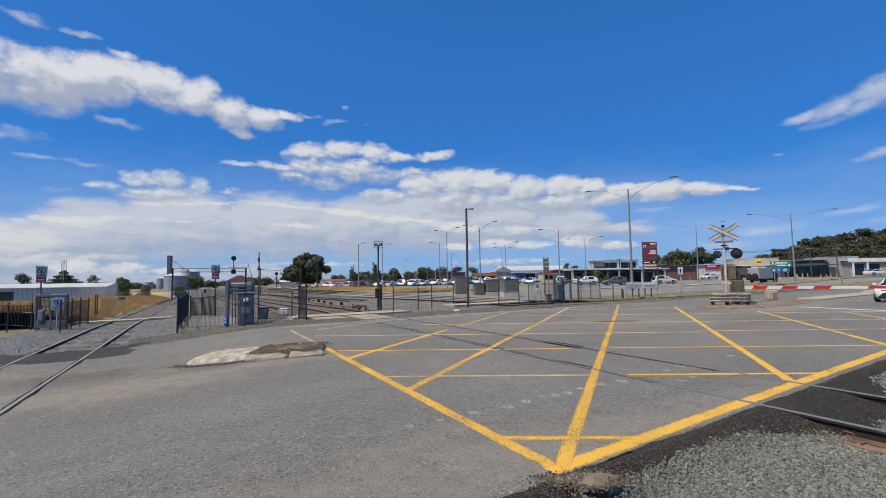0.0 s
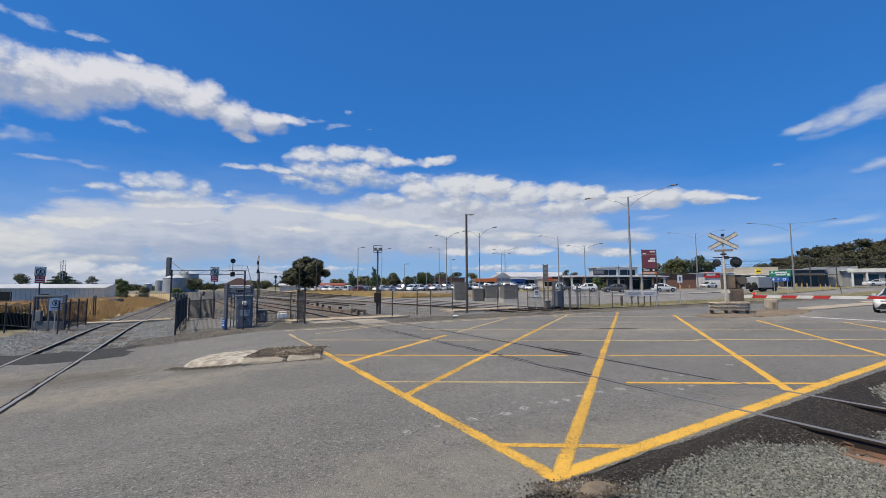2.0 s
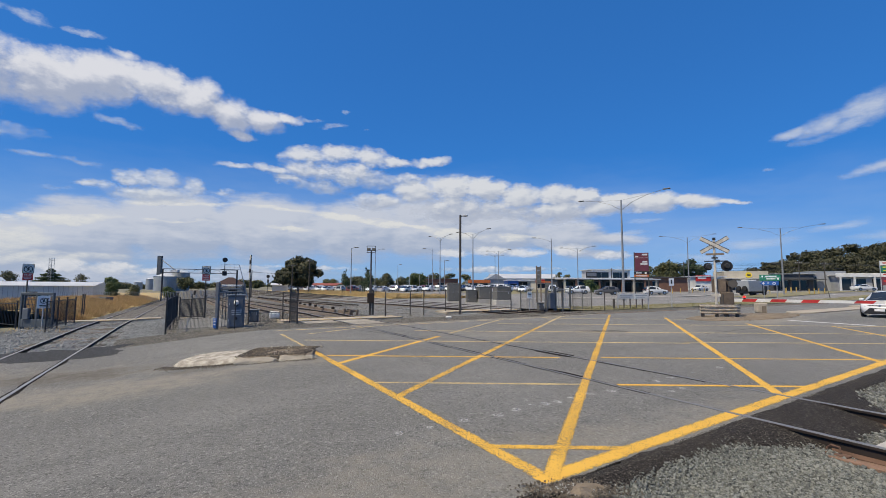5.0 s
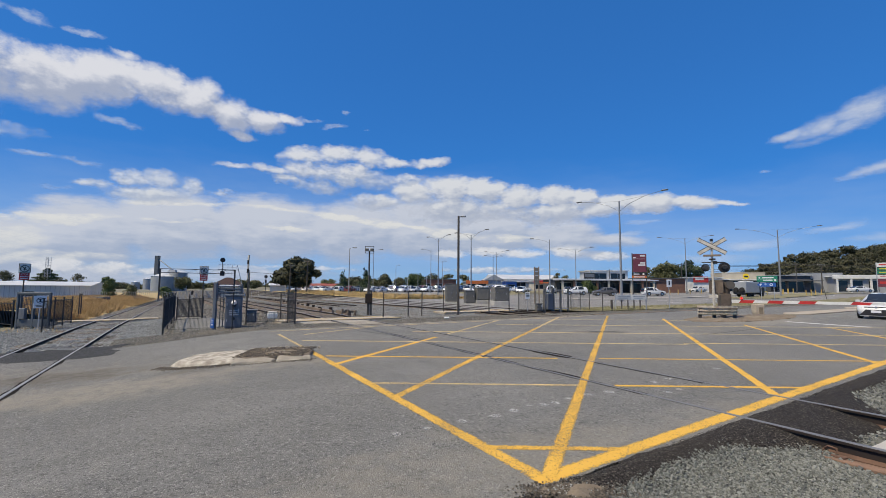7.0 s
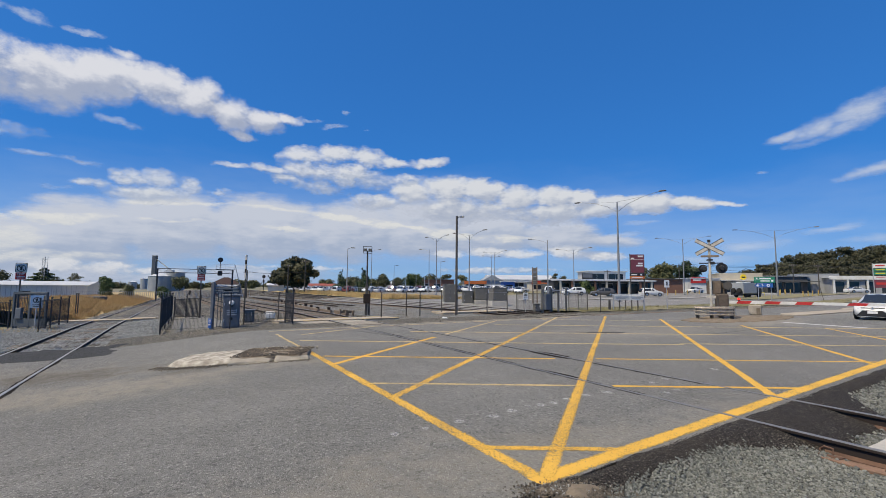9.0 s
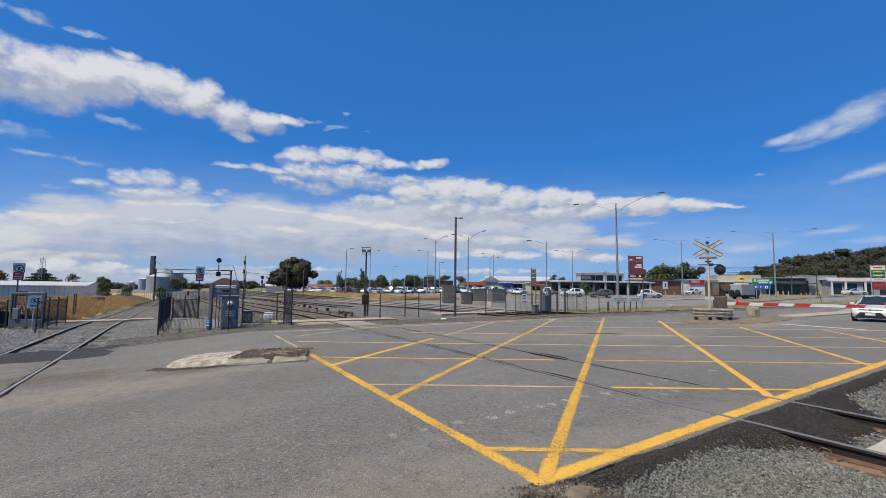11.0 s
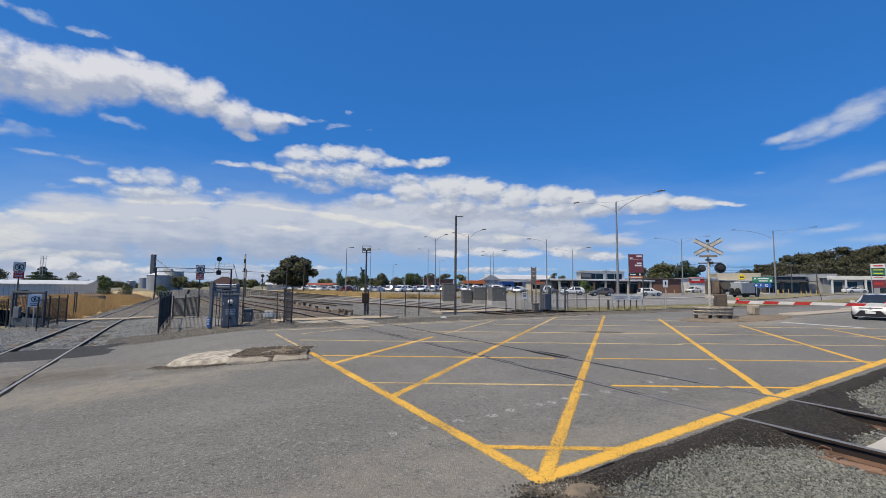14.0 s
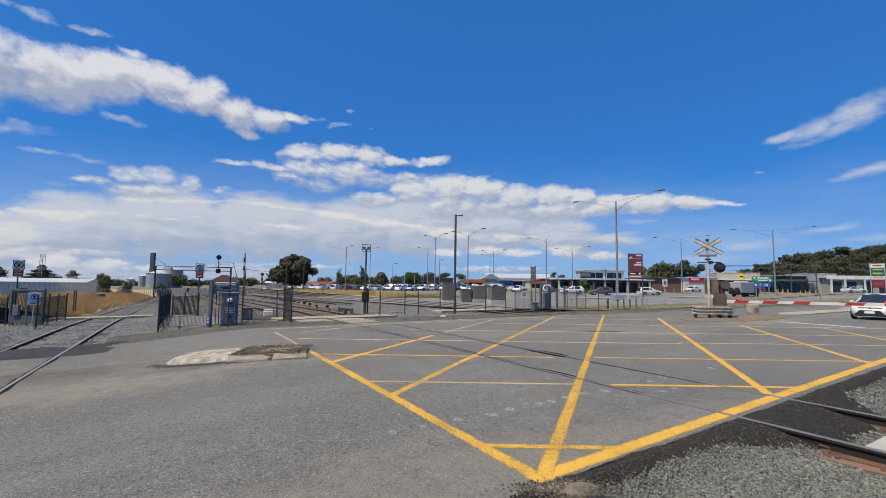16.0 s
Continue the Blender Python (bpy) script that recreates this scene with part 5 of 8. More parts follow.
cloud_haze = cloud("thin pale haze along the horizon", [(-10, -2.0, 110, 18.0, 0, 1.0)],
    (-90, 90, -2, 22), 2420, stretch=4.0, cell=6.0, billow=0.2, wisp=0.3, edge=1.6, ragged=0.5, relief=0.2, bright=(0.56, 0.64, 0.76), grey=(0.46, 0.56, 0.72), base=(2.0, 0.0, 6.0), thick=0.65)
cloud_veil = cloud("thin pale veils of cloud low over the shops", [
    (24.2, 7.9, 2.4, 0.35, 0, 0.7), (22.4, 6.6, 3.4, 0.35, 4, 0.6), (35.0, 4.7, 4.2, 0.7, 4, 0.75), (31.0, 3.2, 5.0, 0.7, 0, 0.75), (41.8, 6.1, 3.0, 0.42, 10, 0.7), (46, 5.0, 4, 0.5, 0, 0.6), (28.0, 2.2, 8.0, 0.6, 0, 0.7)],
    (14, 62, 0, 11), 2390, stretch=2.8, cell=1.7, billow=0.3, wisp=0.7, edge=1.6, ragged=0.6, relief=0.4, bright=(0.55, 0.61, 0.72), grey=(0.47, 0.54, 0.68), base=(4.0, 0.0, 9.0), thick=0.85)


# ---- vegetation ----
def leaf_cloud(lobes, count, size, seed, flat=0.7):
    """Many small leaf tufts spread over the lobes (x, y, z, rx, ry, rz), thicker towards their outside."""
    rng = np.random.default_rng(seed)
    vol = np.array([l[3] * l[4] * l[5] for l in lobes]) ** 0.75
    pick = rng.choice(len(lobes), count, p=vol / vol.sum())
    L = np.array(lobes)[pick]
    d = rng.normal(size=(count, 3))
    d /= np.linalg.norm(d, axis=1)[:, None]
    r = rng.random(count) ** 0.22 * (1 + 0.12 * rng.normal(size=count))
    c = L[:, :3] + d * L[:, 3:] * r[:, None]
    out = d + 0.55 * rng.normal(size=(count, 3)) + np.array((0, 0, 0.25))
    out /= np.linalg.norm(out, axis=1)[:, None]
    a = rng.normal(size=(count, 3))
    a -= out * (a * out).sum(1)[:, None]
    a /= np.linalg.norm(a, axis=1)[:, None]
    b = np.cross(out, a)
    s = size * rng.uniform(0.6, 1.5, count)[:, None]
    a, b = a * s, b * s * flat
    verts = np.stack([c - a, c - b * 0.6, c + a, c + b], 1).reshape(-1, 3)
    faces = np.arange(count * 4).reshape(-1, 4)
    return verts.tolist(), faces.tolist()


def lobes_for(w, h, z0, n, seed, kind):
    """The clumps of a crown: x, y, z and the three half widths."""
    rng = random.Random(seed)
    out = []
    if kind == "gum":
        for i in range(n):
            a, zz = rng.uniform(0, 2 * pi), (i + rng.random()) / n
            prof = math.sqrt(max(0.1, 1 - ((zz - 0.45) / 0.62) ** 2)) * rng.uniform(0.85, 1.05)
            q = rng.random() ** 0.35
            r = w * rng.uniform(0.09, 0.155)
            out.append(((w / 2 - r) * q * prof * cos(a), (w / 2 - r) * q * prof * sin(a), z0 + r * 0.6 + (h - z0 - r * 1.2) * zz, r, r, r * rng.uniform(0.55, 0.8)))
        return out
    if kind == "cone":
        for i in range(n):
            f = i / (n - 1)
            z = z0 + (h - z0) * f
            r = w / 2 * (1.02 - f) + 0.15
            out.append((rng.uniform(-0.1, 0.1) * w, rng.uniform(-0.1, 0.1) * w, z, r, r, (h - z0) / n * 0.9))
        return out
    for i in range(n):
        a, q = rng.uniform(0, 2 * pi), rng.random() ** 0.6
        zz = rng.random()
        prof = math.sqrt(max(0.05, 1 - (2 * zz - 0.75) ** 2 / 1.7))
        r = w * rng.uniform(0.14, 0.24)
        out.append((w / 2 * 0.72 * q * prof * cos(a), w / 2 * 0.72 * q * prof * sin(a), z0 + (h - z0) * (0.1 + 0.8 * zz), r, r, r * rng.uniform(0.6, 0.85)))
    return out


def tree(x, y, w, top, kind="round", leaf="leaf_dark", seed=1, count=2600, name="tree", label="dark green gum tree with a rounded crown", clear=0.2):
    z = lie(x, y)
    h = top - z
    t = thing(name, label, "tree", x, y, z - 0.05)
    rng = random.Random(seed)
    z0 = h * clear
    lobes = lobes_for(w, h, z0, {"cone": 9, "gum": 46}.get(kind, 16), seed, kind)
    r0 = max(0.08, 0.022 * h)
    bm = tube([(0, 0, -0.1), (0.03 * h * rng.uniform(-1, 1), 0.03 * h * rng.uniform(-1, 1), h * 0.3), (0.04 * h * rng.uniform(-1, 1), 0, h * 0.62), (0, 0, h * 0.8)], [r0 * 1.25, r0, r0 * 0.6, r0 * 0.2], 7)
    part("trunk", bm, M["bark"], t)
    if kind != "cone":
        for l in lobes[:6]:
            part("limb", tube([(0, 0, h * rng.uniform(0.2, 0.42)), (l[0] * 0.5, l[1] * 0.5, l[2] * 0.75), (l[0], l[1], l[2])], [r0 * 0.5, r0 * 0.35, r0 * 0.12], 6), M["bark"], t)
    v, f = leaf_cloud(lobes, count, max(0.14, w * (0.024 if count > 8000 else 0.036)), seed)
    part("crown", raw("crown", v, f, M[leaf]), None, t)
    return t


def tufts(place, a0, a1, b0, b1, count, h, seed, mat, name, label, dz=0.0, bias=1.0, lift=None):
    """Grass blades in bunches; one object of countless blades."""
    rng = random.Random(seed)
    verts, faces = [], []
    for _ in range(count):
        a, b = a0 + (a1 - a0) * rng.random() ** bias, rng.uniform(b0, b1)
        x, y = place(a, b)
        clump = noise.noise(Vector((x, y, seed)) * 0.55) + 0.5 * noise.noise(Vector((x, y, seed)) * 1.7)
        if clump < -0.22:
            continue
        z = lie(x, y) + dz + (lift(a, b) if lift else 0)
        tall = h * (0.75 + 0.8 * max(0.0, clump))
        for _k in range(4):
            ang, hh, ww = rng.uniform(0, 2 * pi), tall * rng.uniform(0.4, 1.2), h * rng.uniform(0.025, 0.06)
            bx, by = x + rng.uniform(-0.12, 0.12), y + rng.uniform(-0.12, 0.12)
            lx, ly = rng.uniform(-0.8, 0.8) * hh, rng.uniform(-0.8, 0.8) * hh
            k = len(verts)
            verts += [(bx - ww * cos(ang), by - ww * sin(ang), z), (bx + ww * cos(ang), by + ww * sin(ang), z), (bx + lx, by + ly, z + hh)]
            faces.append((k, k + 1, k + 2))
    single(name, raw(name, verts, faces, mat), None, label, "grass", "stuff")


def build_vegetation():
    tree(-37.6, 110, 12.6, 8.7, "gum", "leaf_gum", 3, 30000, label="large dark spreading gum tree beside the yard", clear=0.16)
    tree(-30.5, 130, 4.4, 6.2, "cone", "leaf_pine", 4, 3600, label="small dark conifer by the car park", name="conifer", clear=0.05)
    tree(-21.9, 120, 4.8, 6.4, "cone", "leaf_pine", 5, 4200, label="dark conifer behind the car park", name="conifer", clear=0.05)
    for i, (x, y, w, top, leaf) in enumerate([(-53.7, 200, 9, 4.3, "leaf_mid"), (-26.6, 190, 8, 6.6, "leaf_dark"), (-19.9, 190, 7, 5.8, "leaf_dark"), (-10.4, 150, 7.2, 6.6, "leaf_green"), (-6.1, 180, 9, 6.6, "leaf_dark"), (0.9, 200, 7, 7.8, "leaf_mid"), (8.0, 200, 8, 6.8, "leaf_mid"), (-75.2, 190, 5, 3.9, "leaf_mid"), (-40, 195, 12, 5.0, "leaf_dark"), (-108.9, 250, 9, 3.9, "leaf_mid"), (51.2, 190, 5, 7.2, "leaf_mid"), (37.8, 150, 3.6, 6.8, "leaf_green"), (-33, 200, 9, 5.3, "leaf_mid"), (-13, 195, 9, 5.5, "leaf_dark")]):
        tree(x, y, w, top, "round", "leaf_dark" if i % 3 else leaf, 20 + i, 2600, label="green tree beyond the car park", clear=0.02)
    tree(65.3, 130, 9.5, 9.2, "round", "leaf_mid", 41, 3600, label="olive green street tree behind the shops", clear=0.15)
    tree(59.5, 132, 6.5, 8.0, "round", "leaf_mid", 43, 2400, label="olive green street tree behind the shops", clear=0.15)
    tree(69.6, 125, 7.2, 10.6, "round", "leaf_pine", 42, 5000, label="dense dark green tree beside the highway", clear=0.12)
    tree(32.4, 100, 4.4, 3.4, "round", "leaf_green", 44, 1600, name="shrub", label="low green shrub before the shops", clear=0.05)
    tree(-134.7, 160, 5.8, 6.2, "round", "leaf_dark", 45, 1600, label="dark round tree behind the shed", clear=0.2)
    tree(-65.4, 85, 4.2, 3.4, "round", "leaf_green", 46, 2400, name="shrub", label="bushy green shrub by the fence", clear=0.03)
    tree(-60.5, 84, 3.0, 1.6, "round", "leaf_mid", 47, 1200, name="shrub", label="low green shrub by the fence", clear=0.03)
    tree(-53.4, 70, 1.3, 1.0, "round", "leaf_dark", 48, 700, name="shrub", label="small dark shrub in the dry grass", clear=0.1)
    tree(-76.5, 120, 5.0, 1.0, "round", "leaf_green", 49, 1800, name="shrub", label="spreading green shrub by the silo", clear=0.03)
    tree(-156.4, 260, 12, 5.8, "round", "leaf_mid", 50, 1800, label="tree far along the railway", clear=0.2)
    tree(-168.3, 300, 9, 3.6, "round", "leaf_dark", 51, 1800, label="tree far along the railway", clear=0.15)
    tree(-142, 300, 22, 3.9, "round", "leaf_dark", 56, 1800, label="trees far along the railway", clear=0.1)
    tree(-202.6, 200, 9, 7.4, "round", "leaf_dark", 52, 1600, label="dark tree behind the shed", clear=0.2)
    tree(-190, 215, 7, 5.6, "round", "leaf_dark", 55, 1200, label="dark tree behind the shed", clear=0.2)
    pine = thing("norfolk_pine", "tiered dark pine with flat branches", "tree", -228.5, 250)
    part("trunk", rd((0, 0, 0), (0, 0, 13.2), 0.4, 0.08, 7), M["bark"], pine)
    for i, (z, r) in enumerate(((6.0, 8.2), (7.6, 6.6), (9.4, 4.6), (11.6, 2.2))):
        ring = [(r * 0.62 * cos(k * 0.9 + i), r * 0.62 * sin(k * 0.9 + i), z - 0.6, r * 0.42, r * 0.42, 0.55) for k in range(7)]
        v, f = leaf_cloud([(0, 0, z, r * 0.6, r * 0.6, 0.8), *ring], 1500, 0.42, 60 + i, 0.5)
        part("branch_tier", raw("branch_tier", v, f, M["leaf_pine"]), None, pine)
    # low woods along the horizon
    rng = random.Random(19)
    belt = [(x + rng.uniform(-3, 3), 390 + rng.uniform(-20, 20), rng.uniform(-1.5, 1.6), rng.uniform(3, 6), 4.0, rng.uniform(2.0, 3.2)) for x in range(-440, 130, 3)]
    v, f = leaf_cloud(belt, 36000, 0.8, 78)
    single("far_woods", raw("far_woods", v, f, M["leaf_dark"]), None, "low belt of dark trees along the horizon", "wood", "stuff")
    # wooded hill behind the shops
    verts, faces = [], []
    rng = random.Random(9)
    lobes = []
    xs = (200, 262, 282, 295, 315, 336, 347, 364, 381, 398, 420, 560)
    zs = (4, 14, 21, 26, 33, 36, 38, 40, 40, 46, 49, 53)
    for i in range(330):
        x = 225 + 300 * i / 329 + rng.uniform(-6, 6)
        crest = float(np.interp(x, xs, zs)) * (1 + 0.09 * noise.noise(Vector((x * 0.05, 1, 0))))
        front = rng.random() ** 1.4
        r = rng.uniform(4.0, 8.5)
        y, z = 400 - 75 * front + rng.uniform(-6, 6), max(2.0, (crest - r * 0.62) * (1 - 0.85 * front) + rng.uniform(-3.0, 1.5))
        lobes.append((x, y, z, r, r, r * 0.6))
        for _ in range(4):
            a, k = rng.uniform(0, 2 * pi), rng.uniform(0.3, 0.55)
            lobes.append((x + r * 0.8 * cos(a), y + r * 0.8 * sin(a), z + r * rng.uniform(-0.35, 0.45), r * k, r * k, r * k * 0.65))
    v, f = leaf_cloud(lobes, 190000, 0.8, 77)
    single("wooded_hill", raw("wooded_hill", v, f, M["leaf_hill"]), None, "hillside of dark gum trees behind the shops", "wood", "stuff")
    k = 60
    hv = [(200 + 360 * i / k, 330 + 90 * j / 12, (float(np.interp(200 + 360 * i / k, xs, zs)) - 7) * smooth(0, 0.7, j / 12) - 2) for i in range(k + 1) for j in range(13)]
    hf = [(i * 13 + j, (i + 1) * 13 + j, (i + 1) * 13 + j + 1, i * 13 + j + 1) for i in range(k) for j in range(12)]
    single("hill", raw("hill", hv, hf, M["leaf_hill"]), None, "low hill behind the shops", kind="structure")
    # grasses
    bank = lambda u, v: 0.75 * smooth(-5.1, -8.6, v) - 0.06
    tufts(uv, 33, 120, -16, -5.0, 30000, 0.45, 5, M["blade_bank"], "dry_grass", "tall dry yellow grass on the bank", bias=1.7, lift=bank)
    tufts(uv, 52, 125, 22.8, 35, 12000, 0.5, 6, M["blade_dry"], "dry_grass", "tall dry yellow grass before the car park", bias=1.5)
    tufts(sn, 25, 100, 19.8, 23.6, 5000, 0.14, 7, M["blade_green"], "verge_grass", "short patchy grass of the verge", dz=0.03, bias=1.6)
    tufts(sn, 26.5, 30.5, 18.4, 20.0, 45, 0.3, 8, M["blade_green"], "weeds", "tall green weeds round the guard rail", dz=0.02)
    tufts(sn, -6.5, -3.2, 24.5, 27.5, 90, 0.16, 12, M["blade_dry"], "weeds", "dry weeds round the cabinet")
    tufts(lambda a, b: (a, b), 0.75, 1.25, 3.5, 3.7, 90, 0.05, 10, M["blade_dry"], "weeds", "dry weeds on the crumbled road edge", dz=-0.03)


# ---- cars ----
def loft(stations, half):
    """A closed shell lofted along x through half outlines, mirrored."""
    bm = bmesh.new()
    rings = []
    for st in stations:
        pts = half(*st)
        ring = [bm.verts.new((st[0], y, z)) for y, z in pts] + [bm.verts.new((st[0], -y, z)) for y, z in pts[::-1]]
        rings.append(ring)
    n = len(rings[0])
    for a, b in zip(rings, rings[1:]):
        for k in range(n):
            bm.faces.new((a[k], a[(k + 1) % n], b[(k + 1) % n], b[k]))
    bm.faces.new(rings[0][::-1])
    bm.faces.new(rings[-1])
    bmesh.ops.recalc_face_normals(bm, faces=bm.faces[:])
    for f in bm.faces:
        f.smooth = True
    return bm


SHAPES = {  # x, roof height, belt height, sill height, width factor
    "hatch": dict(L=4.37, W=1.79, st=[(-2.18, 0.72, 0.72, 0.42, 0.80), (-2.12, 0.95, 0.86, 0.26, 0.93), (-1.75, 1.22, 0.93, 0.22, 1.0), (-1.3, 1.40, 0.94, 0.2, 1.0), (-0.3, 1.45, 0.93, 0.2, 1.0), (0.35, 1.40, 0.92, 0.2, 1.0), (0.95, 1.10, 0.91, 0.2, 1.0), (1.25, 0.94, 0.89, 0.2, 1.0), (1.75, 0.84, 0.80, 0.2, 0.97), (2.08, 0.72, 0.70, 0.2, 0.86), (2.19, 0.55, 0.54, 0.26, 0.70)], wheels=(-1.28, 1.35), r=0.31),
    "suv": dict(L=4.7, W=1.88, st=[(-2.34, 0.8, 0.8, 0.45, 0.82), (-2.28, 1.15, 0.98, 0.32, 0.94), (-2.05, 1.5, 1.04, 0.3, 1.0), (-1.4, 1.66, 1.05, 0.28, 1.0), (-0.2, 1.69, 1.03, 0.28, 1.0), (0.35, 1.62, 1.02, 0.28, 1.0), (0.98, 1.2, 1.0, 0.28, 1.0), (1.25, 1.06, 0.99, 0.28, 1.0), (1.95, 0.98, 0.93, 0.28, 0.97), (2.25, 0.85, 0.83, 0.28, 0.88), (2.35, 0.6, 0.6, 0.34, 0.72)], wheels=(-1.38, 1.42), r=0.35),
    "sedan": dict(L=4.75, W=1.82, st=[(-2.37, 0.75, 0.75, 0.42, 0.8), (-2.3, 0.95, 0.93, 0.26, 0.93), (-1.75, 1.0, 0.95, 0.22, 0.99), (-1.2, 1.28, 0.95, 0.2, 1.0), (-0.7, 1.42, 0.94, 0.2, 1.0), (0.1, 1.44, 0.93, 0.2, 1.0), (0.45, 1.38, 0.92, 0.2, 1.0), (1.0, 1.05, 0.91, 0.2, 1.0), (1.25, 0.93, 0.89, 0.2, 1.0), (1.95, 0.84, 0.8, 0.2, 0.95), (2.28, 0.72, 0.7, 0.2, 0.85), (2.37, 0.55, 0.54, 0.26, 0.7)], wheels=(-1.35, 1.4), r=0.32),
}


def car(shape, paint, label, x, y, z=None, turn=0.0, group="", detail=False):
    """A car; its nose points along its own x axis."""
    S = SHAPES[shape]
    hw = S["W"] / 2
    t = thing("car", label, "car", x, y, z, turn, group)

    def half(xx, roof, belt, sill, k):
        w = hw * k
        top = hw * (0.70 if roof > belt + 0.12 else 0.86) * k
        return [(0.0, sill), (w * 0.86, sill), (w * 0.98, sill + 0.1), (w, (sill + belt) / 2 + 0.05), (w * 0.965, belt), (top, roof - 0.05), (top * 0.8, roof), (0.0, roof + 0.012)]

    body = part("body", loft(S["st"], half), paint, t)
    # glass set a little proud of the cabin
    cab = [s for s in S["st"] if s[1] > s[2] + 0.12]
    i0, i1 = S["st"].index(cab[0]) - 1, S["st"].index(cab[-1]) + 1

    def pane(pts, name):
        bm = bmesh.new()
        c = sum((Vector(p) for p in pts), Vector()) / len(pts)
        vs = [bm.verts.new(c + (Vector(p) - c) * 0.9) for p in pts]
        f = bm.faces.new(vs)
        nrm = f.normal if f.normal.length else Vector((0, 0, 1))
        bm.normal_update()
        nrm = f.normal.copy()
        if nrm.dot(c - Vector((0, 0, 0.8))) < 0:
            nrm.negate()
        bmesh.ops.translate(bm, verts=vs, vec=nrm * 0.012)
        ex = bmesh.ops.extrude_face_region(bm, geom=[f])
        bmesh.ops.translate(bm, verts=[g for g in ex["geom"] if isinstance(g, bmesh.types.BMVert)], vec=-nrm * 0.02)
        bmesh.ops.recalc_face_normals(bm, faces=bm.faces[:])
        part(name, bm, M["glass"], t)

    st = S["st"]
    H = [half(*s) for s in st]
    for side in (1, -1):
        lo = [(st[i][0], side * (H[i][4][0] * 1.0), H[i][4][1] + 0.02) for i in range(i0, i1)]
        hi = [(st[i][0], side * H[i][5][0], H[i][5][1]) for i in range(i0 + 1, i1)]
        mid = len(hi) // 2
        pane([lo[0], *lo[1:mid + 2], *hi[:mid + 1][::-1]], "side_window")
        pane([*lo[mid + 1:], *hi[mid:][::-1]], "side_window")
    for order, nm in (((i1, i1 - 1, i1 - 2), "windscreen"), ((i0, i0 + 1, i0 + 2), "rear_window")):
        bm = bmesh.new()
        rows = []
        for q, i in enumerate(order):
            w = H[i][5][0] * 0.93
            zz = H[i][6][1] + 0.018
            xo = 0.03 if nm == "windscreen" else -0.03
            rows.append([bm.verts.new((st[i][0] + xo, k * w, zz + (0.012 if abs(k) < 0.5 else -0.03 * abs(k)))) for k in (-1, -0.5, 0, 0.5, 1)])
        for p, q in zip(rows, rows[1:]):
            for k in range(4):
                bm.faces.new((p[k], p[k + 1], q[k + 1], q[k]))
        bmesh.ops.recalc_face_normals(bm, faces=bm.faces[:])
        bmesh.ops.solidify(bm, geom=bm.faces[:], thickness=0.02)
        part(nm, bm, M["glass"], t)
    r = S["r"]
    tyre = bmesh.new()
    rod(tyre, (0, -0.1, 0), (0, 0.1, 0), r, r, 20)
    bmesh.ops.bevel(tyre, geom=[e for e in tyre.edges if abs(e.verts[0].co.y - e.verts[1].co.y) < 1e-5 and abs(e.verts[0].co.y) > 0.05], offset=0.03, segments=2, affect="EDGES")
    tyre_me = mesh_of("tyre", tyre, M["tyre"])
    rim_me = mesh_of("rim", rod(bmesh.new(), (0, -0.106, 0), (0, 0.106, 0), r * 0.66, r * 0.66, 14), M["chrome"])
    arch_me = mesh_of("wheel_arch", rod(bmesh.new(), (0, -0.03, 0), (0, 0.03, 0), r * 1.17, r * 1.17, 20), M["plastic"])
    for wx in S["wheels"]:
        for side in (1, -1):
            part("wheel_arch", arch_me, None, body, m=pose(wx, side * (hw - 0.022), r + 0.03))
            w = part("wheel", tyre_me, None, t, m=pose(wx, side * (hw - 0.085), r))
            part("rim", rim_me, None, w)
    fx, rx = st[-1][0], st[0][0]
    zl = 0.66 if shape != "suv" else 0.82
    for side in (1, -1):
        part("headlight", blk(0, 0, -0.06, 0.4, 0.22, 0.07, 0.02), M["lens"], t, m=pose(fx - 0.25, side * (hw - 0.26), zl, 0, 10, side * -32))
        part("tail_light", blk(0, 0, -0.07, 0.12, 0.3, 0.15, 0.03), M["red"], t, m=pose(rx + 0.1, side * (hw - 0.27), zl + 0.17, 0, 0, side * 14))
        part("mirror", blk(0, 0, -0.07, 0.16, 0.2, 0.14, 0.03), paint, t, m=pose(st[i1][0] - 0.35, side * (hw + 0.08), 0.98 if shape != "suv" else 1.12))
    if detail:
        mouth = prism([(-0.74, 0.2), (0.74, 0.2), (0.6, 0.32), (0.42, 0.53), (-0.42, 0.53), (-0.6, 0.32)], 0.0, 0.14, bevel=0.02)
        part("lower_grille", mouth, M["plastic"], t, "black trapezoid grille", m=Matrix(((0, 0, 1, fx - 0.1), (1, 0, 0, 0), (0, 1, 0, 0), (0, 0, 0, 1))))
    else:
        part("lower_grille", blk(0, 0, 0, 0.22, hw * 1.5, 0.3, 0.05), M["plastic"], t, m=pose(fx - 0.08, 0, 0.21))
    part("number_plate", blk(0, 0, 0, 0.02, 0.42, 0.13, 0.004), M["sign_white"], t, m=pose(fx + 0.035, 0, 0.36))
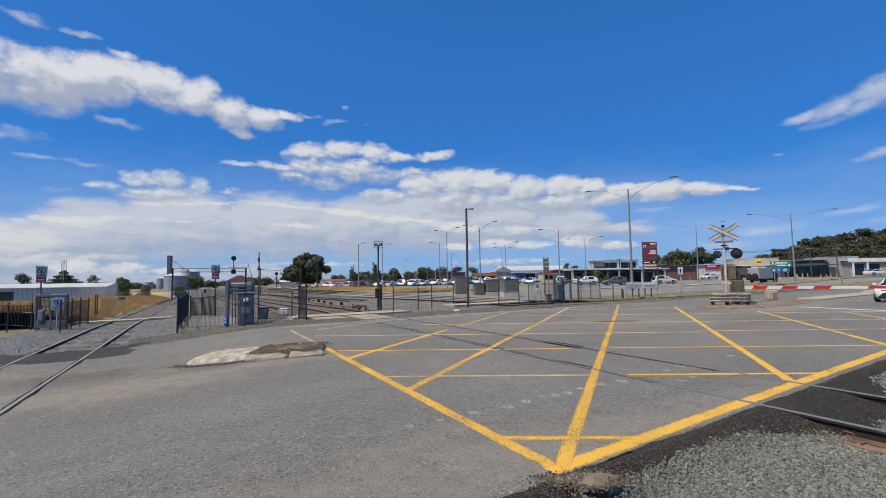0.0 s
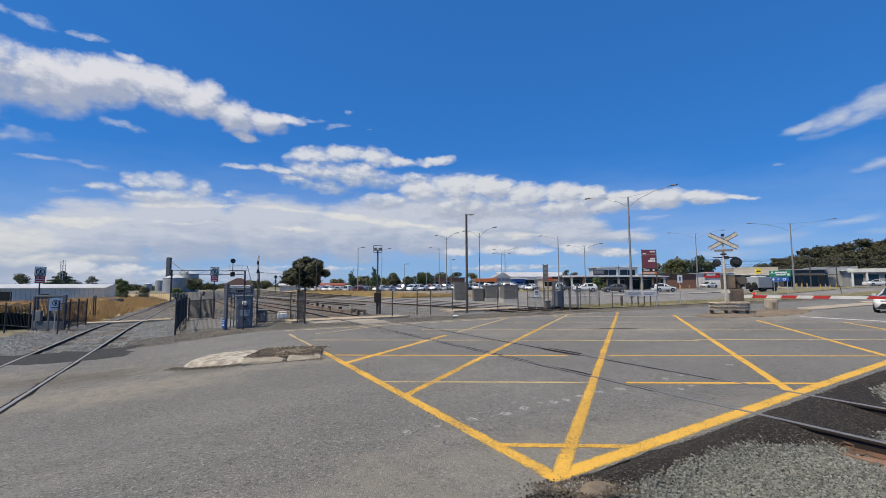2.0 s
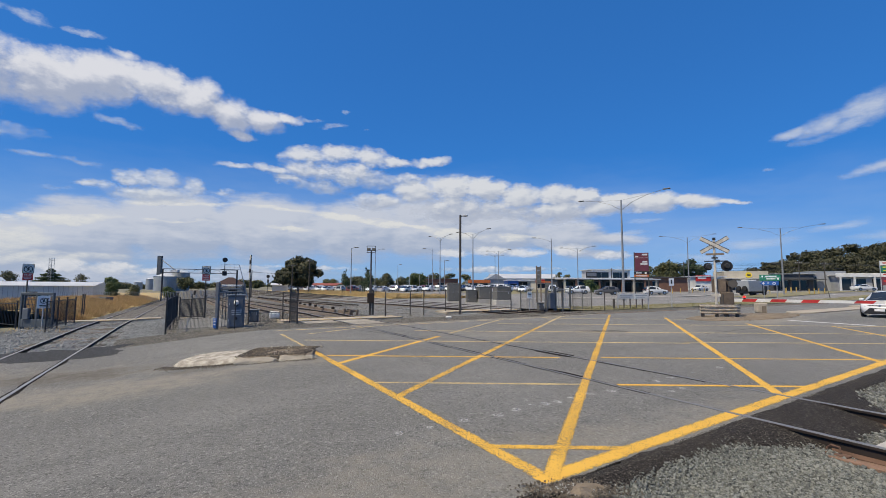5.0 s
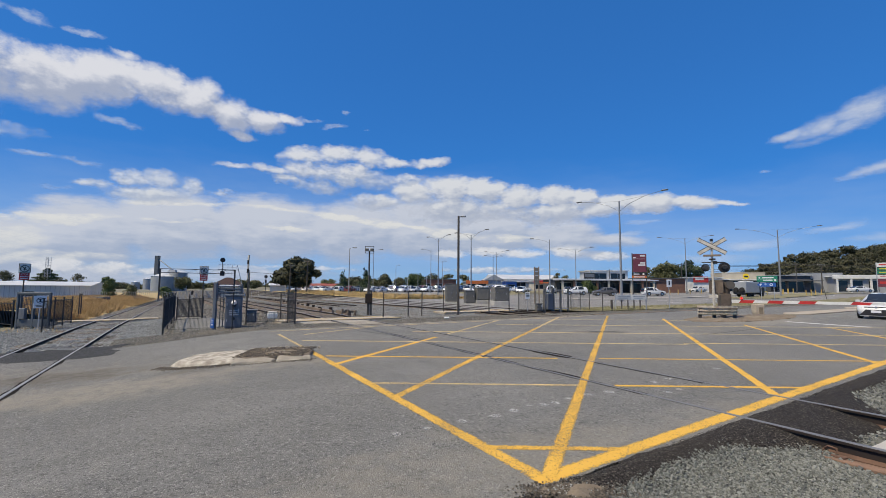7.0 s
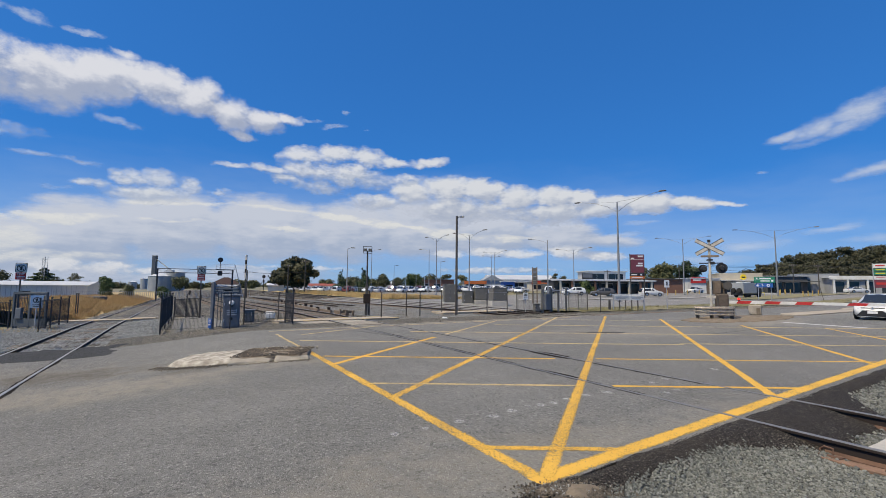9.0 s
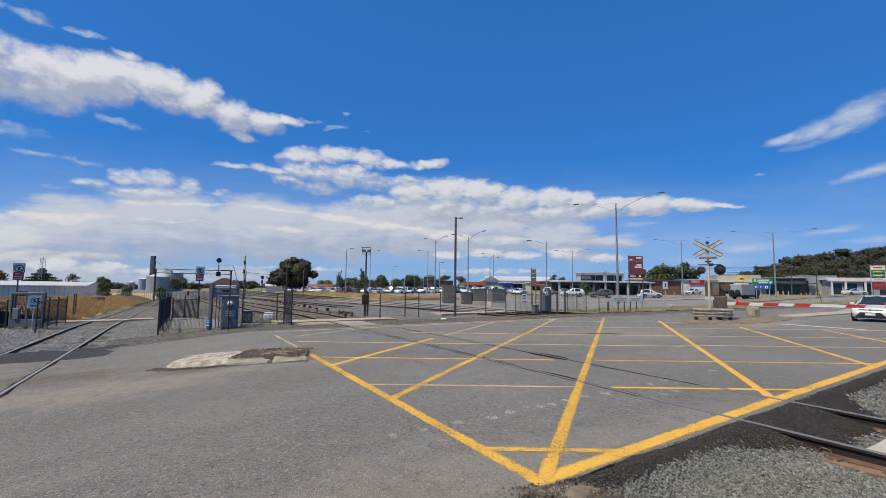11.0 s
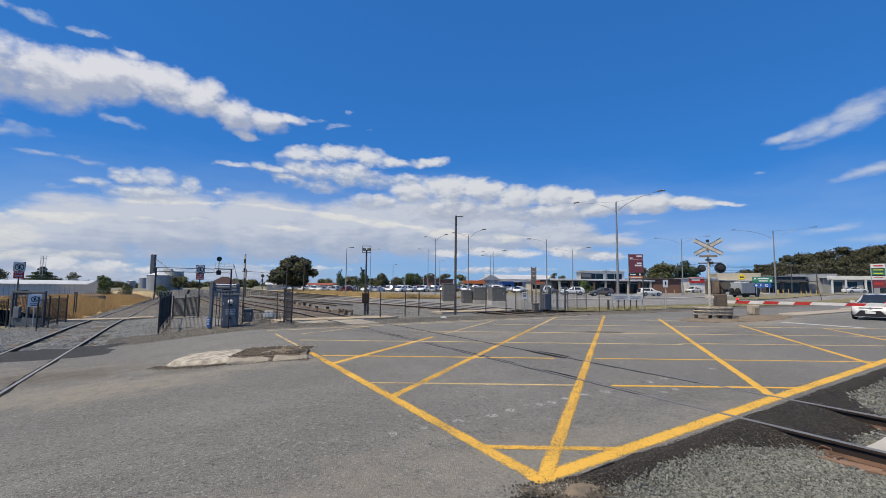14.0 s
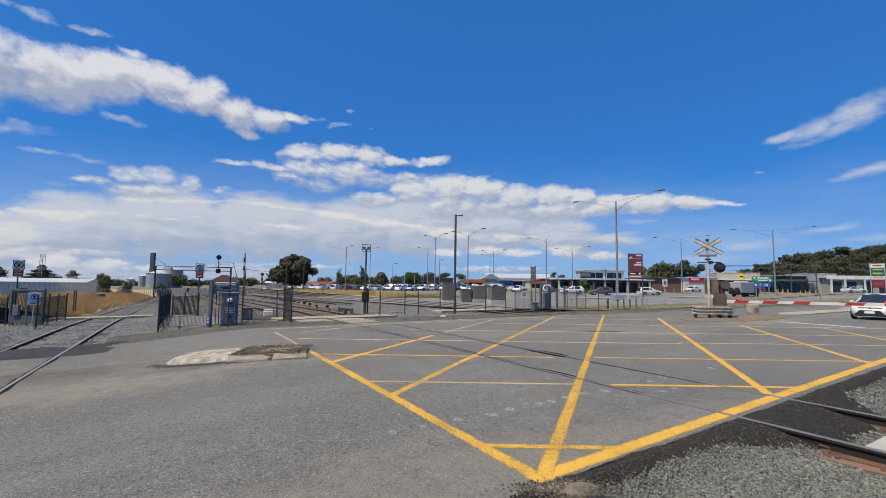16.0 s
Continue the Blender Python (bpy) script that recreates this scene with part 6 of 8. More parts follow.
    if detail:
        part("upper_grille", blk(0, 0, 0, 0.1, 1.0, 0.06, 0.02), M["plastic"], t, m=pose(fx - 0.1, 0, 0.63, 0, 14))
        part("badge", rd((0, 0, 0), (0.03, 0, 0), 0.06, 0.06, 12), M["chrome"], t, m=pose(fx - 0.035, 0, 0.66))
        for side in (1, -1):
            part("fog_lamp_recess", blk(0, 0, 0, 0.16, 0.26, 0.16, 0.03), M["plastic"], t, m=pose(fx - 0.2, side * (hw - 0.24), 0.34, 0, 0, side * -28))
            part("wiper", rd((0, 0, 0), (-0.2, 0.55, 0.14), 0.012), M["plastic"], t, m=pose(1.2, -0.3 + 0.35 * side, 0.96))
        part("splitter", blk(0, 0, 0, 0.34, hw * 1.5, 0.04, 0.015), M["car_white"], t, m=pose(fx - 0.14, 0, 0.17))
        part("bonnet_seam", blk(0, 0, 0, 0.02, hw * 1.2, 0.012), M["plastic"], t, m=pose(fx - 0.22, 0, 0.735, 0, 18))
    return t


def build_cars():
    back = math.degrees(atan2(-RS[1], -RS[0]))
    x, y = sn(35.7, 7.15)
    car("hatch", M["car_white"], "white hatchback waiting at the lowered boom", x, y, None, back + 2, detail=True)
    car("suv", M["car_white"], "white compact suv on the highway", 43.6, 92.8, None, math.degrees(atan2(RS[1], RS[0])) - 30)
    car("suv", M["car_dark"], "dark grey four-wheel drive on the highway", 32.2, 89.6, None, 175)
    car("suv", M["car_white"], "white suv on the highway behind another", 26.8, 91.0, None, 178)
    car("sedan", M["car_white"], "white sedan beside the shops", 63.0, 110.5, None, 205)
    car("sedan", M["car_white"], "white sedan before the shops", 94.6, 101.0, 1.15, -5)
    tmpl = [car("hatch", M["car_paint"], "parked hatchback in the car park", 10, 112, None, 8, "parked cars"), car("suv", M["car_paint"], "parked suv in the car park", 14, 110, None, 12, "parked cars"), car("sedan", M["car_paint"], "parked sedan in the car park", 18.5, 108, None, 186, "parked cars")]
    rng = random.Random(21)
    for row, (y0, x0, x1, gap) in enumerate([(100.0, 7, 30, 3.2), (117.0, -20, 8, 2.7), (124.5, -34, 8, 2.7), (121, -26, 22, 2.9), (128, -40, 20, 3.0), (136, -46, 22, 3.1), (146, -52, 20, 3.3)]):
        x = x0
        while x < x1:
            if rng.random() < 0.86:
                yy = y0 + 0.12 * (x - x0) * (1 if row % 2 else -0.6) + rng.uniform(-0.5, 0.5)
                copy_thing(tmpl[rng.randrange(3)], pose(x, yy, lie(x, yy) - 0.02, 0, 0, rng.choice((70, 250)) + rng.uniform(-6, 6)))
            x += gap * rng.uniform(0.92, 1.15)
    # camper on the highway
    t = thing("camper_truck", "grey box-bodied camper with two spare wheels", "truck", 56.6, 82.6, None, 22)
    part("box_body", blk(-0.6, 0, 0.75, 3.8, 2.4, 2.0, 0.08), M["tin_dull"], t)
    part("cab", blk(2.2, 0, 0.6, 1.9, 1.95, 1.25, 0.2), M["plastic"], t)
    part("cab_roof", blk(1.7, 0, 1.8, 1.2, 1.7, 0.6, 0.15), M["glass"], t)
    part("chassis", blk(0.3, 0, 0.42, 5.4, 1.5, 0.3, 0.04), M["plastic"], t)
    for k in (-0.5, 0.45):
        part("roof_hatch", blk(-0.6 + k * 1.8, 0, 2.7, 0.9, 1.1, 0.22, 0.05), M["white"], t)
        part("spare_wheel", rd((-2.6, k * 1.15, 1.3), (-2.86, k * 1.15, 1.3), 0.45, 0.42, 16), M["tyre"], t)
    me = mesh_of("wheel", rod(bmesh.new(), (0, -0.13, 0), (0, 0.13, 0), 0.4, 0.4, 16), M["tyre"])
    for wx in (-1.4, 2.2):
        for side in (1, -1):
            part("wheel", me, None, t, m=pose(wx, side * 0.9, 0.4))
    part("tail_panel", blk(-2.58, 0, 0.45, 0.12, 2.2, 0.75, 0.03), M["plastic"], t)


build_vegetation()
build_cars()


# ---- lettering ----
def letters(text, size, mat, parent, m, name="lettering"):
    """Raised lettering in the built-in font, standing upright in the x-z plane."""
    cu = bpy.data.curves.new(name, "FONT")
    cu.body, cu.size, cu.align_x, cu.align_y, cu.extrude = text, size, "CENTER", "CENTER", 0.004
    ob = new(name, cu)
    me = bpy.data.meshes.new_from_object(ob)
    bpy.data.objects.remove(ob)
    me.materials.append(mat)
    return part(name, me, None, parent, m=m @ pose(0, 0, 0, 90))


def bars(rows, mat, parent, m, name="writing"):
    """Plain bars in place of writing: x, z, length, height on the face that looks along -y."""
    for x, z, ln, h in rows:
        part(name, blk(0, 0, 0, ln, 0.006, h), mat, parent, m=m @ Matrix.Translation((x, 0, z - h / 2)))


def ring_mesh(r, w, d, seg=20):
    bm = bmesh.new()
    rings = []
    for k in range(seg):
        a = 2 * pi * k / seg
        rings.append([bm.verts.new((q * cos(a), yy, q * sin(a))) for q, yy in ((r, -d), (r - w, -d), (r - w, d), (r, d))])
    for k in range(seg):
        a, b = rings[k], rings[(k + 1) % seg]
        for i in range(4):
            bm.faces.new((a[i], a[(i + 1) % 4], b[(i + 1) % 4], b[i]))
    bmesh.ops.recalc_face_normals(bm, faces=bm.faces[:])
    return bm


# ---- fences ----
def fence(points, h, label, posts=True, gap=0.1, mat="black", pick_r=0.009, top=True, bottom=0.06, post_h=None, name="picket_fence", rail_r=0.018):
    """Steel fence along the points: posts, rails and upright pickets."""
    t = thing(name, label, "fence", points[0][0], points[0][1], 0)
    ox, oy = points[0]
    picket = mesh_of("picket", rod(bmesh.new(), (0, 0, bottom), (0, 0, h - 0.02), pick_r, pick_r, 4), M[mat])
    post = mesh_of("post", block(rod(bmesh.new(), (0, 0, -0.3), (0, 0, post_h or h + 0.06), 0.032, 0.032, 8), 0, 0, (post_h or h + 0.06), 0.075, 0.075, 0.03), M[mat])
    for i, ((xa, ya), (xb, yb)) in enumerate(zip(points, points[1:])):
        ln, ang = hypot(xb - xa, yb - ya), math.degrees(atan2(yb - ya, xb - xa))
        za, zb = lie(xa, ya), lie(xb, yb)
        if posts:
            part("post", post, None, t, m=pose(xa - ox, ya - oy, za))
        for z in (bottom + 0.03, h - 0.06):
            part("rail", rd((xa - ox, ya - oy, za + z), (xb - ox, yb - oy, zb + z), rail_r, rail_r, 6), M[mat], t)
        n = min(60, int(ln / gap))
        for k in range(1, n):
            f = k / n
            x, y = xa + (xb - xa) * f, ya + (yb - ya) * f
            part("picket", picket, None, t, m=pose(x - ox, y - oy, za + (zb - za) * f))
    xb, yb = points[-1]
    if posts:
        part("post", post, None, t, m=pose(xb - ox, yb - oy, lie(xb, yb)))
    return t


def wire_fence(points, h, label, mat="dark_pole"):
    """Bare posts strung with thin wires."""
    t = thing("wire_fence", label, "fence", points[0][0], points[0][1], 0)
    ox, oy = points[0]
    post = mesh_of("post", rod(bmesh.new(), (0, 0, -0.3), (0, 0, h), 0.035, 0.03, 8), M[mat])
    for (xa, ya), (xb, yb) in zip(points, points[1:]):
        za, zb = lie(xa, ya), lie(xb, yb)
        part("post", post, None, t, m=pose(xa - ox, ya - oy, za))
        for z in (0.3, 0.75, h - 0.08):
            part("wire", rd((xa - ox, ya - oy, za + z), (xb - ox, yb - oy, zb + z), 0.005, 0.005, 4), M["galv"], t)
    x, y = points[-1]
    part("post", post, None, t, m=pose(x - ox, y - oy, lie(x, y)))
    return t


def cabinet(x, y, w, d, h, turn, label, mat="cabinet", base=0.0, doors=1, z=None):
    t = thing("equipment_cabinet", label, "cabinet", x, y, z, turn)
    if base:
        part("plinth", blk(0, 0, -0.15, w + 0.12, d + 0.12, base + 0.15, 0.02), M["concrete"], t)
    part("body", blk(0, 0, base, w, d, h - base - 0.06, 0.015), M[mat], t)
    part("roof", blk(0, 0, h - 0.06, w + 0.08, d + 0.08, 0.06, 0.02), M[mat], t)
    dw = (w - 0.08) / doors
    for i in range(doors):
        cx = -w / 2 + 0.04 + dw * (i + 0.5)
        door = part("door", blk(0, 0, 0, dw - 0.03, 0.03, h - base - 0.2, 0.008), M[mat], t, m=pose(cx, -d / 2 - 0.012, base + 0.06))
        part("handle", blk(dw * 0.33, -0.03, (h - base) * 0.42, 0.03, 0.04, 0.14, 0.006), M["galv"], door)
        for z in (0.18, 0.75):
            part("hinge", blk(-dw * 0.46, -0.02, (h - base - 0.2) * z, 0.025, 0.03, 0.09), M["galv"], door)
    return t


def no_walking_sign(x, y, h, w, turn, label):
    """A post with a white prohibition plate over a red warning plate."""
    t = thing("warning_sign", label, "sign", x, y, None, turn)
    part("pole", rd((0, 0, -0.3), (0, 0, h), 0.03, 0.03, 8), M["dark_pole"], t)
    p = part("plate", blk(0, -0.045, 0, w, 0.02, w * 1.08, 0.006), M["white"], t, "white prohibition plate", m=pose(0, 0, h - w * 1.08))
    part("black_border", blk(0, -0.04, -0.025, w + 0.05, 0.015, w * 1.08 + 0.05, 0.004), M["plastic"], p)
    part("ring", ring_mesh(w * 0.45, w * 0.09, 0.005), M["plastic"], p, m=pose(0, -0.062, w * 0.48))
    part("slash", blk(0, 0, -w * 0.38, w * 0.08, 0.008, w * 0.76), M["plastic"], p, m=pose(0, -0.062, w * 0.48, 0, -45))
    part("figure", blk(0, 0, -w * 0.25, w * 0.16, 0.006, w * 0.5, 0.002), M["plastic"], p, m=pose(0, -0.058, w * 0.48, 0, 14))
    q = part("red_plate", blk(0, -0.045, 0, w, 0.02, w * 0.9, 0.006), M["red"], t, "red warning plate", m=pose(0, 0, h - w * 2.06))
    letters("STOP", w * 0.3, M["sign_white"], q, pose(0, -0.06, w * 0.7))
    bars([(0, w * 0.42, w * 0.8, w * 0.07), (0, w * 0.2, w * 0.7, w * 0.07)], M["sign_white"], q, pose(0, -0.06, 0))
    return t


def small_notice(t, m, w, h):
    p = part("notice", blk(0, 0, 0, w, 0.015, h, 0.004), M["sign_white"], t, "white notice plate", m=m)
    part("notice_ring", ring_mesh(w * 0.3, w * 0.06, 0.004), M["plastic"], p, m=pose(0, -0.012, h * 0.62))
    part("notice_slash", blk(0, 0, -w * 0.26, w * 0.06, 0.006, w * 0.52), M["plastic"], p, m=pose(0, -0.012, h * 0.62, 0, -45))
    part("notice_figure", blk(0, 0, -w * 0.18, w * 0.12, 0.006, w * 0.36), M["plastic"], p, m=pose(0, -0.011, h * 0.62, 0, 12))
    bars([(0, h * 0.24, w * 0.7, h * 0.06), (0, h * 0.12, w * 0.55, h * 0.05)], M["plastic"], p, pose(0, -0.011, 0))


def build_fences():
    # by the first track
    fence([(-17.22, 18.78), (-18.35, 20.6), (-19.5, 22.4), (-20.61, 24.21)], 1.3, "black steel picket fence beside the track", gap=0.13)
    fence([(-30.5, 22.6), (-26.8, 22.4), (-23.16, 22.2), (-20.6, 20.9)], 1.15, "black steel picket fence along the footpath", gap=0.16, pick_r=0.014)
    fence([(-22.32, 26.72), (-22.6, 27.2)], 1.45, "short black steel fence end at the footpath", gap=0.3)
    g = thing("mesh_gate", "dark blue-grey steel mesh gate enclosure by the track", "gate", -19.3, 20.55, None, -2)
    for xx in (-0.78, -0.62, 0.0, 0.78):
        part("post", blk(xx, 0, -0.2, 0.1 if xx != -0.62 else 0.05, 0.1, 1.82, 0.012), M["mesh_steel"], g)
    part("top_rail", blk(0, 0, 1.5, 1.62, 0.12, 0.12, 0.02), M["mesh_steel"], g)
    part("kick_panel", blk(0, -0.02, 0.02, 1.5, 0.04, 0.36, 0.01), M["mesh_steel"], g)
    part("lock_box", blk(-0.46, -0.05, 0.38, 0.3, 0.14, 0.5, 0.02), M["cabinet"], g)
    bar = mesh_of("mesh_bar", rod(bmesh.new(), (0, 0, 0.38), (0, 0, 1.5), 0.011, 0.011, 4), M["mesh_steel"])
    for k in range(22):
        part("mesh_bar", bar, None, g, m=pose(-0.73 + 0.0695 * k, 0, 0))
    for z in (0.7, 1.05, 1.3):
        part("mesh_rail", rd((-0.75, 0.02, z), (0.75, 0.02, z), 0.012, seg=5), M["mesh_steel"], g)
    t = thing("notice_board", "small white notice fixed before the cabinet", "sign", -18.55, 20.05, None, 42)
    part("stake", rd((0, 0.03, -0.2), (0, 0.03, 1.5), 0.025), M["galv"], t)
    small_notice(t, pose(0, 0, 0.9), 0.44, 0.56)
    no_walking_sign(-20.64, 21.34, 3.0, 0.38, 42, "no walking sign over a red stop plate by the track")
    # pedestrian enclosure in the middle
    fence([(-11.07, 17.28), (-12.45, 19.75), (-13.85, 22.25), (-15.24, 24.73)], 1.33, "black steel picket fence of the pedestrian crossing", gap=0.14, pick_r=0.007)
    fence([(-15.0, 24.55), (-13.8, 23.65), (-12.55, 22.72)], 1.08, "black steel picket fence behind the crossing path", gap=0.13, pick_r=0.02)
    fence([(-11.07, 17.28), (-10.05, 17.12), (-9.1, 16.98)], 0.52, "low fine steel mesh fence before the crossing path", gap=0.055, pick_r=0.0045, posts=False, rail_r=0.006)
    no_walking_sign(-12.52, 22.6, 2.66, 0.35, 29, "no walking sign over a red stop plate by the crossing gate")
    fence([(-8.4, 18.57), (-7.4, 18.62), (-6.37, 18.66)], 0.5, "low fine steel mesh fence beside the cabinet", gap=0.055, pick_r=0.0045, posts=False, rail_r=0.006)
    fence([(-6.37, 18.66), (-7.0, 19.52)], 1.33, "short steel picket panel at the track", gap=0.07, pick_r=0.008)
    wire_fence([(-7.0, 19.52), (-7.85, 20.95)], 1.28, "dark steel fence post at the track")
    # gate of the pedestrian crossing
    g = thing("crossing_gate", "blue-grey steel pedestrian crossing gate", "gate", -8.85, 17.75, None, 0)
    for xx, yy, hh in ((-0.07, -0.75, 1.78), (0.13, 0.95, 1.72)):
        part("post", blk(xx, yy, -0.2, 0.12, 0.12, hh + 0.2, 0.015), M["cabinet"], g)
    for z in (1.35, 1.5, 1.62):
        part("rail", rd((-0.07, -0.75, z), (0.13, 0.95, z), 0.025), M["cabinet"], g)
    for k in range(6):
        part("bar", rd((0.06 + 0.1 * k, -0.6 + 0.04 * k, 0.05), (0.06 + 0.1 * k, -0.6 + 0.04 * k, 1.42), 0.014, seg=6), M["mesh_steel"], g)
    part("bar_rail", rd((-0.05, -0.66, 1.4), (0.72, -0.36, 1.4), 0.02), M["mesh_steel"], g)
    part("blue_plate", blk(-0.1, -0.83, 0.02, 0.13, 0.02, 0.36, 0.004), M["sign_blue"], g, "blue information plate")
    bars([(-0.1, 0.32, 0.08, 0.03), (-0.1, 0.25, 0.08, 0.03), (-0.1, 0.15, 0.08, 0.05)], M["sign_white"], g, pose(0, -0.845, 0))
    c = cabinet(-8.3, 17.25, 0.6, 0.36, 1.28, 24, "blue-grey gate machine cabinet with a round hood")
    part("bell_hood", rd((0.0, -0.2, 0.97), (0.0, -0.3, 0.94), 0.1, 0.06, 14), M["white"], c, "white dome over the bell")
    # black drum added as the shade below the white dome
    part("bell_shadow_box", rd((0.0, -0.2, 0.88), (0.0, -0.27, 0.88), 0.08, 0.07, 12), M["plastic"], c, "black drum standing for the shade under the dome")
    part("lock", rd((0, -0.19, 0.36), (0, -0.25, 0.36), 0.06, 0.06, 12), M["plastic"], c)
    bars([(0.02, 0.67, 0.36, 0.05), (0.02, 0.59, 0.36, 0.05), (0.02, 0.51, 0.34, 0.05)], M["tin_dull"], c, pose(0, -0.215, 0))
    p = thing("fence_post", "slim dark steel post before the cabinet", "post", -8.0, 16.55)
    part("post", rd((0, 0, -0.2), (0, 0, 1.36), 0.022), M["black"], p)
    part("cap", rd((0, 0, 1.36), (0, 0, 1.4), 0.032, 0.025), M["black"], p)
    cabinet(-8.5, 19.3, 0.4, 0.3, 0.56, 20, "small blue-grey steel junction box")
    p = thing("marker_pole", "thin dark pole with a weathered board", "pole", -8.4, 18.57)
    part("pole", rd((0, 0, -0.2), (0, 0, 2.9), 0.035, 0.03), M["dark_pole"], p)
    part("board", blk(0, -0.045, 1.9, 0.06, 0.03, 0.98, 0.005), M["old_white"], p)
    for k in (0.25, 0.62):
        part("red_band", blk(0, -0.052, 1.9 + k, 0.062, 0.034, 0.16, 0.003), M["rail_side"], p)
    # along the far side of the road
    wire_fence([(-3.27, 23.15), (-2.2, 25.9), (-1.4, 25.95), (-0.14, 28.6)], 1.32, "dark posts strung with wire along the yard")
    wire_fence([(2.9, 29.6), (4.32, 30.1)], 1.36, "dark posts strung with wire along the yard")
    fence([(4.99, 30.22), (6.2, 30.44), (6.75, 30.5)], 1.3, "grey steel picket fence beside the gate", gap=0.06, mat="cabinet_grey", pick_r=0.007)
    fence([(8.95, 31.6), (9.7, 31.85), (10.45, 32.1)], 1.3, "grey steel picket fence beside the gate", gap=0.07, mat="cabinet_grey", pick_r=0.007)
    wire_fence([(10.45, 32.1), (11.0, 31.0)], 1.3, "dark posts beside the grey gate")
    g = thing("crossing_gate", "grey steel pedestrian gate frame by the highway", "gate", 7.8, 31.05, None, 29)
    for xx, hh in ((-1.1, 1.58), (-0.42, 1.6), (-0.3, 1.6), (0.35, 1.35), (1.1, 1.62)):
        part("post", blk(xx, 0, -0.2, 0.13, 0.1, hh + 0.2, 0.015), M["cabinet_grey"], g)
    part("top_rail", blk(0, 0, 1.42, 2.2, 0.05, 0.06, 0.01), M["galv"], g)
    part("bottom_rail", blk(0, 0, 0.12, 2.2, 0.05, 0.05, 0.01), M["galv"], g)
    for k in range(13):
        part("bar", rd((-1.0 + 0.165 * k, 0, 0.14), (-1.0 + 0.165 * k, 0, 1.43), 0.01, seg=6), M["galv"], g)
    part("lock_box", blk(-0.72, -0.06, 0.1, 0.45, 0.2, 1.1, 0.03), M["cabinet"], g)
    t = thing("notice_board", "small white notice on the grey fence", "sign", 5.6, 30.2, None, 12)
    part("stake", rd((0, 0.03, -0.2), (0, 0.03, 1.2), 0.02), M["galv"], t)
    p = part("notice", blk(0, 0, 0.82, 0.34, 0.015, 0.46, 0.004), M["sign_white"], t, "white notice plate")
    bars([(0, 1.18, 0.24, 0.05), (0, 1.08, 0.26, 0.04), (0, 0.98, 0.26, 0.04)], M["plastic"], t, pose(0, -0.012, 0))
    cabinet(6.35, 30.25, 0.42, 0.3, 0.55, 20, "small grey junction box by the gate", "cabinet_grey")
    # guard rail with boards
    t = thing("guard_rail", "pale grey sign boards on a row of timber posts", "guard rail", 12.68, 33.0, None, 8)
    for k in range(6):
        part("post", blk(0.49 * k, 0, -0.2, 0.07, 0.07, 1.42 if k in (0, 5) else 1.15, 0.01), M["galv"] if k in (0, 5) else M["dark_pole"], t)
    for k, mt in ((0, "tin"), (1, "white")):
        b = part("board", blk(0.62 + 1.22 * k, -0.06, 0.76, 1.2, 0.03, 0.36, 0.01), M[mt], t)
        bars([(0.62 + 1.22 * k, 1.0, 0.95, 0.06), (0.56 + 1.22 * k, 0.88, 0.75, 0.05)], M["tin_dull"], b, pose(0, -0.08, 0))
    part("top_rail", blk(1.22, 0.0, 1.15, 2.6, 0.08, 0.05, 0.01), M["tin"], t)
    t = thing("bollard", "short dark timber bollard", "bollard", 12.35, 32.9)
    part("stump", blk(0, 0, -0.2, 0.14, 0.14, 0.95, 0.02), M["dark_pole"], t)
    # palisade behind the bank and the car park fence
    fence([(-64, 72), (-60.5, 73.5), (-57, 75), (-53.5, 76.5), (-50, 78)], 1.7, "pale grey palisade fence behind the dry grass", gap=0.28, mat="tin_dull", pick_r=0.035, name="palisade_fence")
    fence([(-50, 78), (-49.5, 88), (-49, 98)], 1.6, "pale grey palisade fence along the yard", gap=0.4, mat="tin_dull", pick_r=0.035, name="palisade_fence")
    fence([(-46, 104), (-38, 107), (-30, 110), (-22, 112), (-14, 113)], 1.4, "grey chain fence before the car park", gap=0.5, mat="galv", pick_r=0.015, name="chain_fence")


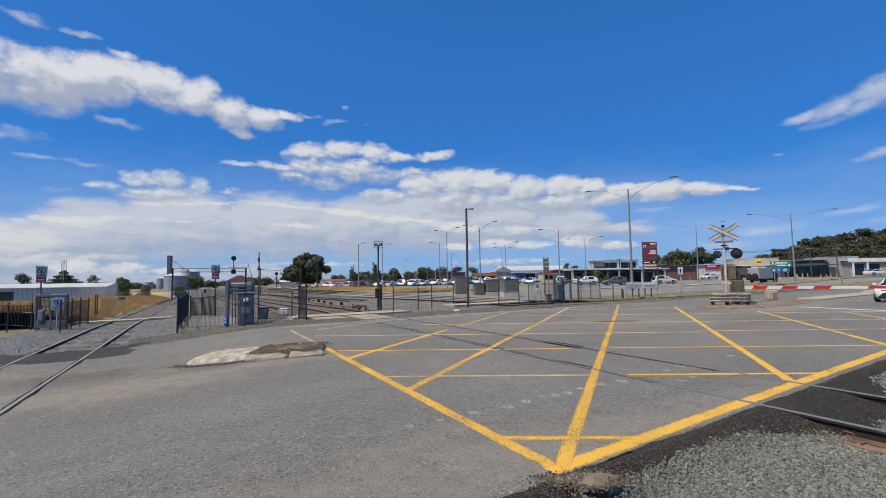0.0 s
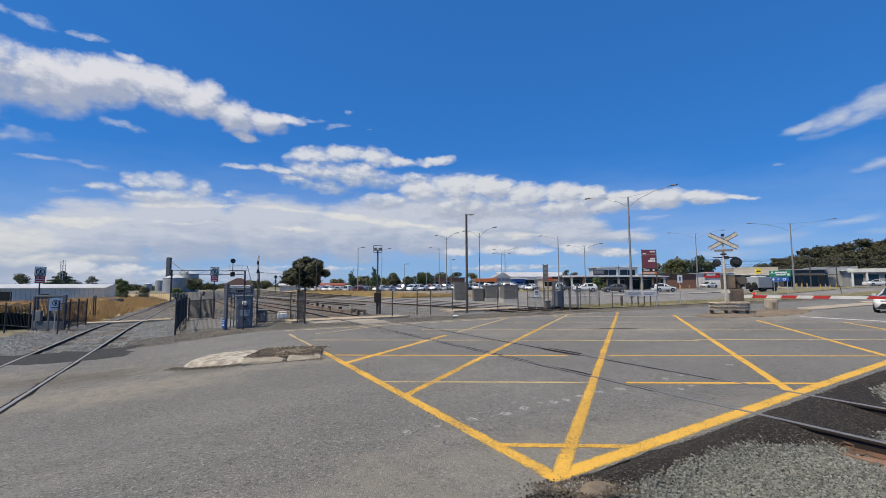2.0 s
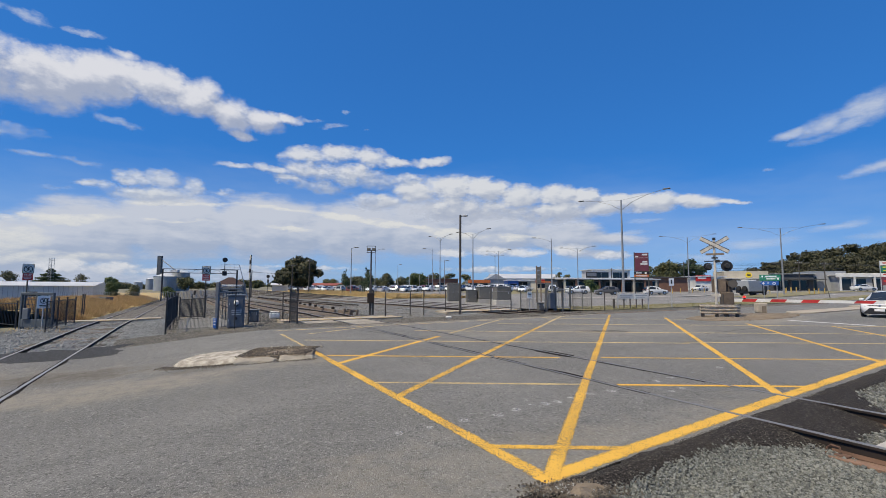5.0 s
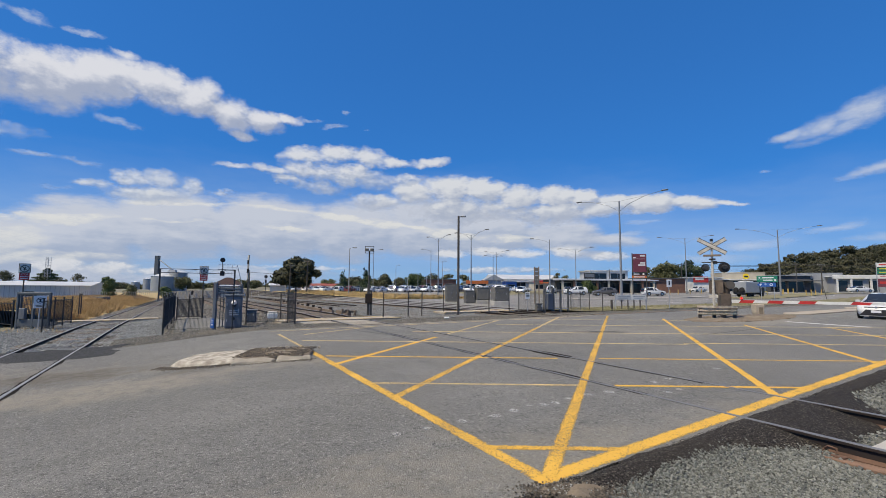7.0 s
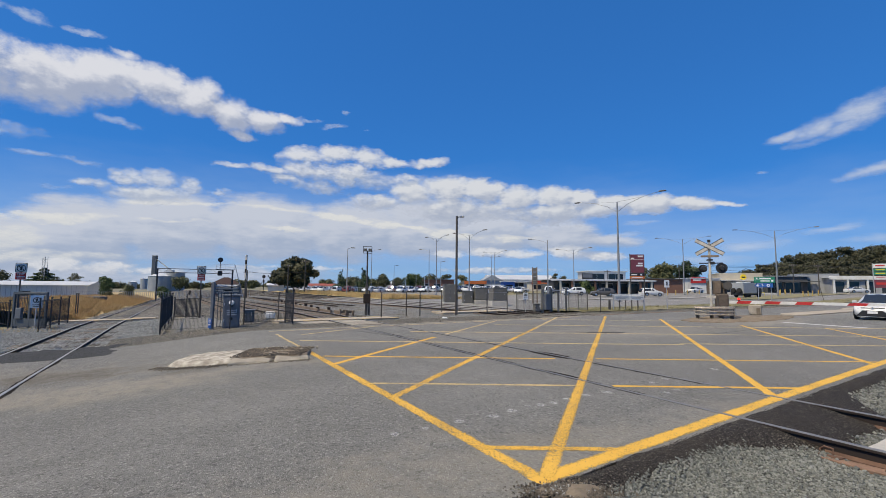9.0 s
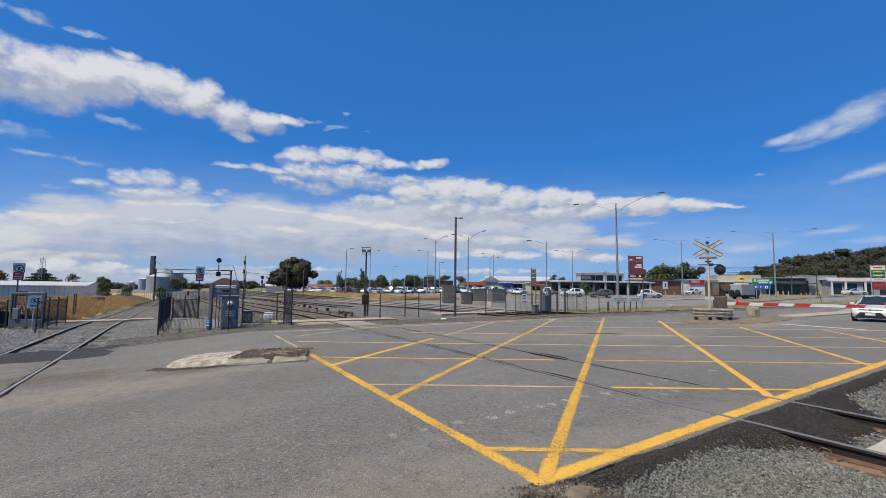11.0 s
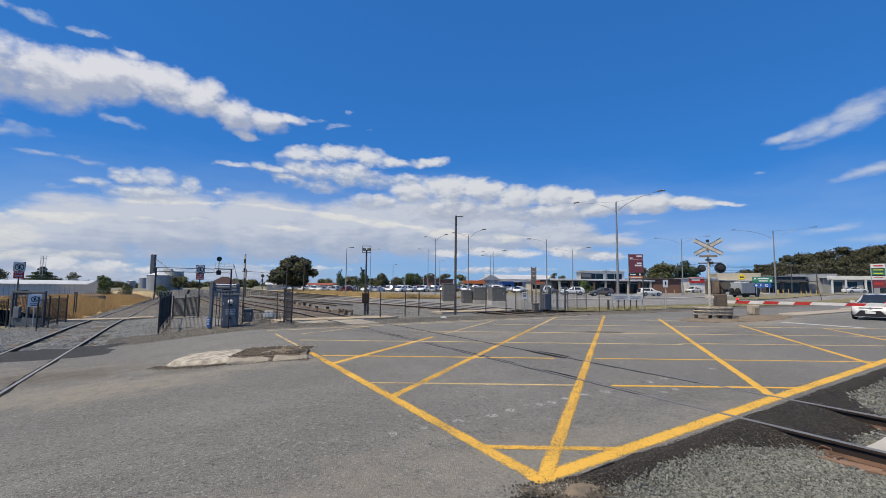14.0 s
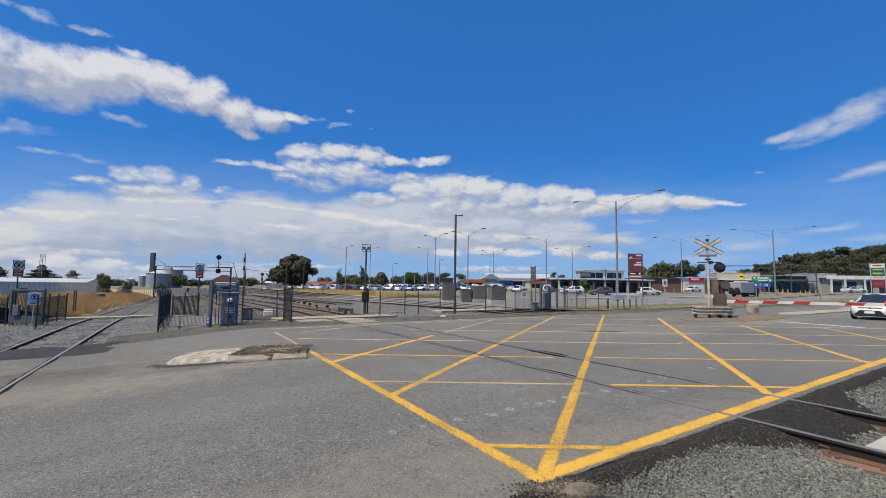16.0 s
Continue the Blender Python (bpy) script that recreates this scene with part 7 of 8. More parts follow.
# ---- signals, poles and lamps ----
def build_crossing_signal():
    t = thing("crossing_signal", "railway crossing signal with a weathered crossbuck", "railway signal", 14.62, 24.12, 0.08, -24)
    part("mast", rd((0, 0, -0.1), (0, 0, 4.2), 0.065, 0.06, 12), M["old_white"], t, "rust-streaked white mast")
    part("mast_cap", rd((0, 0, 4.14), (0, 0, 4.27), 0.08, 0.08, 10), M["plastic"], t)
    for a in (31, -31):
        b = part("crossbuck_board", blk(0, 0, -0.11, 1.54, 0.03, 0.22, 0.006), M["old_white"], t, m=pose(0, -0.09 - (0.02 if a > 0 else 0), 3.86, 0, a))
        for z in (-0.108, 0.082):
            part("border", blk(0, -0.018, z, 1.52, 0.008, 0.026), M["plastic"], b)
    part("tracks_plate", blk(0, -0.09, 3.3, 0.86, 0.03, 0.11, 0.004), M["timber"], t)
    part("clamp", blk(0, -0.03, 3.12, 0.3, 0.16, 0.07, 0.01), M["rail_side"], t)
    part("lamp_arm", rd((-0.5, 0.02, 2.98), (0.62, 0.02, 2.98), 0.03), M["plastic"], t)
    part("junction_block", blk(0.12, 0, 2.9, 0.22, 0.18, 0.16, 0.02), M["plastic"], t)
    for sx, lr in ((-0.3, 0.21), (0.55, 0.28)):
        lamp = part("lamp_unit", rd((sx, 0.03 + 0.3 * (sx < 0), 2.7), (sx, 0.3 * (sx < 0), 2.7), lr, lr, 20), M["plastic"], t, "round black lamp target seen from behind")
        part("lamp_body", rd((sx, -0.02, 2.7), (sx, -0.2, 2.7), 0.15, 0.1, 14), M["black"], lamp)
        part("hood", rd((sx, 0.03, 2.73), (sx, 0.32, 2.7), 0.16, 0.15, 14), M["plastic"], lamp)
    part("back_panel", blk(0.35, 0.29, 1.28, 0.9, 0.04, 0.75, 0.01), M["brown_box"], t)
    part("relay_box", blk(0.16, 0.16, 1.27, 0.68, 0.2, 0.72, 0.02), M["brown_box"], t)
    part("relay_door", blk(0.34, 0.05, 1.32, 0.26, 0.02, 0.6, 0.006), M["timber"], t)
    part("bracket_plate", blk(0.25, 0, 1.05, 0.95, 0.1, 0.14, 0.01), M["old_white"], t)
    part("bell", rd((0.78, -0.05, 1.75), (0.78, 0.2, 1.75), 0.22, 0.2, 16), M["dark_pole"], t, "dark weathered round bell housing")
    part("machine_box", blk(0.5, 0.12, 0.5, 0.6, 0.42, 0.78, 0.03), M["brown_box"], t, "brown boom machine housing")
    part("machine_door", blk(0.5, -0.1, 0.56, 0.48, 0.02, 0.64, 0.006), M["brown_box"], t)
    part("box_stand", blk(0.42, 0.12, -0.1, 0.2, 0.2, 0.6, 0.02), M["brown_box"], t)
    part("side_pipe", rd((0.28, -0.1, 0.1), (0.28, -0.1, 1.2), 0.04), M["dark_pole"], t)
    # boom
    b = thing("boom_barrier", "lowered red and white striped boom over the lane", "boom barrier", 16.75, 26.3, 0.05, -56)
    part("pivot", rd((-0.2, -0.18, 0.86), (-0.2, 0.18, 0.86), 0.12, 0.12, 14), M["plastic"], b)
    part("stand", blk(-0.2, 0, 0, 0.24, 0.26, 0.85, 0.02), M["dark_pole"], b)
    ln, n = 8.4, 12
    for i in range(n):
        w = ln / n
        x0 = -0.1 + w * i
        z0 = 0.84 + 0.008 * i
        bm = bmesh.new()
        hh = 0.17 - 0.05 * i / n
        sk = 0.12
        a = [(x0, z0 - hh / 2), (x0 + w, z0 - hh / 2), (x0 + w + sk * (i < n - 1), z0 + hh / 2), (x0 + sk * (i > 0), z0 + hh / 2)]
        fr = [bm.verts.new((p, -0.025, q)) for p, q in a]
        bk = [bm.verts.new((p, 0.025, q)) for p, q in a]
        bm.faces.new(fr)
        bm.faces.new(bk[::-1])
        for k in range(4):
            bm.faces.new((fr[k], bk[k], bk[(k + 1) % 4], fr[(k + 1) % 4]))
        bmesh.ops.recalc_face_normals(bm, faces=bm.faces[:])
        part("boom_section", bm, M["red"] if i in (1, 3, 5, 8, 10) else M["white"], b)
    for x in (0.75, 7.0):
        l = part("boom_lamp", blk(x, 0, 0.93, 0.1, 0.1, 0.06, 0.01), M["plastic"], b)
        part("lens", rd((x, -0.05, 1.02), (x, 0.05, 1.02), 0.06, 0.06, 12), M["red_lamp"], l, "lit red warning lens")
        part("cap", rd((x, -0.03, 1.07), (x, 0.03, 1.12), 0.05, 0.02, 10), M["red"], l)
    t = thing("concrete_block", "weathered concrete block on the island", "concrete block", 20.35, 28.9, -0.02, -10)
    part("block", rough_block(0.58, 0.5, 0.66, 4, 0.03), M["tan_concrete"], t)
    part("worn_face", blk(0.06, -0.26, 0.05, 0.22, 0.03, 0.42, 0.012), M["dirt"], t)
    # crash barrier of three corrugated beams round the signal
    t = thing("crash_barrier", "curved rust-stained crash barrier round the signal", "guard rail", 14.5, 23.75, 0.07, -8)
    for lev in range(3):
        bm = bmesh.new()
        prof = [(-0.02, 0.0), (0.05, 0.03), (0.05, 0.07), (-0.02, 0.1), (-0.02, 0.155)]
        rings = []
        for k in range(15):
            f = k / 14.0
            x = -1.0 + 2.0 * f
            y = -0.3 + 0.75 * max(0, abs(f - 0.5) - 0.3) ** 1.5 * 3
            rings.append([bm.verts.new((x, y - d, 0.17 + lev * 0.165 + z)) for d, z in prof])
        for a, c in zip(rings, rings[1:]):
            for k in range(len(prof) - 1):
                bm.faces.new((a[k], c[k], c[k + 1], a[k + 1]))
        bmesh.ops.solidify(bm, geom=bm.faces[:], thickness=0.012)
        part("beam", bm, M["barrier"], t)
    for x in (-0.85, -0.15, 0.35, 0.85):
        part("post", blk(x, -0.08, -0.1, 0.14, 0.14, 0.72, 0.01), M["dark_pole"], t)


def street_lamp(x, y, top, reach, rise, turn, label, double=True, r=0.14):
    """A tapered steel mast with one or two rising outreach arms and flat lanterns."""
    t = thing("street_lamp", label, "street lamp", x, y, None, turn, "highway street lamps" if double else "yard lamps")
    z = t.location.z
    h = top - z
    part("mast", rd((0, 0, -0.2), (0, 0, h), r, r * 0.5, 10), M["lamp_steel"], t)
    part("base_flange", rd((0, 0, 0), (0, 0, 0.12), r * 1.8, r * 1.8, 10), M["lamp_steel"], t)
    for side in ((1, -1) if double else (1,)):
        pts = [(0, 0, h - 0.25 * reach), (side * reach * 0.25, 0, h - 0.25 * reach + rise * 0.45), (side * reach * 0.6, 0, h - 0.25 * reach + rise * 0.8), (side * reach, 0, h - 0.25 * reach + rise)]
        part("arm", tube(pts, 0.028, 6), M["lamp_steel"], t)
        if double:
            part("stay", rd((0, 0, h), (side * reach * 0.62, 0, h - 0.25 * reach + rise * 0.82), 0.014, seg=5), M["lamp_steel"], t)
        part("lantern", blk(side * (reach + 0.3), 0, h - 0.25 * reach + rise - 0.06, 0.8, 0.3, 0.14, 0.05), M["cabinet_grey"], t)
    return t


def pole(x, y, top, label, name="power_pole", r=0.13, mat="timber", cross=True, turn=0):
    t = thing(name, label, "pole", x, y, None, turn)
    h = top - t.location.z
    part("pole", rd((0, 0, -0.3), (0, 0, h), r, r * 0.75, 8), M[mat], t)
    if cross:
        part("crossarm", blk(0, 0, h - 0.5, 1.8, 0.1, 0.12, 0.01), M[mat], t)
        for k in (-0.8, -0.3, 0.3, 0.8):
            part("insulator", rd((k, 0, h - 0.4), (k, 0, h - 0.22), 0.04, 0.03, 6), M["white"], t)
    return t


def build_poles():
    lab = "tall galvanised double-arm highway street lamp"
    street_lamp(21.9, 55, 12.6, 5.2, 1.9, -46, lab, r=0.17)
    street_lamp(64.4, 85, 13.2, 6.2, 2.0, -25, lab, r=0.17)
    street_lamp(54.6, 100, 13.1, 5.0, 1.7, -28, lab, r=0.15)
    street_lamp(20.1, 85, 11.0, 3.0, 0.9, 170, "galvanised street lamp by the highway", False)
    street_lamp(28.1, 95, 9.9, 3.4, 1.2, -40, lab, r=0.11)
    street_lamp(-1.6, 90, 11.5, 2.8, 1.3, -45, lab, r=0.12)
    street_lamp(4.3, 75, 10.5, 3.2, 1.5, -45, lab, r=0.13)
    street_lamp(-3.8, 110, 11.0, 2.0, 0.6, 165, "galvanised street lamp in the car park", False, 0.1)
    street_lamp(12.7, 110, 10.4, 3.2, 1.1, -45, lab, r=0.11)
    street_lamp(14.0, 130, 11.0, 2.2, 0.5, 15, lab, r=0.1)
    street_lamp(-17.7, 80, 8.5, 0.6, 0.3, 15, "dark yard lamp on a tall mast", False, 0.11)
    street_lamp(-19.1, 115, 11.2, 1.8, 0.6, 15, "galvanised street lamp in the car park", False, 0.1)
    street_lamp(-13.7, 120, 7.4, 0.5, 0.2, 15, "short car park lamp", False, 0.09)
    street_lamp(-0.9, 120, 8.7, 0.5, 0.1, 15, "short car park lamp", False, 0.1)
    for x, y, top in ((-11.5, 132, 5.2), (-8.6, 135, 5.0), (-6.2, 140, 5.4), (-14.6, 128, 4.6)):
        pole(x, y, top, "slim pale lamp post in the car park", "lamp_post", 0.07, "galv", False)
    # dark pole by the yard
    t = thing("yard_lamp", "tall dark weathered pole with a small lamp", "street lamp", 0.76, 26.9)
    part("pole", rd((0, 0, -0.3), (0, 0, 6.0), 0.085, 0.065, 10), M["dark_pole"], t)
    part("lamp_arm", rd((0, 0, 5.92), (0.28, 0, 5.98), 0.025), M["dark_pole"], t)
    part("lantern", blk(0.32, 0, 5.92, 0.28, 0.18, 0.1, 0.03), M["galv"], t)
    # floodlight mast with a relay box
    t = thing("floodlight_mast", "dark mast with a square floodlight frame", "floodlight", -4.62, 26.3, None, 10)
    part("column", blk(0, 0, -0.2, 0.16, 0.16, 1.9, 0.02), M["dark_pole"], t)
    part("brace", blk(0.16, 0.05, -0.2, 0.1, 0.1, 1.55, 0.01), M["dark_pole"], t)
    part("relay_box", blk(0.02, -0.14, 0.62, 0.42, 0.26, 0.55, 0.02), M["rail_side"], t)
    part("mast", rd((0, 0, 1.6), (0, 0, 3.75), 0.05, 0.045, 8), M["dark_pole"], t)
    fr = part("frame", blk(0, -0.06, 3.98, 0.5, 0.03, 0.03), M["dark_pole"], t)
    part("frame_bar", blk(0, -0.06, 3.58, 0.5, 0.03, 0.03), M["dark_pole"], fr)
    for k in (-0.25, 0.25):
        part("frame_bar", blk(k, -0.06, 3.58, 0.03, 0.03, 0.42), M["dark_pole"], fr)
    for k in (-0.14, 0.14):
        part("floodlight", blk(k, -0.04, 3.7, 0.2, 0.12, 0.18, 0.02), M["cabinet_grey"], t)
    # power poles and wires
    for x, y, top in ((-35.6, 100, 6.5), (-33.3, 105, 7.9), (87.4, 110, 8.3), (85.2, 100, 7.6), (40.9, 110, 6.4), (-44.0, 98, 5.0), (120, 112, 9.0), (60, 112, 8.2)):
        pole(x, y, top, "weathered timber power pole", mat="dark_pole")
    t = thing("power_line", "thin black overhead wires between the power poles", "power line", 0, 0, 0)
    for z in (7.8, 8.1, 6.4, 6.9):
        pts = [(60 + (120 - 60) * k / 16, 112 - 0.7 * math.sin(pi * (k / 16 * 2 % 1)), z - 0.5 * math.sin(pi * ((k / 8) % 1)) + 0.01 * k) for k in range(17)]
        part("wire", tube(pts, 0.035, 4), M["plastic"], t)
    part("wire", tube([(-44, 98, 4.6), (-40, 99, 4.3), (-35.6, 100, 4.5), (-33.3, 105, 4.9)], 0.03, 4), M["plastic"], t)
    # signs by the road
    t = thing("pedestrian_sign", "white sign plate on a grey post in the verge", "sign", 18.18, 35.95, None, 10)
    part("pole", rd((0, 0, -0.2), (0, 0, 2.35), 0.03), M["galv"], t)
    part("plate", blk(0, -0.04, 1.75, 0.46, 0.02, 0.6, 0.01), M["sign_white"], t)
    part("symbol", blk(0, -0.055, 1.92, 0.12, 0.006, 0.3, 0.002), M["plastic"], t)
    t = thing("tall_sign", "tall narrow grey sign seen from behind", "sign", 9.3, 45, None, 0)
    for k in (-0.22, 0.22):
        part("post", blk(k, 0, -0.2, 0.1, 0.1, 3.95, 0.01), M["timber"], t)
    for k in range(4):
        part("panel", blk(0, -0.03, 2.0 + 0.42 * k, 0.34, 0.03, 0.38, 0.005), M["cabinet_grey"], t)
    part("cross_panel", blk(0.45, 0, 2.05, 1.5, 0.05, 0.12), M["orange"], t)
    t = thing("direction_sign", "green and blue direction signs on two posts", "road sign", 51.7, 71.0, 0.5, -30)
    for k in (-0.85, 0.85):
        part("post", rd((k, 0.06, -1.0), (k, 0.06, 3.3), 0.05), M["galv"], t)
    a = part("green_panel", blk(0, 0, 2.28, 2.75, 0.05, 0.98, 0.03), M["sign_green"], t, "green direction panel")
    bars([(0.1, 3.0, 1.5, 0.17), (0.1, 2.6, 1.2, 0.17), (-1.0, 3.0, 0.2, 0.26), (1.05, 2.6, 0.26, 0.26)], M["sign_white"], a, pose(0, -0.03, 0))
    part("panel_edge", blk(0, -0.028, 2.77, 2.6, 0.006, 0.03), M["sign_white"], a)
    pts = [(-1.35, 0.4), (-1.0, 0.72), (1.1, 0.72), (1.1, 0.08), (-1.0, 0.08)]
    bm = bmesh.new()
    fr = [bm.verts.new((x, -0.03, z)) for x, z in pts]
    bk = [bm.verts.new((x, 0.03, z)) for x, z in pts]
    bm.faces.new(fr)
    bm.faces.new(bk[::-1])
    for k in range(5):
        bm.faces.new((fr[k], bk[k], bk[(k + 1) % 5], fr[(k + 1) % 5]))
    bmesh.ops.recalc_face_normals(bm, faces=bm.faces[:])
    b = part("blue_panel", bm, M["sign_blue"], t, "blue arrow panel", m=pose(0, 0, 1.48))
    letters("P", 0.5, M["sign_white"], b, pose(-0.25, -0.036, 0.4))
    part("arrow_head", blk(-0.86, -0.036, 0.35, 0.32, 0.006, 0.1), M["sign_white"], b)
    for sgn in (1, -1):
        part("arrow_head", blk(0, 0, -0.05, 0.3, 0.006, 0.09), M["sign_white"], b, m=pose(-0.93, -0.04, 0.4 + sgn * 0.09, 0, sgn * -38))
    part("round_mark", rd((0.5, -0.03, 0.4), (0.5, -0.045, 0.4), 0.22, 0.22, 18), M["sign_white"], b)
    part("pole_mark", rd((0.5, -0.044, 0.4), (0.5, -0.05, 0.4), 0.12, 0.12, 14), M["sign_blue"], b)
    # price board
    t = thing("price_board", "tall advertising board with coloured panels", "advertising sign", 71.3, 71.8, None, -44)
    for k in (-0.85, 0.85):
        part("post", blk(k, 0, -0.2, 0.14, 0.14, 6.0, 0.02), M["galv"], t)
    for z, h, mt in ((5.05, 0.75, "white"), (4.5, 0.5, "sign_green"), (3.9, 0.55, "sign_green"), (3.3, 0.5, "white"), (1.8, 1.4, "maroon")):
        p = part("panel", blk(0, -0.05, z, 1.6, 0.06, h - 0.05, 0.015), M[mt], t)
        bars([(0, z + h * 0.5, 1.1, h * 0.26)], M["white"] if mt == "red" else M["sign_yellow"] if mt == "sign_green" else M["red"], p, pose(0, -0.09, 0))
    part("side_panel", blk(1.35, 0, 1.7, 0.5, 0.08, 1.1, 0.02), M["sign_green"], t)
    # maroon pylon sign
    t = thing("pylon_sign", "tall maroon shop sign on two posts", "advertising sign", 35.15, 80, None, -8)
    for k in (-1.12, 1.25):
        part("post", blk(k, 0.05, -0.2, 0.16, 0.16, 8.2 if k < 0 else 8.0, 0.02), M["dark_pole"], t)
    p = part("maroon_panel", blk(0.1, -0.08, 4.55, 2.3, 0.14, 3.35, 0.03), M["maroon"], t)
    bars([(0.62, 7.55, 0.9, 0.28), (-0.75, 7.2, 0.5, 0.2), (0.6, 6.25, 0.85, 0.28), (0.45, 5.85, 1.2, 0.28)], M["white"], p, pose(0, -0.16, 0))
    part("edge_line", blk(0, -0.155, 6.95, 2.4, 0.01, 0.04), M["white"], p)
    q = part("black_panel", blk(0, -0.08, 3.95, 2.55, 0.14, 0.55, 0.02), M["plastic"], t)
    bars([(-0.5, 4.22, 1.0, 0.18), (0.7, 4.22, 0.3, 0.3)], M["white"], q, pose(0, -0.16, 0))
    q = part("orange_panel", blk(0, -0.08, 3.5, 2.55, 0.14, 0.42, 0.02), M["orange"], t)
    bars([(0, 3.7, 1.9, 0.16)], M["white"], q, pose(0, -0.16, 0))
    # yellow bollards and rails at the verge
    me = mesh_of("bollard", block(rod(bmesh.new(), (0, 0, -0.2), (0, 0, 1.05), 0.085, 0.085, 10), 0, 0, 1.0, 0.1, 0.1, 0.06), M["bollard_yellow"])
    for i, (s, n) in enumerate([(104, 31.5), (106, 31.3), (108, 31.2), (110.5, 31.0), (112, 38), (113.5, 38.3), (115, 38), (116.5, 38.4), (118, 38), (96.5, 53.7), (99, 53.2), (103, 52.6), (107, 52)]):
        x, y = sn(s, n)
        single("bollard", me, None, "yellow painted steel bollard beside the highway", "bollard", m=pose(x, y, lie(x, y)), group="yellow bollards")
    t = thing("barrier_rail", "yellow steel barrier rail on the grass verge", "barrier", *sn(100.0, 38.6), None, 34)
    for k in range(6):
        part("post", rd((2.4 * k - 6, 0, -0.2), (2.4 * k - 6, 0, 0.85), 0.06), M["sign_yellow"], t)
    part("rail", rd((-6, 0, 0.78), (6, 0, 0.78), 0.05), M["sign_yellow"], t)
    t = thing("leaning_post", "thin leaning post in the verge", "post", 58.3, 68.2)
    part("post", rd((0.4, 0, -0.1), (-0.2, 0, 2.55), 0.04, 0.03), M["dark_pole"], t)
    # crossing cabinets behind the yard
    for x, y, w, d, h, b, dn, lab in ((0.55, 45.2, 1.15, 0.9, 1.92, 0.12, 2, "tall grey steel relay cabinet on feet"), (2.3, 42.9, 0.95, 0.8, 1.3, 0.08, 1, "low grey steel relay cabinet"), (3.55, 43.2, 1.35, 1.3, 1.6, 0.38, 1, "grey relay hut on a concrete plinth"), (4.95, 40.3, 1.35, 1.3, 1.62, 0.38, 1, "brown-grey relay hut on a concrete plinth")):
        cabinet(x, y, w, d, h, 10, lab, "cabinet_grey", b, dn)
    t = thing("litter", "small piece of pale litter on the gravel", "litter", 0.05, 22.3)
    part("scrap", blk(0, 0, 0, 0.3, 0.16, 0.1, 0.04), M["white"], t)


def build_gantry():
    t = thing("signal_gantry", "dark steel lattice gantry over the tracks", "signal gantry", -56.0, 85.5, 0, math.degrees(atan2(0.515, 0.857)))
    z0, zt = lie(-56, 85.5), 4.75
    span = 13.3
    part("post", blk(0, 0, z0 - 0.3, 0.3, 0.3, zt - z0 + 0.3), M["black"], t)
    part("post", blk(span, 0, z0 - 0.3, 0.3, 0.3, zt - z0 + 0.3), M["black"], t)
    for z in (zt - 0.75, zt):
        part("chord", rd((0, 0, z), (span, 0, z), 0.06), M["black"], t)
    n = 14
    for k in range(n):
        a, b = span * k / n, span * (k + 1) / n
        part("lattice_bar", rd((a, 0, zt - 0.75 if k % 2 else zt), (b, 0, zt if k % 2 else zt - 0.75), 0.035, seg=5), M["galv"], t)
    part("platform", blk(span - 1.4, 0, zt + 0.05, 3.6, 0.8, 0.08), M["black"], t)
    for k in range(5):
        part("rail_post", rd((span - 3.1 + 0.85 * k, -0.35, zt), (span - 3.1 + 0.85 * k, -0.35, zt + 1.15), 0.025, seg=5), M["galv"], t)
    for z in (0.6, 1.15):
        part("hand_rail", rd((span - 3.1, -0.35, zt + z), (span + 0.3, -0.35, zt + z), 0.025, seg=5), M["galv"], t)
    part("ladder", tube([(span + 0.4, 0, zt + 1.1), (span + 2.4, 0.5, z0)], 0.07, 5), M["galv"], t)
    part("signal_mast", rd((span - 2.4, 0, zt - 0.8), (span - 2.4, 0, zt + 2.2), 0.07), M["black"], t)
    s = part("signal_head", rd((span - 2.4, -0.12, zt + 2.1), (span - 2.4, 0.05, zt + 2.1), 0.5, 0.5, 16), M["plastic"], t)
    part("hood", rd((span - 2.4, -0.1, zt + 2.1), (span - 2.4, -0.4, zt + 2.1), 0.2, 0.2, 10), M["black"], s)
    part("lower_head", blk(span - 2.4, -0.15, zt - 1.2, 0.9, 0.25, 0.95, 0.1), M["plastic"], t)
    t = thing("railway_signal", "slim black railway signal far along the yard", "railway signal", -48.5, 118)
    z = t.location.z
    part("post", rd((0, 0, -0.3), (0, 0, 4.0 - z), 0.09), M["black"], t)
    part("head", rd((0, -0.1, 4.0 - z), (0, 0.05, 4.0 - z), 0.45, 0.45, 14), M["plastic"], t)
    part("lower_head", blk(0, -0.1, 2.3 - z, 0.5, 0.2, 0.9, 0.08), M["plastic"], t)
    t = thing("railway_signal", "short black trackside signal", "railway signal", -42.6, 73)
    part("post", rd((0, 0, -0.2), (0, 0, 1.0), 0.06), M["black"], t)
    part("head", blk(0.12, -0.1, 0.95, 0.35, 0.2, 0.75, 0.08), M["plastic"], t, m=pose(0, 0, 0, 0, 14))
    t = thing("point_machine", "pale grey point machine beside the rails", "railway equipment", -9.0, 22.9, None, 20)
    part("case", blk(0, 0, -0.1, 0.5, 0.35, 0.3, 0.05), M["white"], t)
    part("lid", blk(0, 0, 0.2, 0.42, 0.3, 0.06, 0.02), M["old_white"], t)
    t = thing("rail_stop", "rusty timber rail stop at the track end", "railway equipment", -5.6, 25.3, None, 25)
    for k in (-0.35, 0.0, 0.4):
        part("timber", blk(k, 0, -0.1, 0.12, 0.14, 0.36, 0.02), M["timber"], t, m=pose(0, 0, 0, 0, 8))
    part("beam", blk(0.05, 0.1, 0.08, 0.9, 0.1, 0.12, 0.02), M["timber"], t)



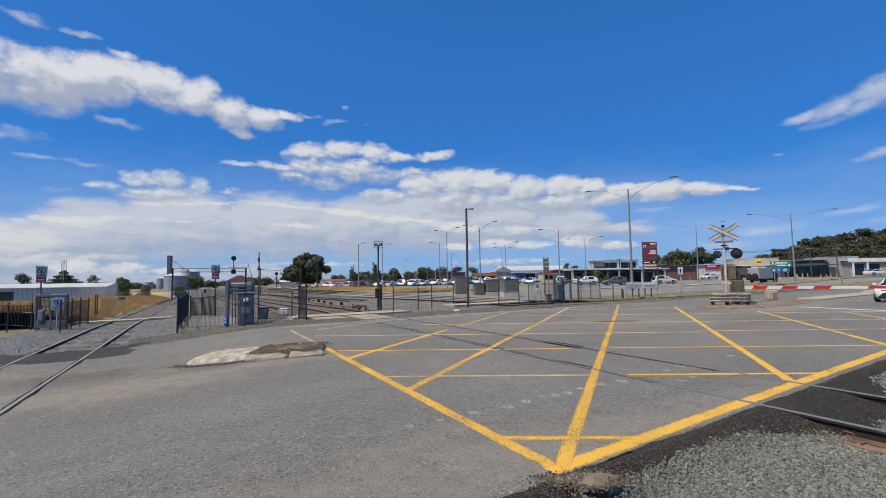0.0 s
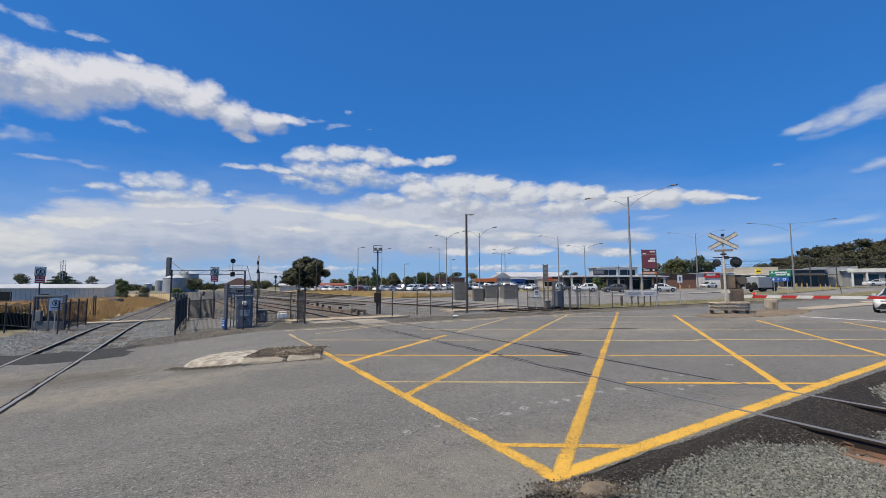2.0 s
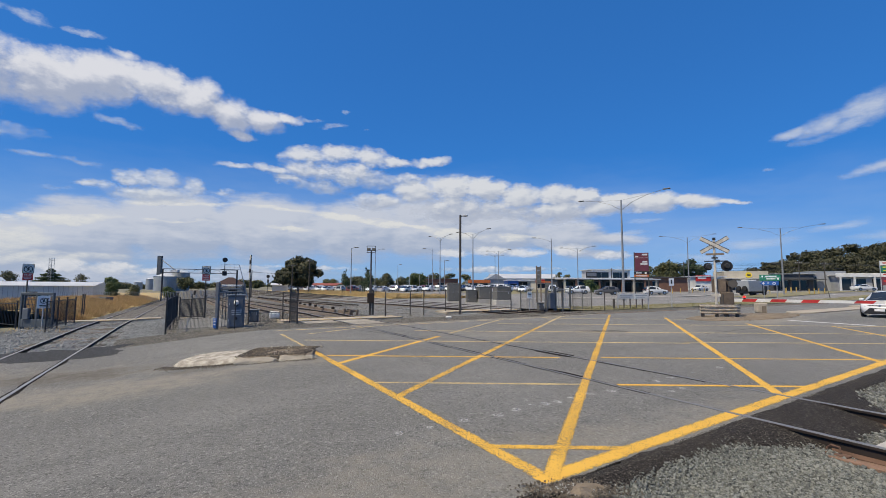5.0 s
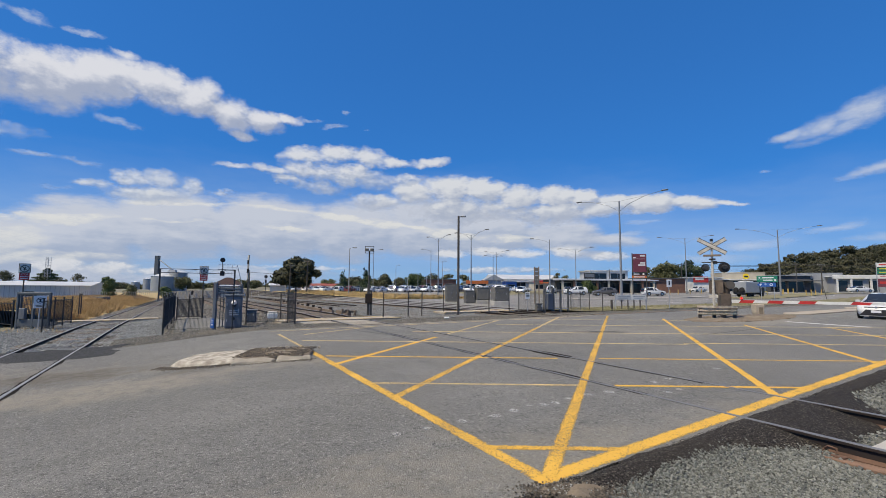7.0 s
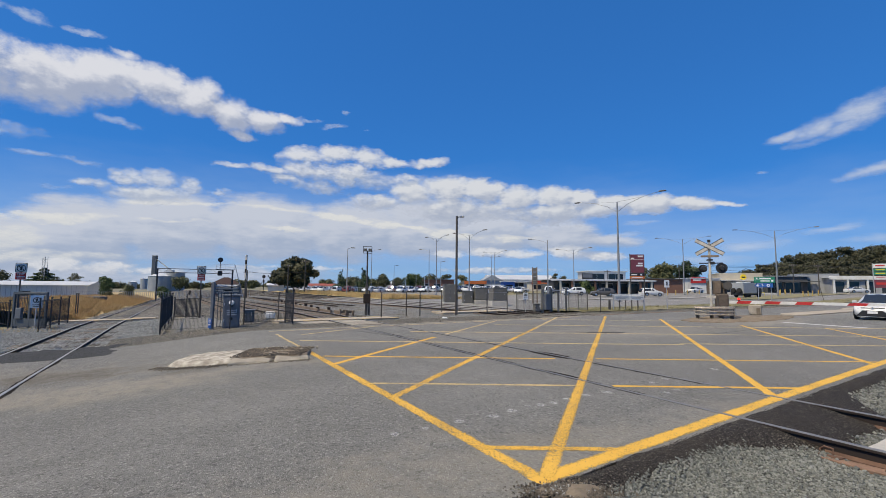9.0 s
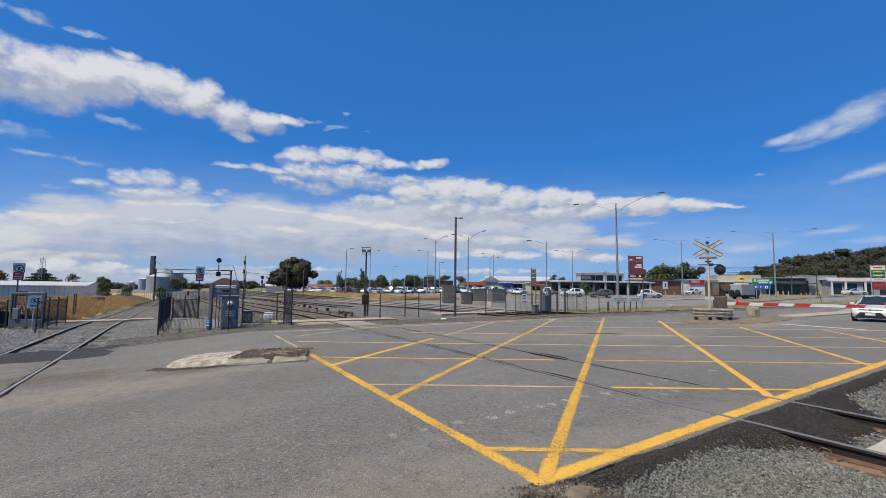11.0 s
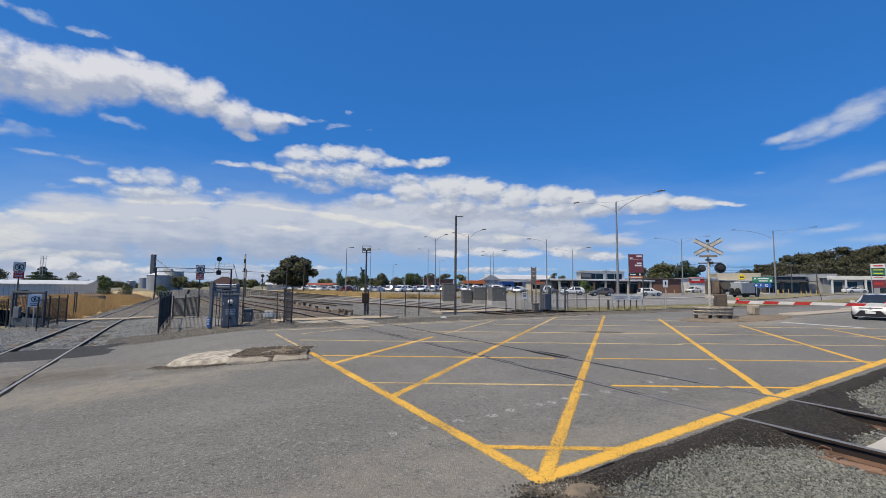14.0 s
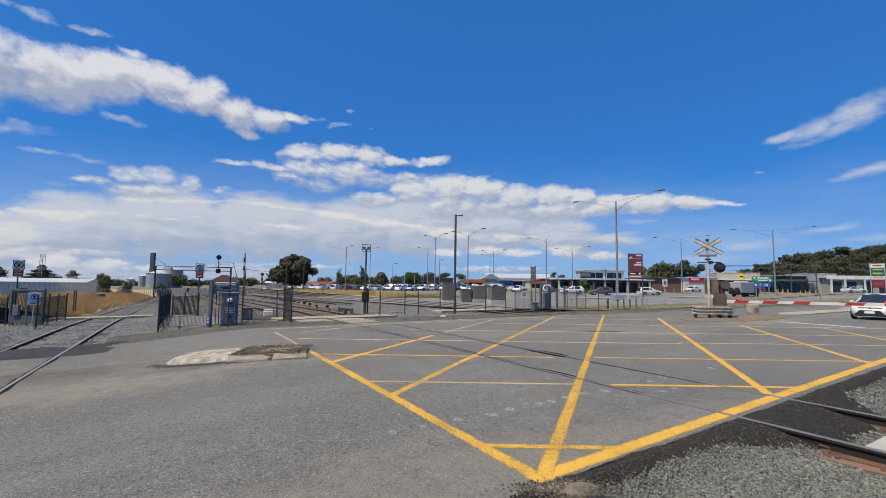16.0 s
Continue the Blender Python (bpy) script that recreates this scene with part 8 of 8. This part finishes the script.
# ---- buildings ----
def house(name, label, x, y, turn, w, d, h, wall, roof, ridge=0.0, wins=(), z=None, over=0.4, category="building", hip=False):
    """A building whose front looks along its own -y: walls with openings, a roof with an overhang, windows with frames.
    wins: (x, sill, width, height) on the front."""
    t = thing(name, label, category, x, y, z, turn)
    th = 0.25
    xs = sorted(wins)
    segs, cur = [], -w / 2
    for wx, sill, ww, hh in xs:
        segs.append((cur, wx - ww / 2, -0.5, h))
        segs.append((wx - ww / 2, wx + ww / 2, -0.5, sill))
        segs.append((wx - ww / 2, wx + ww / 2, sill + hh, h))
        cur = wx + ww / 2
    segs.append((cur, w / 2, -0.5, h))
    for a, b, z0, z1 in segs:
        if b - a > 0.02 and z1 - z0 > 0.02:
            part("wall_panel", blk((a + b) / 2, -d / 2 + th / 2, z0, b - a, th, z1 - z0), M[wall], t)
    part("back_wall", blk(0, d / 2 - th / 2, -0.5, w, th, h + 0.5), M[wall], t)
    for k in (-1, 1):
        part("side_wall", blk(k * (w / 2 - th / 2), 0, -0.5, th - 0.004, d - 2 * th, h + 0.5), M[wall], t)
    part("floor_slab", blk(0, 0, -0.4, w - 0.6, d - 0.6, 0.4), M["concrete"], t)
    for wx, sill, ww, hh in xs:
        win = part("window", blk(wx, -d / 2 + 0.16, sill, ww, 0.03, hh), M["glass"], t)
        part("frame", blk(wx, -d / 2 + 0.12, sill + hh - 0.07, ww, 0.06, 0.07), M["galv"], win)
        n = max(1, int(ww / 1.6))
        for k in range(n + 1):
            part("mullion", blk(wx - ww / 2 + ww * k / n, -d / 2 + 0.12, sill, 0.06, 0.06, hh - 0.07), M["galv"], win)
    if ridge:
        bm = bmesh.new()
        W, D = w / 2 + over, d / 2 + over
        rx = W - D if hip else W
        low = [bm.verts.new(p) for p in ((-W, -D, h), (W, -D, h), (W, D, h), (-W, D, h))]
        top = [bm.verts.new(p) for p in ((-rx, 0, h + ridge), (rx, 0, h + ridge))]
        bm.faces.new((low[0], low[1], top[1], top[0]))
        bm.faces.new((low[2], low[3], top[0], top[1]))
        bm.faces.new((low[1], low[2], top[1]))
        bm.faces.new((low[3], low[0], top[0]))
        bm.faces.new(low[::-1])
        bmesh.ops.recalc_face_normals(bm, faces=bm.faces[:])
        part("roof", bm, M[roof], t)
        part("gutter", blk(0, -D - 0.05, h - 0.1, 2 * W, 0.1, 0.12), M[roof], t)
    else:
        part("roof", blk(0, 0, h, w + 2 * over, d + 2 * over, 0.22, 0.02), M[roof], t)
    return t


def build_buildings():
    t = house("shed", "long low shed with a white metal roof", -105.5, 97, 24, 46, 12, 3.2, "tin", "tin", 0.9, [(-12, 0.8, 2.0, 1.1), (-4, 0.8, 2.0, 1.1), (5, 0.1, 3.0, 2.4), (12, 0.8, 2.0, 1.1)])
    for k in range(50):
        part("cladding_rib", blk(-21.6 + 0.87 * k, -6.03, 2.5 if k in (30, 31, 10, 11, 19, 20, 39, 40) else 0.0, 0.07, 0.05, 0.68 if k in (30, 31, 10, 11, 19, 20, 39, 40) else 3.15), M["tin_dull"], t)
    t = thing("scrap_pile", "dark low stacks of stored material before the shed", "storage", -46.0, 52.0)
    for k in range(6):
        part("stacked_pallet", blk(-6 + 2.1 * k, 0.5 * (k % 2), -0.4, 1.9, 1.2, 1.0 + 0.25 * (k % 3), 0.08), M["wall_dark"] if k % 2 else M["cabinet_grey"], t)
    t = thing("grain_silo", "round grey grain silo with a tall elevator tower", "silo", -171.5, 265)
    z = -t.location.z
    part("tank", rd((0, 0, -0.5), (0, 0, 6.6 + z), 6.3, 6.3, 28), M["tin_dull"], t)
    part("cone_roof", rd((0, 0, 6.6 + z), (0, 0, 8.6 + z), 6.5, 0.8, 28), M["tin"], t)
    part("tank", rd((5.5, 6, -0.5), (5.5, 6, 9.2 + z), 5.0, 5.0, 24), M["tin_dull"], t)
    # the tower's shaded look is put into its colour by a darker steel
    part("elevator_tower", blk(-9.4, 8.0, -0.5, 2.4, 2.0, 20.2 + z, 0.1), M["mesh_steel"], t)
    part("conveyor", rd((-8.5, 8, 17.5 + z), (3.5, 6, 9.6 + z), 0.35, 0.35, 8), M["tin_dull"], t)
    part("head_box", blk(6.5, -1.5, 9.0 + z, 4.5, 2.0, 1.6, 0.1), M["tin"], t)
    for x, y, r, h in ((-248.5, 350, 3.0, 5.4), (-232, 340, 3.0, 8.0)):
        t = thing("storage_tank", "small round grey storage tank far off", "tank", x, y)
        part("tank", rd((0, 0, -0.5), (0, 0, h), r, r, 20), M["tin_dull"], t)
        part("cone_roof", rd((0, 0, h), (0, 0, h + 0.8), r * 1.03, 0.3, 20), M["tin"], t)
    t = thing("lattice_mast", "slim red and white lattice mast", "mast", -225.8, 247)
    zt = 16.6 - t.location.z
    for k in range(4):
        cx, cy = (0.75 if k % 2 else -0.75), (0.75 if k > 1 else -0.75)
        part("leg", rd((cx * 1.3, cy * 1.3, -0.3), (cx, cy, zt), 0.12, 0.1, 5), M["galv"], t)
    for k in range(12):
        z = zt * k / 12
        part("brace", rd((-0.8, -0.8, z), (0.8, -0.8, z + zt / 12), 0.09, seg=5), M["galv"], t)
        part("ring", blk(0, 0, z, 1.8, 1.8, 0.12), M["galv"], t)
    house("station_building", "old station building with a dark red hipped roof", -63.6, 128, 25, 7.4, 6, 3.4, "brick", "roof_dark", 2.0, [(-2.4, 1.0, 1.0, 1.5), (0, 0.2, 1.2, 2.3), (2.4, 1.0, 1.0, 1.5)], hip=True)
    house("station_shelter", "small shelter with a pale roof by the platform", -58.0, 118, 25, 4.5, 3.0, 2.6, "wall_cream", "tin", 0.6, [(0, 0.8, 2.4, 1.2)])
    house("house", "low house with a long red roof", -43.5, 152, 8, 15, 7, 1.7, "wall_cream", "roof_red", 0.75, [(-3, 0.6, 1.6, 0.9), (2, 0.6, 1.8, 0.9)])
    house("shed", "low white metal shed beside the car park", -30.0, 220, 5, 8, 6, 2.4, "white", "tin", 1.0, [(-3, 0.4, 2, 1.2), (3, 0.4, 2, 1.2)])
    house("shed", "small pale shed by the yard", -50.5, 132, 20, 4.5, 3.5, 1.7, "tin", "tin", 0.6)
    house("shop", "flat-roofed brown shop block behind the car park", -3.0, 168, 5, 13, 9, 3.6, "brick", "wall_dark", 0, [(-4, 0.6, 2.4, 1.6), (0, 0.6, 2.4, 1.6), (4, 0.6, 2.4, 1.6)])
    t = house("shop", "shop with an orange facia and glass front", 10.5, 157, 5, 7.5, 8, 2.6, "wall_cream", "tin_dull", 0, [(-1.8, 0.2, 2.8, 1.8), (1.8, 0.2, 2.8, 1.8)])
    part("facia", blk(0, -4.6, 2.0, 7.8, 0.2, 1.1, 0.03), M["orange"], t)
    t = house("supermarket", "large white metal-roofed store with a gable", 29.2, 172, 4, 25, 16, 3.4, "tin", "tin", 1.9, [(-8, 0.3, 4, 2.0), (-2, 0.3, 4, 2.0), (4, 0.3, 4, 2.0), (9, 0.3, 3, 2.0)])
    part("awning", blk(-4, -9.2, 2.3, 16, 2.0, 0.2, 0.05), M["white"], t)
    t = house("shop", "gabled store with a yellow round badge", 17.2, 164, 94, 10, 6.4, 3.2, "tin_dull", "tin_dull", 2.0)
    part("badge", blk(0, 0, 0, 1.6, 0.12, 1.5, 0.1), M["sign_yellow"], t, m=pose(-5.15, 0.0, 3.3, 0, 0, -90))
    house("shop", "small shop with a deep blue facia", 21.8, 151, 4, 3.6, 6, 2.7, "sign_blue", "white", 0, [(0, 0.3, 2.6, 1.4)])
    t = house("shop", "small shop with a red front", 29.4, 141, 4, 4.2, 6, 2.6, "wall_cream", "tin", 0, [(0, 0.3, 3.0, 1.4)])
    part("facia", blk(0, -3.45, 1.9, 4.4, 0.15, 1.0, 0.03), M["red"], t)
    # long arcade with a deep flat verandah
    # charcoal walls: the verandah's shade is put into their colour
    t = house("shopping_arcade", "long arcade with a deep flat verandah on brick piers", 36.8, 109.5, 6, 23, 9, 3.1, "wall_dark", "tin", 0, [(-9, 0.2, 2.9, 2.2), (-5.4, 0.2, 2.9, 2.2), (-1.8, 0.2, 2.9, 2.2), (1.8, 0.2, 2.9, 2.2), (5.4, 0.2, 2.9, 2.2), (9, 0.2, 2.9, 2.2)], z=0.5)
    part("verandah", blk(0, -6.2, 2.85, 24, 4.0, 0.28, 0.04), M["tin"], t)
    for k in range(9):
        part("pier", blk(-11 + 2.75 * k, -7.8, -0.6, 0.4, 0.4, 3.45, 0.02), M["brick"] if k % 2 else M["wall_cream"], t)
    t = house("upper_storey", "flat-roofed upper storey with wide windows", 41.8, 117, 5, 10, 7, 5.3, "tin", "tin", 0, [(-2.6, 3.3, 4.0, 1.5), (2.4, 3.3, 4.0, 1.5)], z=0.7)
    house("brick_shop", "dark brown brick shop with a small lit sign", 53.2, 111, 4, 9.6, 8, 3.3, "brick", "wall_dark", 0, [(-3.2, 0.2, 1.6, 2.2)], z=0.7)
    t = thing("billboard", "small dark billboard on a roof", "advertising sign", 34.6, 106, 0.5)
    part("frame", blk(0, 0, 3.35, 2.6, 0.15, 1.4, 0.03), M["plastic"], t)
    part("face", blk(0, -0.09, 3.75, 2.3, 0.03, 0.8), M["cabinet"], t)
    # shops to the east
    t = house("takeaway_shop", "white flat-roofed shop with a red corner sign", 67.0, 116, -8, 7.0, 8, 3.5, "white", "tin", 0, [(1.8, 0.3, 2.4, 1.8)], z=0.9)
    p = part("red_sign", blk(-1.6, -4.18, 2.35, 3.6, 0.12, 1.5, 0.03), M["red"], t, "red shop sign")
    bars([(-1.9, 3.2, 2.0, 0.5)], M["white"], p, pose(0, -4.26, 0))
    t = house("car_workshop", "cream workshop with a round yellow badge", 82.5, 125, -14, 10.5, 9, 5.1, "wall_cream", "wall_cream", 0, [(-2.6, 0.1, 3.6, 3.0), (2.2, 0.1, 3.6, 3.0)], z=0.9, over=0.05)
    part("badge", rd((0.6, -4.55, 4.25), (0.6, -4.7, 4.25), 0.75, 0.75, 18), M["sign_yellow"], t, "round yellow badge")
    part("badge_bar", blk(0.6, -4.74, 4.05, 0.9, 0.03, 0.35), M["plastic"], t)
    part("canopy", blk(0, -5.2, 3.25, 10.5, 1.4, 0.16, 0.03), M["white"], t)
    t = house("showroom", "charcoal flat-roofed showroom with a wide awning", 97.5, 128, -16, 10, 9, 4.6, "wall_dark", "tin_dull", 0, [(-2.8, 0.2, 3.6, 2.8), (1.6, 0.2, 3.6, 2.8)], z=0.9)
    part("awning", blk(1.0, -5.6, 3.1, 12, 2.2, 0.2, 0.03), M["wall_dark"], t)
    t = house("grey_building", "plain grey rendered building", 105.5, 126, -16, 8.5, 9, 5.2, "wall_grey", "tin_dull", 0, [(-3.0, 0.3, 1.2, 3.6)], z=0.9, over=0.05)
    t = house("office", "white-framed office with tall dark windows", 112.0, 120, -18, 14.5, 9, 4.2, "wall_grey", "white", 0, [(-5.4, 0.3, 2.2, 3.0), (-2.2, 0.3, 2.2, 3.0), (1.2, 0.3, 2.2, 3.0), (4.6, 0.3, 2.2, 3.0)], z=0.9, over=0.6)
    part("white_facia", blk(0, -5.0, 3.7, 15.6, 0.35, 1.0, 0.05), M["white"], t)
    for k in (-6.8, -3.8, 0.4, 6.8):
        part("column", blk(k, -4.95, -0.5, 0.4, 0.4, 4.2, 0.03), M["white"], t)
    house("long_shop", "low white shop row farther along the highway", 140.0, 128, -30, 24, 10, 4.0, "white", "tin", 0, [(-6, 0.4, 4, 2.2), (0, 0.4, 4, 2.2), (6, 0.4, 4, 2.2)], z=0.9)
    t = thing("roof_light", "small orange rooftop light box", "sign", 84.5, 127, 6.0)
    part("box", blk(0, 0, 0, 0.9, 0.3, 0.55, 0.06), M["sign_yellow"], t)


build_fences()
build_crossing_signal()
build_poles()
build_gantry()
build_buildings()
build_stones()


# ---- what moves ----
def motions():
    # the clouds drift slowly; the near ones fastest
    for ob, early, late in ((cloud_left, 0.85, -0.85), (cloud_scraps, 0.8, -0.8), (cloud_middle, 0.3, -0.3), (cloud_heap, 0.2, -0.2), (cloud_crest, 0.1, -0.1), (cloud_bank, 0.05, -0.05), (cloud_streaks, 0.05, -0.05), (cloud_low, 0.02, -0.02), (cloud_right, -0.13, 0.13), (cloud_veil, 0.02, -0.02)):
        rows = [(t, pose(*EYE, 0, 0, early + (late - early) * t / SECONDS)) for t in (0.0, 4.0, 8.0, 12.0, 16.0)]
        walk(ob, rows)


motions()
